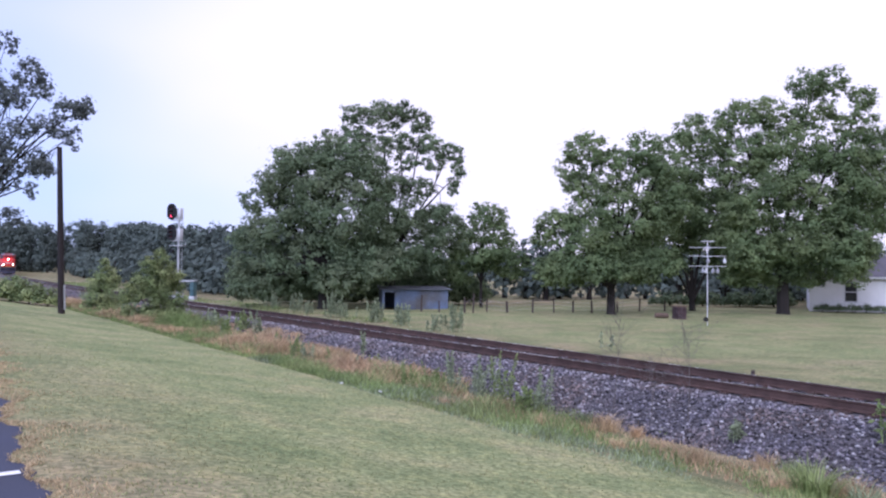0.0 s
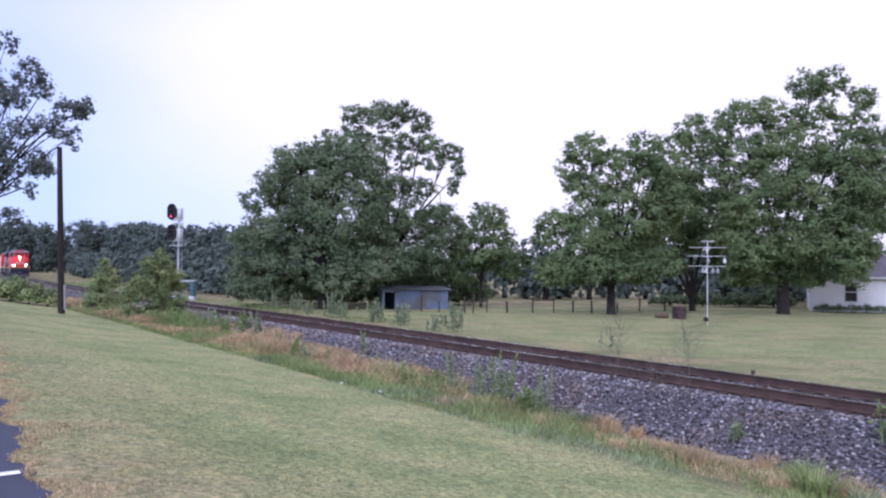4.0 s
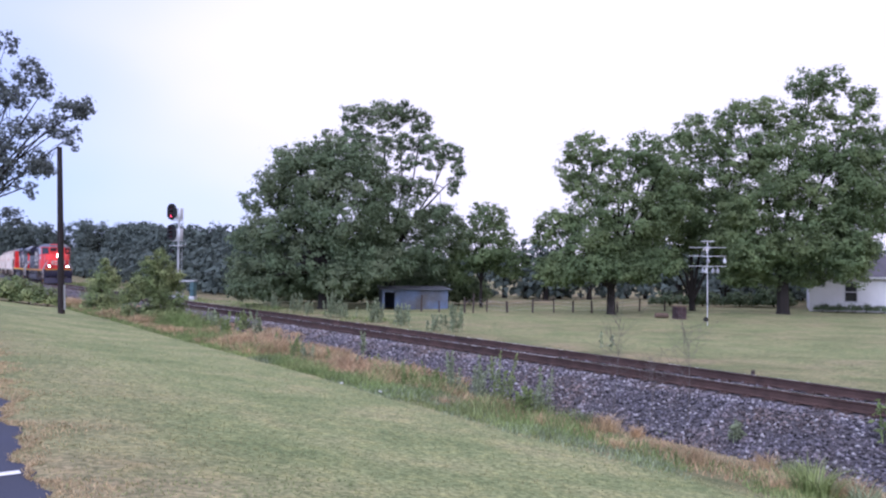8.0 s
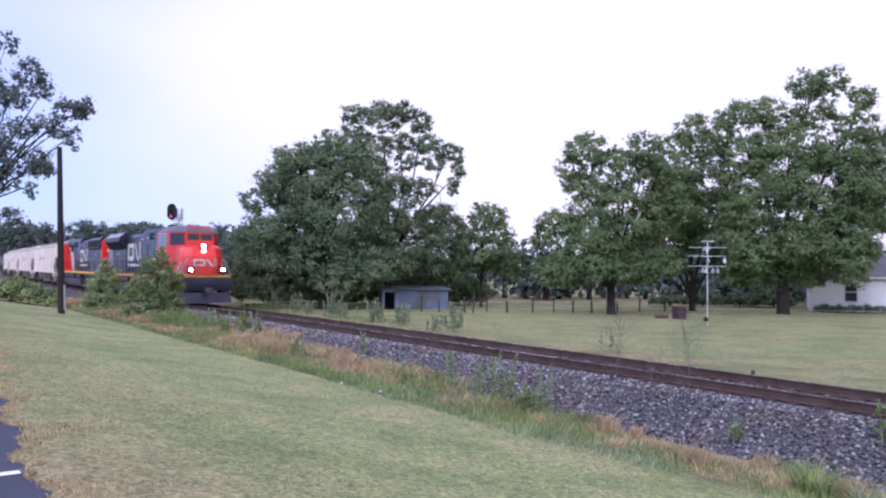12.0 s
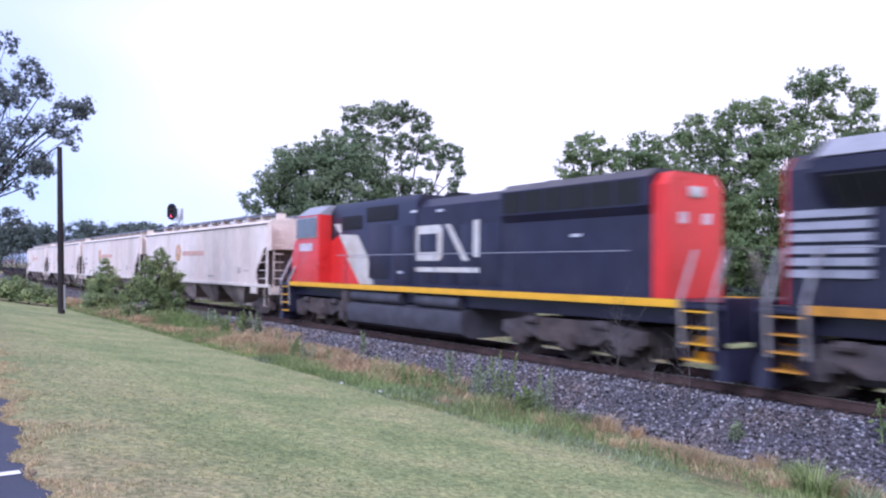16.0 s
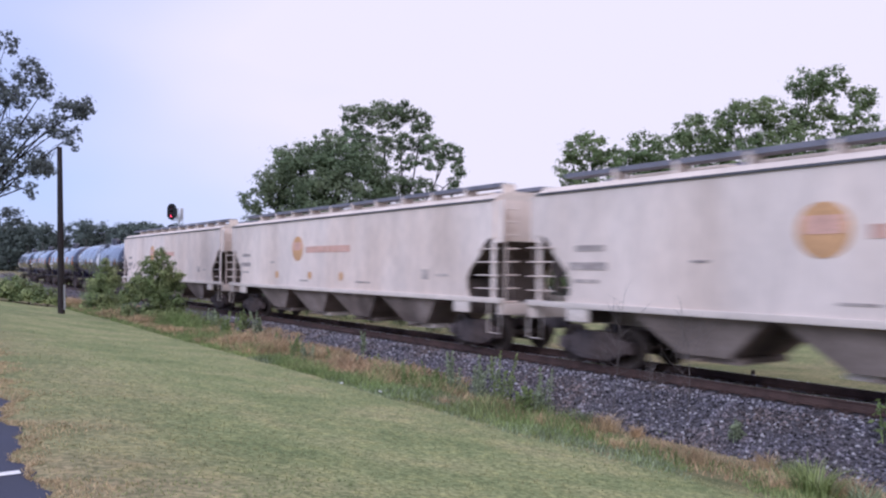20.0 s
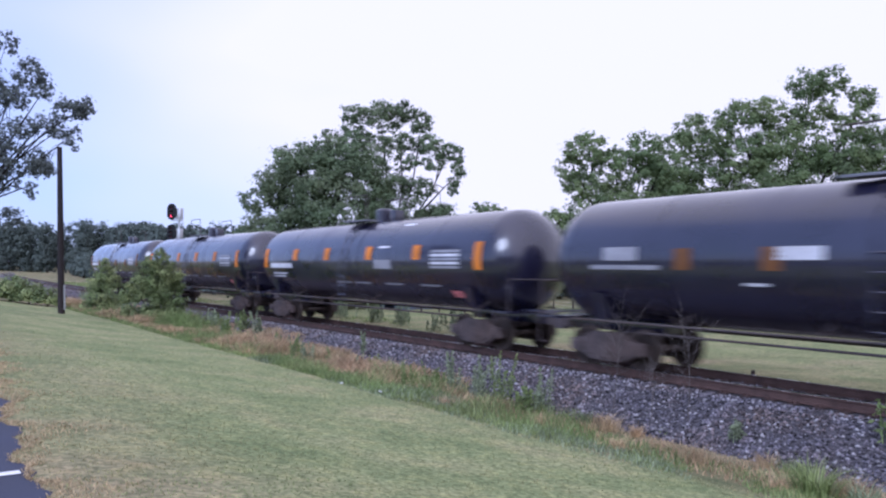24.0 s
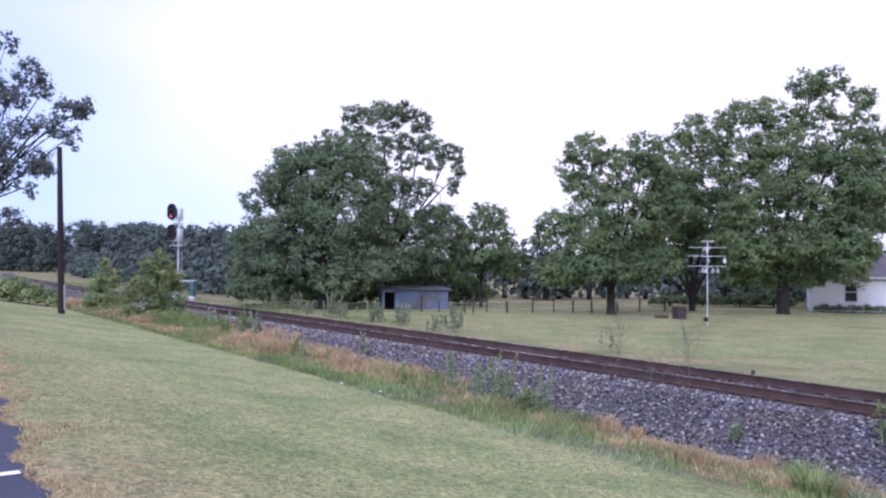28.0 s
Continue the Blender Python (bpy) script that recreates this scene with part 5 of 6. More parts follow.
def wheelset_mesh(r):
    bm = bmesh.new()
    tube(bm, [(0, -1.0, 0), (0, 1.0, 0)], 0.085, 10)
    for side in (-1, 1):
        prof = [(0.66, 0.10), (0.66, 0.16), (0.70, 0.17), (0.715, r - 0.09), (0.68, r - 0.07), (0.68, r + 0.02), (0.715, r + 0.02), (0.73, r), (0.82, r - 0.005), (0.82, r - 0.07), (0.77, r - 0.09), (0.76, 0.17), (0.82, 0.15), (0.82, 0.10)]
        tube(bm, [(0, side * y, 0) for y, _ in prof], [q for _, q in prof], 28)
        # holes through the plate show the turning
        for k in range(5):
            a = k * math.tau / 5
            tube(bm, [(0.55 * r * math.cos(a), side * 0.76, 0.55 * r * math.sin(a)), (0.55 * r * math.cos(a), side * 0.80, 0.55 * r * math.sin(a))], 0.03, 6)
    me = mesh_of(bm, "wheelset")
    me.materials.append(M["wheel_steel"])
    return me


WHEEL_S, WHEEL_L = wheelset_mesh(0.46), wheelset_mesh(0.52)


def put_wheels(truck, xs, r, mesh):
    for x in xs:
        w = part("wheelset", mesh, "wheel_steel", truck, at=pose(x, 0, r))
        WHEELS.append((w, x, r))


def freight_truck_mesh():
    bm = bmesh.new()
    for side in (-1, 1):
        y0, y1 = side * 0.93, side * 1.09
        outline = [(-1.15, 0.62), (-1.15, 0.36), (-0.95, 0.33), (-0.45, 0.16), (0.45, 0.16), (0.95, 0.33), (1.15, 0.36), (1.15, 0.62), (0.75, 0.66), (0.45, 0.82), (-0.45, 0.82), (-0.75, 0.66)]
        extrude_y(bm, outline, y0, y1)
        for x in (-0.89, 0.89):
            disc(bm, (x, side * 1.06, 0.46), (0, 1, 0), 0.13, 0.2, 14)
        for x in (-0.18, 0.0, 0.18):
            tube(bm, [(x, side * 1.05, 0.22), (x, side * 1.05, 0.58)], 0.085, 8)
        box(bm, -0.62, -0.42, y0, y1 + side * 0.05, 0.3, 0.75)
        box(bm, 0.42, 0.62, y0, y1 + side * 0.05, 0.3, 0.75)
    box(bm, -0.3, 0.3, -1.1, 1.1, 0.58, 0.80)
    box(bm, -0.16, 0.16, -0.3, 0.3, 0.8, 0.95)
    for x in (-0.42, 0.42):
        tube(bm, [(x, -0.95, 0.4), (x, 0.95, 0.4)], 0.06, 6)
    me = mesh_of(bm, "truck")
    me.materials.append(M["truck_grime"])
    return me


TRUCK = freight_truck_mesh()


def loco_truck_mesh():
    bm = bmesh.new()
    for side in (-1, 1):
        y0, y1 = side * 0.98, side * 1.16
        outline = [(-2.45, 0.9), (-2.5, 0.62), (-2.1, 0.5), (-1.5, 0.72), (-0.9, 0.46), (-0.4, 0.46), (0, 0.7), (0.4, 0.46), (0.9, 0.46), (1.5, 0.72), (2.1, 0.5), (2.5, 0.62), (2.45, 0.9), (1.2, 1.05), (-1.2, 1.05)]
        extrude_y(bm, outline, y0, y1)
        for x in (-1.85, 0.0, 1.85):
            box(bm, x - 0.24, x + 0.24, y0, y1 + side * 0.06, 0.32, 0.72, bevel=0.03)
            disc(bm, (x, side * 1.2, 0.52), (0, 1, 0), 0.16, 0.14, 14)
            for d in (-0.36, 0.36):
                tube(bm, [(x + d, side * 1.07, 0.5), (x + d, side * 1.07, 0.86)], 0.1, 8)
        for x in (-1.2, 1.2):
            tube(bm, [(x - 0.22, side * 1.2, 0.98), (x + 0.22, side * 1.2, 0.98)], 0.11, 10)
        tube(bm, [(-0.6, side * 1.2, 0.5), (-0.25, side * 1.2, 1.0)], 0.05, 8)
    box(bm, -1.0, 1.0, -1.0, 1.0, 0.75, 1.0)
    box(bm, -2.35, 2.35, -0.58, 0.58, 0.26, 0.98)
    for x in (-0.95, 0.95):
        box(bm, x - 0.15, x + 0.15, -1.0, 1.0, 0.5, 0.85)
    me = mesh_of(bm, "truck")
    me.materials.append(M["truck_grime"])
    return me


LOCO_TRUCK = loco_truck_mesh()


def coupler(car, x, sgn):
    bm = boxes((x, x + sgn * 0.55, -0.11, 0.11, 0.76, 0.98), (x + sgn * 0.5, x + sgn * 0.75, -0.17, 0.17, 0.7, 1.02), bevel=0.03)
    part("coupler", bm, "truck_grime", car)


def emblem(car, xa, xb, z0, z1, y, name="emblem"):
    """Plain white painted shapes: a hollow rounded block and two slanted bars."""
    x0, x1 = (xa, xb) if y < 0 else (-xb, -xa)
    way = -math.copysign(1.0, y)
    w, h = x1 - x0, z1 - z0

    def shape(points):
        part(name, side_panel([(way * px, pz) for px, pz in points], y), "loco_white", car)

    t = h * 0.24
    a, b = x0, x0 + w * 0.46
    shape([(a + t * 0.5, z0), (b - t * 0.5, z0), (b, z0 + t * 0.5), (b, z0 + t), (a, z0 + t), (a, z0 + t * 0.5)])
    shape([(a, z1 - t), (b, z1 - t), (b, z1 - t * 0.5), (b - t * 0.5, z1), (a + t * 0.5, z1), (a, z1 - t * 0.5)])
    shape([(a, z0 + t), (a + t, z0 + t), (a + t, z1 - t), (a, z1 - t)])
    shape([(b - t, z0 + t), (b, z0 + t), (b, z1 - t), (b - t, z1 - t)])
    c = x0 + w * 0.50
    shape([(c, z1), (c + t, z1), (c + t + w * 0.27, z0), (c + w * 0.27, z0)])
    shape([(x1 - t, z0 + t * 0.4), (x1, z0 + t * 0.4), (x1, z1 + t * 0.25), (x1 - t, z1 + t * 0.25)])
    shape([(x0, z0 - t * 1.3), (x1, z0 - t * 1.3), (x1, z0 - t * 0.75), (x0, z0 - t * 0.75)])


def number_bars(car, x0, x1, z0, z1, y, material, count=4):
    w = (x1 - x0) / count
    for i in range(count):
        part("number_bar", side_panel([(x0 + i * w, z0), (x0 + (i + 0.8) * w, z0), (x0 + (i + 0.8) * w, z1), (x0 + i * w, z1)], y), material, car)


def bar(car, x0, x1, z0, z1, y, material, name="marking_bar"):
    part(name, side_panel([(x0, z0), (x1, z0), (x1, z1), (x0, z1)], y), material, car)


def corner_steps(car, x0, sgn, side, treads):
    """Stepwell at a corner of the frame: cheeks, treads and grab rails."""
    xa, xb = sorted((x0, x0 + sgn * 0.75))
    well = part("stepwell", boxes((xa, xa + 0.05, side * 1.0, side * 1.5, 0.42, 1.62), (xb - 0.05, xb, side * 1.0, side * 1.5, 0.42, 1.62),
                                  (xa + 0.05, xb - 0.05, side * 1.0, side * 1.05, 0.42, 1.62)), "loco_black", car)
    for k in range(4):
        z = 0.45 + k * 0.33
        part("tread", boxes((xa + 0.05, xb - 0.05, side * 1.05, side * 1.53, z, z + 0.035)), treads, well)
        part("tread_edge", boxes((xa + 0.05, xb - 0.05, side * 1.05, side * 1.07, z + 0.04, z + 0.16)), treads, well)
    for x in (xa, xb):
        part("grab_rail", tubes([[(x, side * 1.5, 0.7), (x, side * 1.54, 1.7), (x, side * 1.05, 2.72)]], 0.045, 6), "brush_steel", car)


def locomotive(name, label, spec):
    car = thing(name, label, "locomotive", group="locomotives of the train")
    back, front = 10.75, spec["front"]
    fr = spec["frame_rear"]
    # frame, walkway, stripe
    part("frame", boxes((-back, front, -1.2, 1.2, 1.15, 1.60), (-back, front, -1.5, 1.5, 1.50, 1.60), bevel=0.02), "loco_black", car)
    part("walkway", boxes((-back + 0.2, front - 0.2, -1.48, 1.48, 1.604, 1.66)), "loco_black", car)
    for side in (-1, 1):
        part("frame_stripe", boxes((-back + 1.0, front - 1.0, side * 1.504, side * 1.525, 1.62 - 0.10, 1.62 + 0.07)), spec["stripe"], car, "yellow frame stripe")
    for sgn in (-1, 1):
        half = front if sgn > 0 else back
        part("end_plate", boxes((sgn * half, sgn * (half + 0.06), -1.5, 1.5, 0.85, 1.75), bevel=0.02), "loco_black", car)
        coupler(car, sgn * (half + 0.05), sgn)
        for side in (-1, 1):
            corner_steps(car, sgn * (half - 0.95), sgn, side, "stripe_yellow" if spec["yellow_steps"] else "stripe_dim")
        for y0, y1 in ((-1.3, -0.5), (0.5, 1.3)):
            part("end_railing", tubes([[(sgn * half, y0, 1.66), (sgn * half, y0, 2.75), (sgn * half, y1, 2.75), (sgn * half, y1, 1.66)]], 0.022, 6), "truck_grime", car)
    # plough at both ends
    for sgn in (-1, 1):
        half = front if sgn > 0 else back
        bm = bmesh.new()
        extrude_z(bm, [(0.12, [(sgn * (half - 0.2), -1.45), (sgn * (half + 0.10), -1.5), (sgn * (half + 0.5), 0), (sgn * (half + 0.10), 1.5), (sgn * (half - 0.2), 1.45)]),
                       (0.72, [(sgn * (half - 0.2), -1.35), (sgn * half, -1.4), (sgn * (half + 0.12), 0), (sgn * half, 1.4), (sgn * (half - 0.2), 1.35)])])
        part("snow_plough", bm, "loco_black", car)
    # fuel tank and air reservoirs
    f0, f1 = spec["fuel"]
    bm = bmesh.new()
    extrude_x(bm, [(-1.45, 1.0), (-1.5, 0.7), (-1.38, 0.38), (-1.1, 0.25), (1.1, 0.25), (1.38, 0.38), (1.5, 0.7), (1.45, 1.0), (0.9, 1.15), (-0.9, 1.15)], *spec["fuel"])
    part("fuel_tank", bm, "tank_grime", car)
    for side in (-1, 1):
        part("air_reservoir", tubes([[(f0 + 0.2, side * 1.25, 1.28), (f0 + (f1 - f0) * 0.36, side * 1.25, 1.28)]], 0.2, 14), "tank_grime", car)
        part("air_reservoir", tubes([[(f0 + (f1 - f0) * 0.5, side * 1.25, 1.28), (f1 - 0.15, side * 1.25, 1.28)]], 0.2, 14), "tank_grime", car)
        part("battery_box", boxes((f1 + 0.15, f1 + 0.6, side * 0.9, side * 1.4, 0.7, 1.45), bevel=0.02), "truck_grime", car)
    for x in spec["trucks"]:
        t = part("truck", LOCO_TRUCK, "truck_grime", car, at=pose(x, 0, 0))
        put_wheels(t, (-1.85, 0.0, 1.85), 0.52, WHEEL_L)
    # hood
    hr = spec["hood_rear"]
    bm = bmesh.new()
    extrude_x(bm, [(-0.95, 1.66), (-0.95, 4.25), (-0.72, 4.52), (0.72, 4.52), (0.95, 4.25), (0.95, 1.66)], spec["hood_step"], spec["tall_from"])
    part("engine_hood", bm, "loco_black", car)
    bm = bmesh.new()
    extrude_x(bm, [(-0.98, 1.66), (-0.98, 4.45), (-0.8, 4.72), (0.8, 4.72), (0.98, 4.45), (0.98, 1.66)], spec["tall_from"] + 0.004, spec["cab_rear"] - 0.004)
    part("equipment_hood", bm, "loco_black", car)
    bm = bmesh.new()
    rx0, rx1 = spec["radiator"]
    if spec["flare"]:
        extrude_x(bm, [(-0.98, 1.66), (-0.98, 3.45), (-1.5, 4.05), (-1.5, 4.28), (-1.05, 4.66), (1.05, 4.66), (1.5, 4.28), (1.5, 4.05), (0.98, 3.45), (0.98, 1.66)], rx0, rx1)
    else:
        extrude_x(bm, [(-0.96, 1.66), (-0.96, 3.55), (-1.12, 3.75), (-1.12, 4.40), (-0.85, 4.60), (0.85, 4.60), (1.12, 4.40), (1.12, 3.75), (0.96, 3.55), (0.96, 1.66)], rx0, rx1)
    part("radiator_hood", bm, "loco_black", car)
    for side in (-1, 1):
        if spec["flare"]:
            bm = bmesh.new()
            extrude_x(bm, [(side * 1.49, 4.31), (side * 1.07, 4.665), (side * 1.09, 4.68), (side * 1.51, 4.325)], rx0 + 0.15, rx1 - 0.05)
            part("radiator_cover", bm, "loco_grey", car, "pale sloping radiator cover")
            for k in range(12):
                bm = bmesh.new()
                xx = rx0 + 0.3 + k * (rx1 - rx0 - 0.5) / 12
                extrude_x(bm, [(side * 1.02, 3.47), (side * 1.47, 4.0), (side * 1.49, 3.97), (side * 1.04, 3.44)], xx, xx + 0.3)
                part("grille", bm, "dark_inside", car)
        else:
            for k in range(6):
                xx = rx0 + 0.25 + k * (rx1 - rx0 - 0.3) / 6
                part("grille", boxes((xx, xx + 0.72, side * 1.122, side * 1.14, 3.80, 4.36)), "dark_inside", car)
        # louvres beside the radiator end
        if spec["flare"]:
            for k in range(6):
                z = 2.2 + k * 0.22
                bm = bmesh.new()
                extrude_x(bm, [(side * 0.992, z), (side * 1.06, z - 0.02), (side * 1.06, z + 0.01), (side * 0.992, z + 0.13)], rx0 - 0.65, rx0 + 0.85)
                part("louvre", bm, "loco_grey", car)
        # hood doors with light edges, and a hand rail along the walkway
        for k in range(int((spec["tall_from"] - rx1) / 1.0)):
            xx = rx1 + 0.15 + k * 1.0
            part("hood_door", boxes((xx, xx + 0.9, side * 0.952, side * 0.966, 1.8, 3.6), bevel=0.004), "loco_black", car)
        for x in np.arange(rx0 + 0.3, spec["cab_rear"] - 1.2, 1.9):
            part("rail_post", tubes([[(x, side * 1.45, 1.66), (x, side * 1.45, 2.72)]], 0.016, 5), "loco_black", car)
        # top rail greyer than its black posts: caught light is put into the colour
        part("handrail", tubes([[(rx0 + 0.3, side * 1.45, 2.72), (spec["cab_rear"] - 1.3, side * 1.45, 2.72)]], 0.014, 5), "loco_grey", car)
        for xx, zz in ((-0.5, 4.05), (1.0, 4.1), (2.4, 4.15), (1.8, 2.1), (rx0 + 2.2, 3.1)):
            bar(car, xx, xx + 0.35, zz, zz + 0.08, side * 0.985, "mark_white")
    # roof fittings
    part("exhaust_stack", boxes((spec["tall_from"] - 1.3, spec["tall_from"] - 0.6, -0.3, 0.3, 4.52, 4.72), bevel=0.03), "dark_inside", car)
    for k in range(3):
        bm = bmesh.new()
        disc(bm, (rx0 + 1.1 + k * 1.35, 0, 4.68 if spec["flare"] else 4.62), (0, 0, 1), 0.55, 0.1, 24)
        part("radiator_fan", bm, "truck_grime", car)
    # rear of the hood
    bm = bmesh.new()
    rr = spec["rear_red"]
    extrude_x(bm, [(-0.99, 1.67), (-0.99, 4.2), (-0.74, 4.5), (0.74, 4.5), (0.99, 4.2), (0.99, 1.67)], rx0 - rr, rx0 - 0.003)
    part("hood_end", bm, "loco_black" if spec["flare"] else "loco_red", car, "" if spec["flare"] else "bright red hood end")
    if spec["flare"]:
        bm = bmesh.new()
        extrude_x(bm, [(-0.97, 1.67), (-0.97, 4.18), (-0.72, 4.47), (0.72, 4.47), (0.97, 4.18), (0.97, 1.67)], rx0 - rr - 0.06, rx0 - rr - 0.003)
        part("hood_end_door", bm, "loco_red", car, "red hood end door")
        rr += 0.06
    for k, y in enumerate((-0.55, 0.3)):
        for j in range(2):
            part("number_bar", boxes((rx0 - rr - 0.014, rx0 - rr - 0.002, y + j * 0.16, y + j * 0.16 + 0.12, 3.35, 3.6)), "mark_white", car)
    part("rear_light", boxes((rx0 - rr - 0.05, rx0 - rr - 0.002, -0.25, 0.25, 3.95, 4.2), bevel=0.02), "galvanised", car)
    # cab
    cr, cf = spec["cab_rear"], spec["cab_front"]
    plan = [(cr, -1.52), (cf - 1.2, -1.52), (cf, -0.85), (cf, 0.85), (cf - 1.2, 1.52), (cr, 1.52)]
    top = [(cr + 0.02, -1.05), (cf - 1.35, -1.05), (cf - 0.45, -0.62), (cf - 0.45, 0.62), (cf - 1.35, 1.05), (cr + 0.02, 1.05)]
    mid = [(cr, -1.52), (cf - 1.25, -1.52), (cf - 0.22, -0.82), (cf - 0.22, 0.82), (cf - 1.25, 1.52), (cr, 1.52)]
    bm = bmesh.new()
    extrude_z(bm, [(1.664, plan), (3.4, plan), (4.32, mid)])
    part("cab", bm, "loco_red", car)
    bm = bmesh.new()
    lip = [(x + (0.04 if x > cr + 1 else 0), y * 1.01) for x, y in mid]
    extrude_z(bm, [(4.324, lip), (4.70, top)])
    part("cab_roof", bm, spec["roof"], car, "sloping cab roof")
    part("roof_front", boxes((cf - 1.15, cf - 0.35, -0.75, 0.75, 4.45, 4.66), bevel=0.05), "loco_red", car)
    for side in (-1, 1):
        w0, w1 = spec["side_window"]
        win = part("cab_window", boxes((w0 - 0.07, w1 + 0.07, side * 1.522, side * 1.545, 3.42, 4.26), bevel=0.01), "brush_steel", car)
        mm = (w0 + w1) / 2
        part("pane", boxes((w0, mm - 0.03, side * 1.547, side * 1.555, 3.49, 4.19)), "cab_glass", win)
        part("pane", boxes((mm + 0.03, w1, side * 1.547, side * 1.555, 3.49, 4.19)), "cab_glass", win)
        bm = bmesh.new()
        nrm = Vector((0.50, side * 0.86, 0))

        def on_face(u, z, lift):
            f = (z - 3.4) / 0.92
            p = Vector((cf - 1.2 - 0.05 * f, side * 1.52, z)).lerp(Vector((cf - 0.22 * f, side * (0.85 - 0.03 * f), z)), u)
            return p + nrm * lift

        corners = ((0.10, 3.52), (0.93, 3.52), (0.93, 4.24), (0.10, 4.24))
        v = [bm.verts.new(on_face(u, z, 0.025)) for u, z in corners]
        w = [bm.verts.new(on_face(u, z, -0.03)) for u, z in corners]
        bm.faces.new(v)
        for i in range(4):
            bm.faces.new((v[i], v[(i + 1) % 4], w[(i + 1) % 4], w[i]))
        part("windshield", bm, "windshield_glass", car)
        # paint on the hood behind the cab
        for outline in spec["white_flash"]:
            part("white_flash", side_panel(outline, side * 0.982), "loco_white", car)
        part("red_flash", side_panel(spec["red_flash"], side * 0.982), "loco_red", car)
        for x0, x1, z0, z1 in spec["dark_panels"]:
            panel = part("air_intake", boxes((x0, x1, side * 0.981, side * 1.0, z0, z1), bevel=0.008), "dark_inside", car, "black panel for intake grilles and the shaded recess behind the cab")
            for k in range(int((x1 - x0) / 0.22)):
                part("vane", boxes((x0 + 0.08 + k * 0.22, x0 + 0.11 + k * 0.22, side * 1.001, side * 1.012, z0 + 0.04, z1 - 0.04)), "loco_black", panel)
        for x0, x1, z0, z1 in spec["doors"]:
            part("hood_door", boxes((x0, x1, side * 0.981, side * 0.996, z0, z1), bevel=0.006), "loco_black", car)
        number_bars(car, w0 + 0.35, w0 + 1.55, 2.92, 3.22, side * 1.521, "mark_white")
        emblem(car, spec["emblem"][0], spec["emblem"][1], spec["emblem"][2], spec["emblem"][3], side * 0.968)
    part("front_glass", boxes((cf - 0.16, cf - 0.10, -0.72, -0.06, 3.6, 4.2), (cf - 0.16, cf - 0.10, 0.06, 0.72, 3.6, 4.2)), "windshield_glass", car)
    # nose
    nf = spec["nose"]
    bm = bmesh.new()
    lowp = [(cf - 1.25, -1.3), (nf - 0.55, -1.25), (nf, -0.75), (nf, 0.75), (nf - 0.55, 1.25), (cf - 1.25, 1.3)]
    upp = [(cf - 1.25, -1.3), (nf - 0.75, -1.22), (nf - 0.28, -0.7), (nf - 0.28, 0.7), (nf - 0.75, 1.22), (cf - 1.25, 1.3)]
    capp = [(cf - 1.25, -1.2), (nf - 0.95, -1.1), (nf - 0.55, -0.6), (nf - 0.55, 0.6), (nf - 0.95, 1.1), (cf - 1.25, 1.2)]
    extrude_z(bm, [(1.662, lowp), (2.7, lowp), (3.35, upp), (3.52, capp)])
    part("nose", bm, "loco_red", car)
    lit = spec["lit"]
    part("headlight_box", boxes((nf - 0.5, nf - 0.18, -0.24, 0.24, 3.02, 3.62), bevel=0.04), "loco_red", car)
    for z in (3.47, 3.18):
        bm = bmesh.new()
        disc(bm, (nf - 0.17, 0, z), (1, 0, 0), 0.088, 0.04, 18)
        part("headlight", bm, "light_on" if lit else "galvanised", car, "glowing headlight" if lit else "")
    for y in (-0.95, 0.95):
        part("ditch_light_box", boxes((front - 0.12, front + 0.05, y - 0.2, y + 0.2, 1.85, 2.25), bevel=0.03), "loco_black", car)
        bm = bmesh.new()
        disc(bm, (front + 0.06, y, 2.06), (1, 0, 0), 0.085, 0.05, 18)
        part("ditch_light", bm, "light_on" if lit else "galvanised", car, "glowing ditch light" if lit else "")
    # plain white shapes on the nose
    bm = boxes((nf + 0.002, nf + 0.014, -0.66, -0.54, 2.28, 2.66), (nf + 0.002, nf + 0.014, -0.54, -0.06, 2.56, 2.68), (nf + 0.002, nf + 0.014, -0.54, -0.06, 2.26, 2.38), (nf + 0.002, nf + 0.014, -0.06, 0.06, 2.30, 2.64), bevel=0.004)
    part("nose_emblem", bm, "loco_white", car)
    bm = bmesh.new()
    extrude_x(bm, [(0.08, 2.68), (0.22, 2.68), (0.56, 2.26), (0.42, 2.26)], nf + 0.002, nf + 0.014)
    extrude_x(bm, [(0.60, 2.28), (0.72, 2.28), (0.72, 2.72), (0.60, 2.72)], nf + 0.002, nf + 0.014)
    part("nose_emblem", bm, "loco_white", car)
    part("pilot_stripe", boxes((front + 0.062, front + 0.075, -1.4, 1.4, 1.62, 1.74)), spec["stripe"], car)
    return car


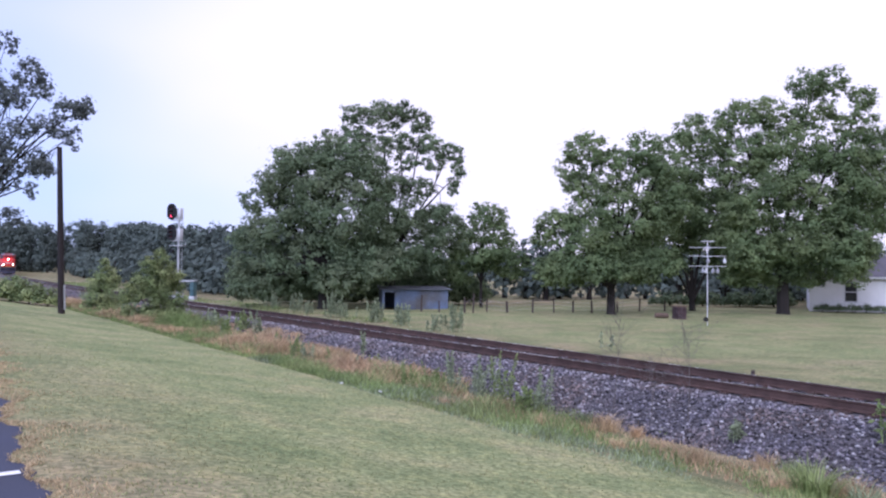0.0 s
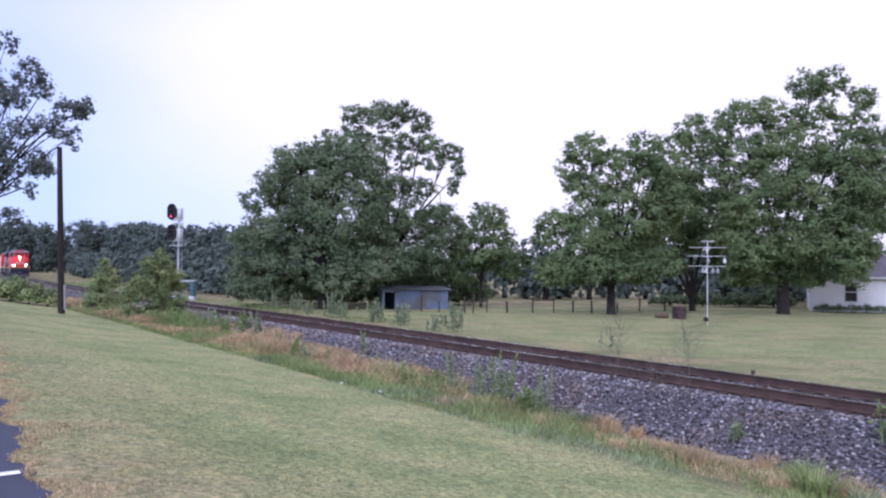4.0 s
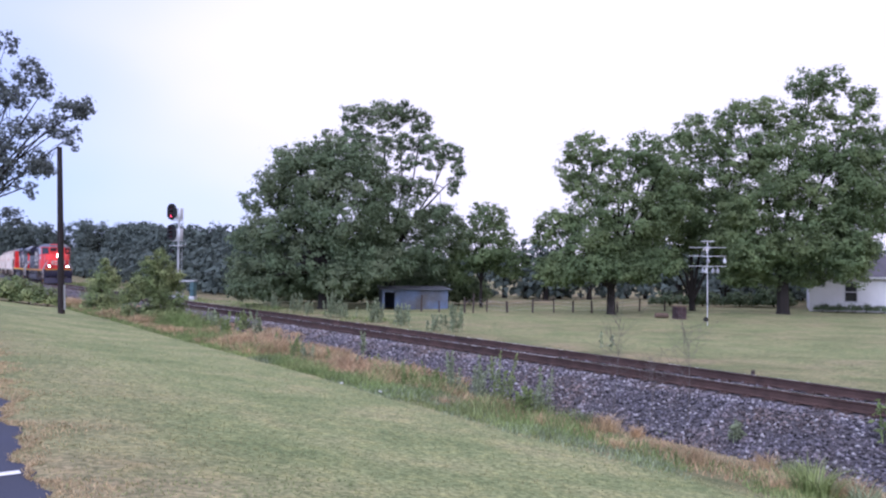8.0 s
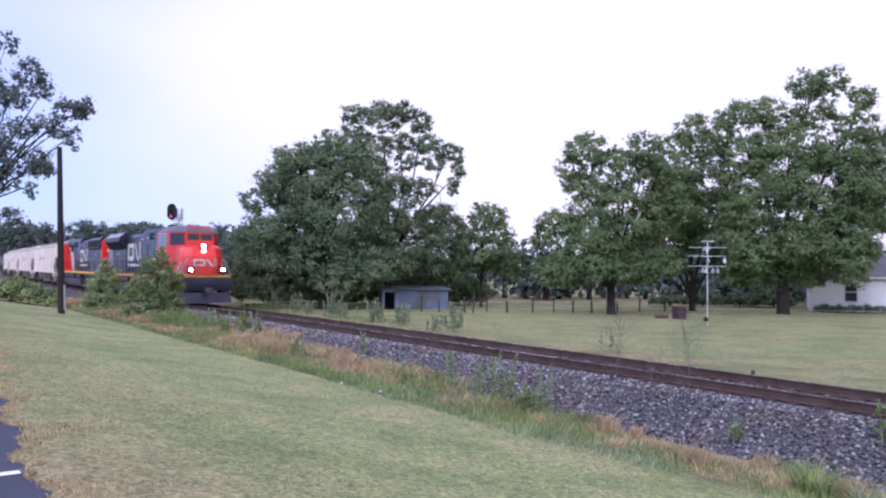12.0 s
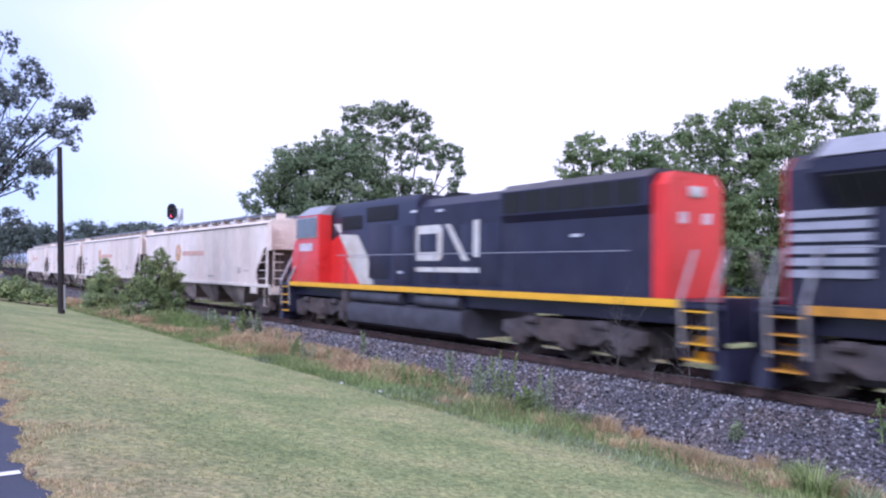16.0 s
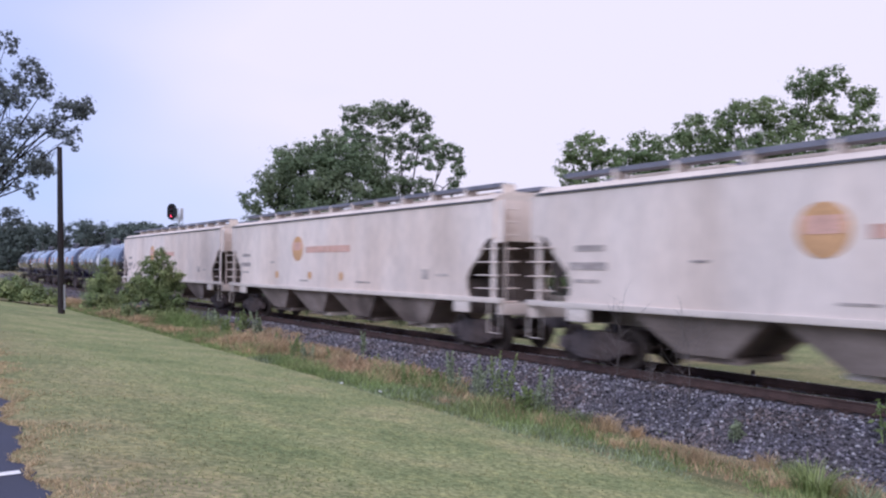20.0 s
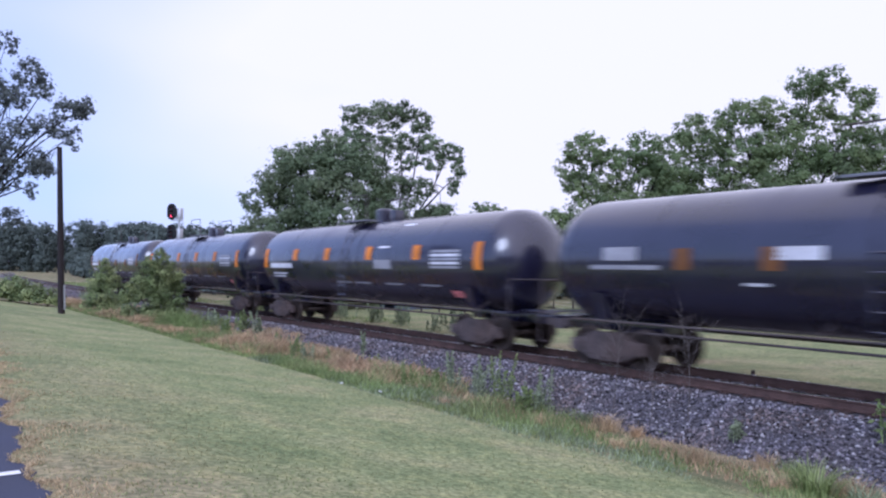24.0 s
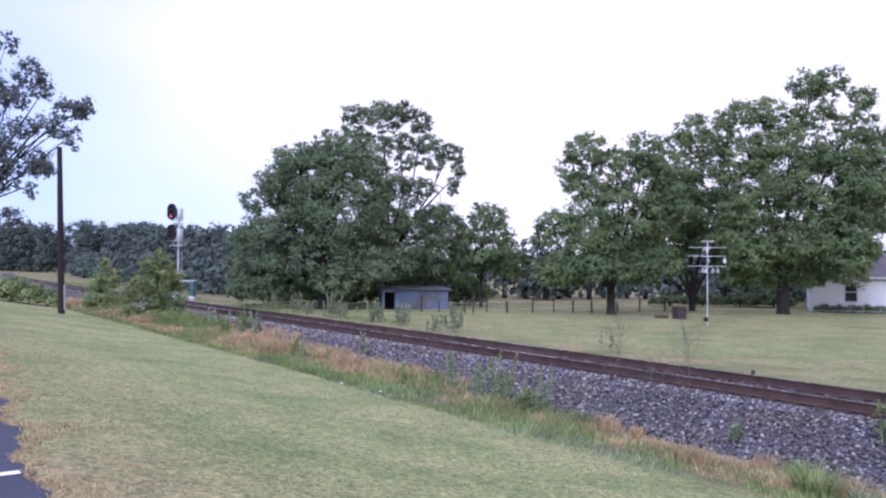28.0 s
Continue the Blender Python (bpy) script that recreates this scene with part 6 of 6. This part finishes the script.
def hopper_car(serial):
    car = thing("hopper_car", "long beige covered hopper rail car with orange markings", "hopper car", group="hopper cars of the train")
    e, b = 10.35, 10.0
    # side walls follow a slightly bowed outline; the lower end corners are cut away
    for side in (-1, 1):
        bm = bmesh.new()
        cut = [(8.92, 1.5), (8.80, 1.75), (8.80, 2.0), (8.92, 2.25), (9.20, 2.50), (9.42, 2.72), (9.52, 2.92), (9.66, 3.06), (9.82, 3.12), (b, 3.14), (b, 4.18)]
        outline = cut + [(-x, z) for x, z in cut[::-1]]
        extrude_y(bm, outline, side * 1.50, side * 1.56)
        part("side_wall", bm, "hopper_paint", car)
        part("side_sill", boxes((-e, e, side * 1.45, side * 1.60, 1.36, 1.50), bevel=0.012), "hopper_roof", car)
        part("top_chord", boxes((-b, b, side * 1.50, side * 1.61, 4.145, 4.20), bevel=0.01), "mark_dark", car)
        for sgn in (-1, 1):
            post = part("end_post", boxes((sgn * 9.86, sgn * 10.02, side * 1.485, side * 1.52, 1.5, 3.2), (sgn * 10.01, sgn * 10.3, side * 1.44, side * 1.48, 3.0, 4.15)), "hopper_paint", car)
            for k in range(4):
                part("rung", tubes([[(sgn * 9.3, side * 1.6, 1.75 + k * 0.36), (sgn * 10.3, side * 1.6, 1.75 + k * 0.36)]], 0.015, 5), "hopper_paint", post)
            part("bolster_tab", boxes((sgn * 8.2, sgn * 8.9, side * 1.47, side * 1.58, 1.05, 1.36), bevel=0.02), "hopper_roof", car)
            part("step", tubes([[(sgn * 9.8, side * 1.55, 1.36), (sgn * 9.8, side * 1.55, 0.55), (sgn * 10.3, side * 1.55, 0.55), (sgn * 10.3, side * 1.55, 1.36)]], 0.022, 5), "hopper_roof", car)
        # markings: plain shapes
        mid = side * (2.95 if serial == 0 else 2.55)
        bm = bmesh.new()
        disc(bm, (mid, side * 1.568, 3.02), (0, 1, 0), 0.5, 0.012, 28)
        part("logo_disc", bm, "logo_gold", car)
        bm = bmesh.new()
        extrude_y(bm, [(mid - 0.36, 2.95), (mid + 0.36, 2.95), (mid + 0.36, 3.28), (mid - 0.36, 3.28)], side * 1.575, side * 1.582)
        part("logo_block", bm, "logo_orange", car)
        rnd = random.Random(serial)
        x = mid - side * 0.8
        for k in range(9):
            w = rnd.choice((0.30, 0.36, 0.42))
            part("logo_bar", side_panel([(x, 2.85), (x - side * w, 2.85), (x - side * w, 3.09), (x, 3.09)], side * 1.562), "logo_orange", car)
            x -= side * (w + 0.06)
        for x0, x1, z0, z1 in ((7.7, 8.6, 2.72, 2.86), (7.6, 8.8, 2.28, 2.46), (7.9, 8.6, 1.98, 2.06)):
            bar(car, side * x1, side * x0, z0, z1, side * 1.562, "mark_faint")
        if serial == 2:
            for bx in (1.2, -1.4, -4.6):
                bm = bmesh.new()
                disc(bm, (-side * bx, side * 1.564, 1.95), (0, 1, 0), 0.16, 0.01, 20)
                part("faded_spot", bm, "logo_gold", car, "faded orange spot")
        if serial == 3:
            for k in range(9):
                gx = side * (8.4 - 0.36 * k)
                zz = 2.0 + 0.10 * (k % 3)
                part("scrawl", side_panel([(gx, zz), (gx - side * 0.07, zz), (gx - side * (0.30 if k % 2 else 0.16), zz + 0.34), (gx - side * (0.22 if k % 2 else 0.08), zz + 0.36)], side * 1.562), "mark_faint", car, "dark unreadable painted scrawl")
        for x0, x1, z0, z1 in ((-6.85, -6.5, 1.95, 2.25), (-7.9, -7.3, 2.05, 2.12), (1.6, 2.3, 1.72, 1.77), (-3.3, -2.3, 1.75, 1.80), (4.9, 5.3, 2.45, 2.5)):
            bar(car, side * x1, side * x0, z0, z1, side * 1.562, "mark_faint")
    # roof
    bm = bmesh.new()
    extrude_x(bm, [(-1.57, 4.19), (-1.25, 4.36), (-0.7, 4.44), (0.7, 4.44), (1.25, 4.36), (1.57, 4.19)], -b, b)
    part("roof", bm, "hopper_roof", car)
    for side in (-1, 1):
        for k in range(11):
            x0 = -9.6 + k * 1.76
            part("running_board", boxes((x0, x0 + 1.6, side * 0.55, side * 1.0, 4.60, 4.71)), "grating", car)
            part("board_bracket", boxes((x0 + 1.63, x0 + 1.73, side * 0.56, side * 0.99, 4.36, 4.67)), "hopper_roof", car)
    for k in range(5):
        x0 = -8.3 + k * 3.4
        part("hatch", boxes((x0, x0 + 3.0, -0.32, 0.32, 4.44, 4.58), bevel=0.03), "hopper_roof", car)
    # end walls: upright above, sloping sheets below
    for sgn in (-1, 1):
        part("end_wall", boxes((sgn * (b - 0.06), sgn * b, -1.5, 1.5, 3.05, 4.19)), "hopper_paint", car)
        bm = bmesh.new()
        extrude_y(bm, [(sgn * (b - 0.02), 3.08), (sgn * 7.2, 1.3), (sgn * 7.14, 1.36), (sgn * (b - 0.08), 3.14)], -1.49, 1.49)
        part("slope_sheet", bm, "hopper_shade", car, "sloping end sheet, coloured dark for the shade there")
        # plates added to darken the open gap below the end wall
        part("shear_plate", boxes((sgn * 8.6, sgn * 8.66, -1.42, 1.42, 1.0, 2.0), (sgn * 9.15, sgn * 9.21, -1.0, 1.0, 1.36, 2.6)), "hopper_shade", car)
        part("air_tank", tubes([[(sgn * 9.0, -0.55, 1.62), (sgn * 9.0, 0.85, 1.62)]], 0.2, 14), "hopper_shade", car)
        part("end_sill", boxes((sgn * 10.1, sgn * e, -1.5, 1.5, 1.05, 1.36), bevel=0.02), "hopper_paint", car)
        for y in (-0.9, 0.0, 0.9):
            part("end_strut", tubes([[(sgn * 10.1, y, 1.36), (sgn * 9.8, y, 3.08)]], 0.05, 6), "hopper_shade", car)
        bm = bmesh.new()
        disc(bm, (sgn * 10.12, 0.75, 2.3), (1, 0, 0), 0.28, 0.04, 18)
        part("brake_wheel", bm, "truck_grime", car)
        ladder = part("end_ladder", tubes([[(sgn * 10.21, -1.3, 1.36), (sgn * 10.21, -1.3, 4.1)]], 0.025, 5), "hopper_paint", car)
        for k in range(8):
            part("rung", tubes([[(sgn * 10.22, -1.3, 1.4 + 0.36 * k), (sgn * 10.22, -0.85, 1.4 + 0.36 * k)]], 0.022, 5), "hopper_paint", ladder)
        coupler(car, sgn * e, sgn)
        t = part("truck", TRUCK, "truck_grime", car, at=pose(sgn * 8.5, 0, 0))
        put_wheels(t, (-0.89, 0.89), 0.46, WHEEL_S)
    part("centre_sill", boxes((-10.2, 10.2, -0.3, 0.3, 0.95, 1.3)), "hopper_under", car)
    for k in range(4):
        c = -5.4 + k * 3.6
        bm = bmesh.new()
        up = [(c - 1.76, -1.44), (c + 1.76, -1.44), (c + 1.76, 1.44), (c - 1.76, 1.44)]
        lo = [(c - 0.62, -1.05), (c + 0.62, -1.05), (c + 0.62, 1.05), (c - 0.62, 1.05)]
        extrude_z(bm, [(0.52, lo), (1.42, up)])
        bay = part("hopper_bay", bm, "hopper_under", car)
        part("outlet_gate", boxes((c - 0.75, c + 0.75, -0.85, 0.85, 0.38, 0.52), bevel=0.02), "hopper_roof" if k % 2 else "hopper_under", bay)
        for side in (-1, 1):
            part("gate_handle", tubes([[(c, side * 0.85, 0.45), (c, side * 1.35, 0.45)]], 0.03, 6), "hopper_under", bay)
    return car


def tank_car(serial):
    text = {0: "black tank rail car with a white diamond sign and grey panels", 1: "black tank rail car with orange reflector squares and a white slash",
            2: "black tank rail car with a row of orange reflector squares", 3: "last black tank rail car with dull orange squares"}[serial]
    car = thing("tank_car", text, "tank car", group="tank cars of the train")
    R, zc, e = 1.50, 2.52, 7.98
    bm = bmesh.new()
    prof = [(-e - 0.85, 0.02), (-e - 0.83, 0.35), (-e - 0.72, 0.75), (-e - 0.52, 1.10), (-e - 0.26, 1.34), (-e, 1.47), (-e + 0.25, R)]
    prof = prof + [(x, R) for x in (-5.2, -2.6, 0.0, 2.6, 5.2)] + [(-x, r) for x, r in prof[::-1]]
    tube(bm, [(x, 0, zc) for x, r in prof], [r for x, r in prof], 56)
    tank = part("tank", bm, "tank_black", car)
    for x in (-5.2, -2.6, 2.6, 5.2):
        bm = bmesh.new()
        tube(bm, [(x - 0.03, 0, zc), (x + 0.03, 0, zc)], R + 0.006, 56, cap=False)
        part("weld_band", bm, "tank_black", tank)
    # wide jacket band round the middle
    bm = bmesh.new()
    tube(bm, [(-1.0, 0, zc), (0.6, 0, zc)], R + 0.015, 56)
    part("jacket_band", bm, "tank_black", tank)

    def plate(x0, x1, z0, z1, side, material, name, dz=0.02):
        """A patch lying on the curved side between two heights."""
        bm = bmesh.new()
        n = 5
        rows = []
        for k in range(n + 1):
            z = z0 + (z1 - z0) * k / n
            y = math.sqrt(max((R + dz) ** 2 - (z - zc) ** 2, 0.01)) * side
            rows.append((bm.verts.new((x0, y, z)), bm.verts.new((x1, y, z))))
        for a, b in zip(rows, rows[1:]):
            bm.faces.new((a[0], a[1], b[1], b[0]))
        part(name, bm, material, tank)

    for side in (-1, 1):
        f = -side
        if serial:
            for x in (-4.6, -1.8 if serial < 3 else -1.45, 1.4, 4.4):
                z = 2.78 if serial < 3 else 2.46
                plate(f * x - 0.21, f * x + 0.21, z - 0.23, z + 0.23, side, "reflector" if serial < 3 else "rust_patch", "reflector_square")
            for x in (-7.6, 7.55):
                plate(f * x - 0.18, f * x + 0.18, 2.25, 3.05, side, "reflector" if serial < 3 else "rust_patch", "reflector_band")
            plate(f * -7.1, f * -4.9, 2.24, 2.44, side, "mark_white", "marking_bar")
            plate(f * -6.9, f * -5.5, 1.98, 2.04, side, "mark_white", "marking_bar")
            plate(f * -6.9, f * -5.7, 1.86, 1.92, side, "mark_white", "marking_bar")
            for k in range(5):
                plate(f * 5.2, f * 6.7, 2.28 + k * 0.12, 2.36 + k * 0.12, side, "mark_white" if k % 2 else "loco_grey", "marking_bar")
            for x in (-1.2, 0.2, 2.3, 4.4):
                plate(f * x, f * (x + 1.1), 1.72, 1.78, side, "loco_grey", "marking_bar")
            if serial == 1:
                bm = bmesh.new()
                pts = [(f * 2.0, 2.95), (f * 2.7, 2.95), (f * 3.5, 3.75), (f * 2.9, 3.75)]
                v = [bm.verts.new((x, side * math.sqrt((R + 0.02) ** 2 - (z - zc) ** 2), z)) for x, z in pts]
                bm.faces.new(v)
                part("white_slash", bm, "siding", tank)
                plate(f * 1.8, f * 2.9, 2.25, 2.55, side, "loco_grey", "marking_bar")
        else:
            for x in (-4.4, -2.4, 4.3, 6.9):
                plate(f * x - 0.2, f * x + 0.2, 2.3, 2.75, side, "rust_patch", "reflector_square")
            cx = f * 0.75
            bm = bmesh.new()
            rows = []
            for k in range(9):
                z = 2.05 + 1.15 * k / 8
                w = 0.78 * (1 - abs(z - 2.62) / 0.60)
                y = side * math.sqrt((R + 0.02) ** 2 - (z - zc) ** 2)
                rows.append((bm.verts.new((cx - max(w, 0.02), y, z)), bm.verts.new((cx + max(w, 0.02), y, z))))
            for a, b in zip(rows, rows[1:]):
                bm.faces.new((a[0], a[1], b[1], b[0]))
            part("diamond_sign", bm, "white_paint", tank, "white diamond sign")
            for x0, x1, z0, z1, m in ((1.7, 3.4, 2.2, 2.6, "loco_grey"), (4.6, 6.1, 2.1, 2.6, "loco_grey"), (3.5, 4.5, 2.75, 3.05, "tank_sheen"), (-6.6, -5.6, 2.5, 2.8, "loco_grey"), (-2.3, -1.4, 2.5, 2.75, "mark_white"),
                                       (-7.0, -5.0, 2.3, 2.4, "loco_grey"), (-3.0, -2.5, 2.0, 2.06, "mark_white"), (1.0, 2.0, 1.9, 1.95, "mark_white"), (2.5, 3.4, 1.85, 1.9, "mark_white"), (5.2, 6.0, 1.6, 1.7, "mark_white")):
                plate(f * x0, f * x1, z0, z1, side, m, "marking_bar")
        plate(f * 5.95, f * 6.5, 1.42, 1.62, side, "mark_pink", "placard")
        # running rail along the side, carried on brackets
        part("side_rail", tubes([[(-7.6, side * 1.5, 1.12), (7.6, side * 1.5, 1.12)]], 0.025, 6), "truck_grime", car)
        part("brake_pipe", tubes([[(-6.0, side * 0.9, 0.86), (6.0, side * 0.9, 0.86)]], 0.03, 6), "truck_grime", car)
        for x in (-7.5, -4.5, -1.5, 1.5, 4.5, 7.5):
            part("rail_bracket", tubes([[(x, side * 1.5, 1.12), (x, side * 1.0, 1.36)]], 0.02, 5), "truck_grime", car)
        for sgn in (-1, 1):
            part("end_step", tubes([[(sgn * 8.35, side * 1.5, 1.12), (sgn * 8.35, side * 1.5, 0.5), (sgn * 8.75, side * 1.5, 0.5), (sgn * 8.75, side * 1.5, 1.12)]], 0.022, 5), "truck_grime", car)
        part("side_ladder", tubes([[(x, side * 1.58, 1.1), (x, side * 1.6, 2.6), (x, side * 1.2, 3.6), (x, side * 0.75, 4.05)] for x in (-0.55, -0.1)]
                                  + [[(-0.55, side * (1.6 if k < 5 else 1.6 - 0.17 * (k - 4)), 1.3 + 0.33 * k), (-0.1, side * (1.6 if k < 5 else 1.6 - 0.17 * (k - 4)), 1.3 + 0.33 * k)] for k in range(8)], 0.018, 5), "tank_black", car)
    # walkway, manway and guard rail on top
    for y in (-0.95, 0.45):
        part("top_platform", boxes((-1.45, 0.35, y, y + 0.5, 3.98, 4.03)), "grating", car)
    bm = bmesh.new()
    tube(bm, [(0, 0, 3.95), (0, 0, 4.40), (0, 0, 4.48)], [0.32, 0.32, 0.24], 18)
    part("manway", bm, "tank_black", car)
    part("valve_box", boxes((0.72, 1.06, -0.2, 0.2, 3.95, 4.38), bevel=0.04), "tank_black", car)
    for y in (-0.9, 0.9):
        part("guard_rail", tubes([[(-1.35, y, 4.0), (-1.35, y, 4.92), (0.2, y, 4.92), (0.2, y, 4.0)]], 0.022, 5), "truck_grime", car)
    # stub sills and end platforms
    for sgn in (-1, 1):
        part("end_platform", boxes((sgn * 8.2, sgn * 8.85, -1.5, 1.5, 1.08, 1.14), (sgn * 5.8, sgn * 8.9, -0.3, 0.3, 0.80, 1.16), bevel=0.01), "tank_black", car)
        bm = bmesh.new()
        extrude_x(bm, [(-1.2, 1.14), (-1.35, 1.75), (-0.9, 1.3), (0.9, 1.3), (1.35, 1.75), (1.2, 1.14)], sgn * 6.7, sgn * 7.1)
        part("saddle", bm, "tank_black", car)
        part("end_railing", tubes([[(sgn * 8.8, -1.4, 1.14), (sgn * 8.8, -1.4, 2.0), (sgn * 8.8, 1.4, 2.0), (sgn * 8.8, 1.4, 1.14)]], 0.022, 5), "truck_grime", car)
        for k in range(2):
            part("marking_bar", boxes((sgn * 8.42, sgn * 8.44, -0.9 * sgn, -0.25 * sgn, 2.85 + 0.16 * k, 2.93 + 0.16 * k)), "mark_white", car)
        coupler(car, sgn * 8.75, sgn)
        t = part("truck", TRUCK, "truck_grime", car, at=pose(sgn * 6.9, 0, 0))
        put_wheels(t, (-0.89, 0.89), 0.46, WHEEL_S)
    return car


LEAD = dict(fuel=(-5.45, 2.75), trucks=(5.6, -8.0), frame_rear=-10.75, front=10.38, stripe="stripe_dim", yellow_steps=False, hood_rear=-9.9, hood_step=-4.88, tall_from=-0.3, cab_rear=5.5, cab_front=9.15, nose=9.95, radiator=(-9.75, -4.9), flare=True,
            rear_red=0.72, red_end=True, roof="roof_slate", side_window=(5.9, 7.65), emblem=(-4.35, -0.8, 2.6, 3.85), lit=True,
            white_flash=[[(1.95, 1.68), (3.05, 1.68), (3.8, 2.76), (2.42, 2.76)], [(2.75, 2.77), (4.15, 2.77), (5.15, 4.1), (4.15, 4.1)]],
            red_flash=[(3.06, 1.68), (5.49, 1.68), (5.49, 4.1), (5.16, 4.1), (4.16, 2.765), (3.81, 2.765)],
            dark_panels=[(1.5, 2.65, 4.0, 4.45)], doors=[(0.0, 1.3, 1.75, 3.7)])
SECOND = dict(fuel=(-2.1, 4.8), trucks=(7.5, -6.1), frame_rear=-10.75, front=10.75, stripe="stripe_yellow", yellow_steps=True, hood_rear=-8.6, hood_step=-3.4, tall_from=1.0, cab_rear=7.05, cab_front=10.25, nose=10.7, radiator=(-8.62, -3.42), flare=False,
              rear_red=0.40, red_end=True, roof="loco_grey", side_window=(7.3, 9.05), emblem=(-2.3, 1.15, 2.52, 3.65), lit=False,
              white_flash=[[(3.74, 1.68), (4.75, 1.68), (5.79, 2.65), (4.19, 2.65)], [(4.19, 2.66), (5.59, 2.66), (6.42, 3.55), (4.96, 3.48)], [(6.2, 3.6), (6.42, 3.6), (6.85, 3.95), (6.3, 3.95)]],
              red_flash=[(4.76, 1.68), (7.04, 1.68), (7.04, 3.3), (6.45, 3.5), (5.6, 2.655), (5.8, 2.655)],
              # the narrow third panel paints the shade of the recess behind the cab
              dark_panels=[(4.64, 6.15, 3.7, 4.2), (2.2, 4.3, 3.92, 4.44), (6.9, 7.04, 3.35, 4.4)], doors=[(2.65, 4.1, 1.9, 3.8), (1.2, 2.4, 1.75, 3.7)])

# cars in order: object, distance of its middle behind the train's nose, half the truck spacing, facing
TRAIN = [(locomotive("locomotive", "red-fronted black diesel locomotive with glowing headlights, leading the train", LEAD), 11.3, 6.9, 1),
         (locomotive("locomotive", "red and black diesel locomotive with yellow stripe, cab trailing", SECOND), 33.6, 6.9, -1)]
for i in range(4):
    TRAIN.append((hopper_car(i), 44.85 + 21.74 * (i + 0.5), 8.5, 1))
for i, u in enumerate((141.05, 159.95, 178.8, 197.65)):
    TRAIN.append((tank_car(i), u, 6.9, 1))


# ---------------------------------------------------------------- what moves
def nose_at(t):
    """Place of the train's nose along the line at t seconds."""
    d = t - 20.0
    # small changes of speed about a steady pull
    drift = np.interp(t, [0, 8, 10.5, 12, 14.6, 16, 18, 19, 20, 21, 24, 25, 26, 27, 28],
                      [0.0, 0.3, 0.65, 0.5, -0.15, -0.02, 0.28, 0.15, -0.05, -0.25, -0.87, -1.47, -2.1, -2.68, -3.25])
    return -85.95 - 15.105 * d - 0.0735 * d * d + float(drift)


def motions():
    times = [0.5 * i for i in range(57)]
    for car, u, a, facing in TRAIN:
        rows = []
        for t in times:
            s = nose_at(t) + u
            x0, y0, _ = on_track(s - a)
            x1, y1, _ = on_track(s + a)
            heading = math.atan2(y0 - y1, x0 - x1) + (0 if facing > 0 else math.pi)
            rows.append((t, Matrix.Translation(((x0 + x1) / 2, (y0 + y1) / 2, 0.0)) @ Matrix.Rotation(heading, 4, 'Z')))
        walk(car, rows)
    facing_of = {car: facing for car, _, _, facing in TRAIN}
    ticks = [i / 30 for i in range(841)]
    run = [nose_at(0) - nose_at(t) for t in ticks]
    for w, x, r in WHEELS:
        turn = facing_of[w.parent.parent] / r
        walk(w, [(t, Matrix.Translation((x, 0, r)) @ Matrix.Rotation(d * turn, 4, 'Y')) for t, d in zip(ticks, run)])


motions()
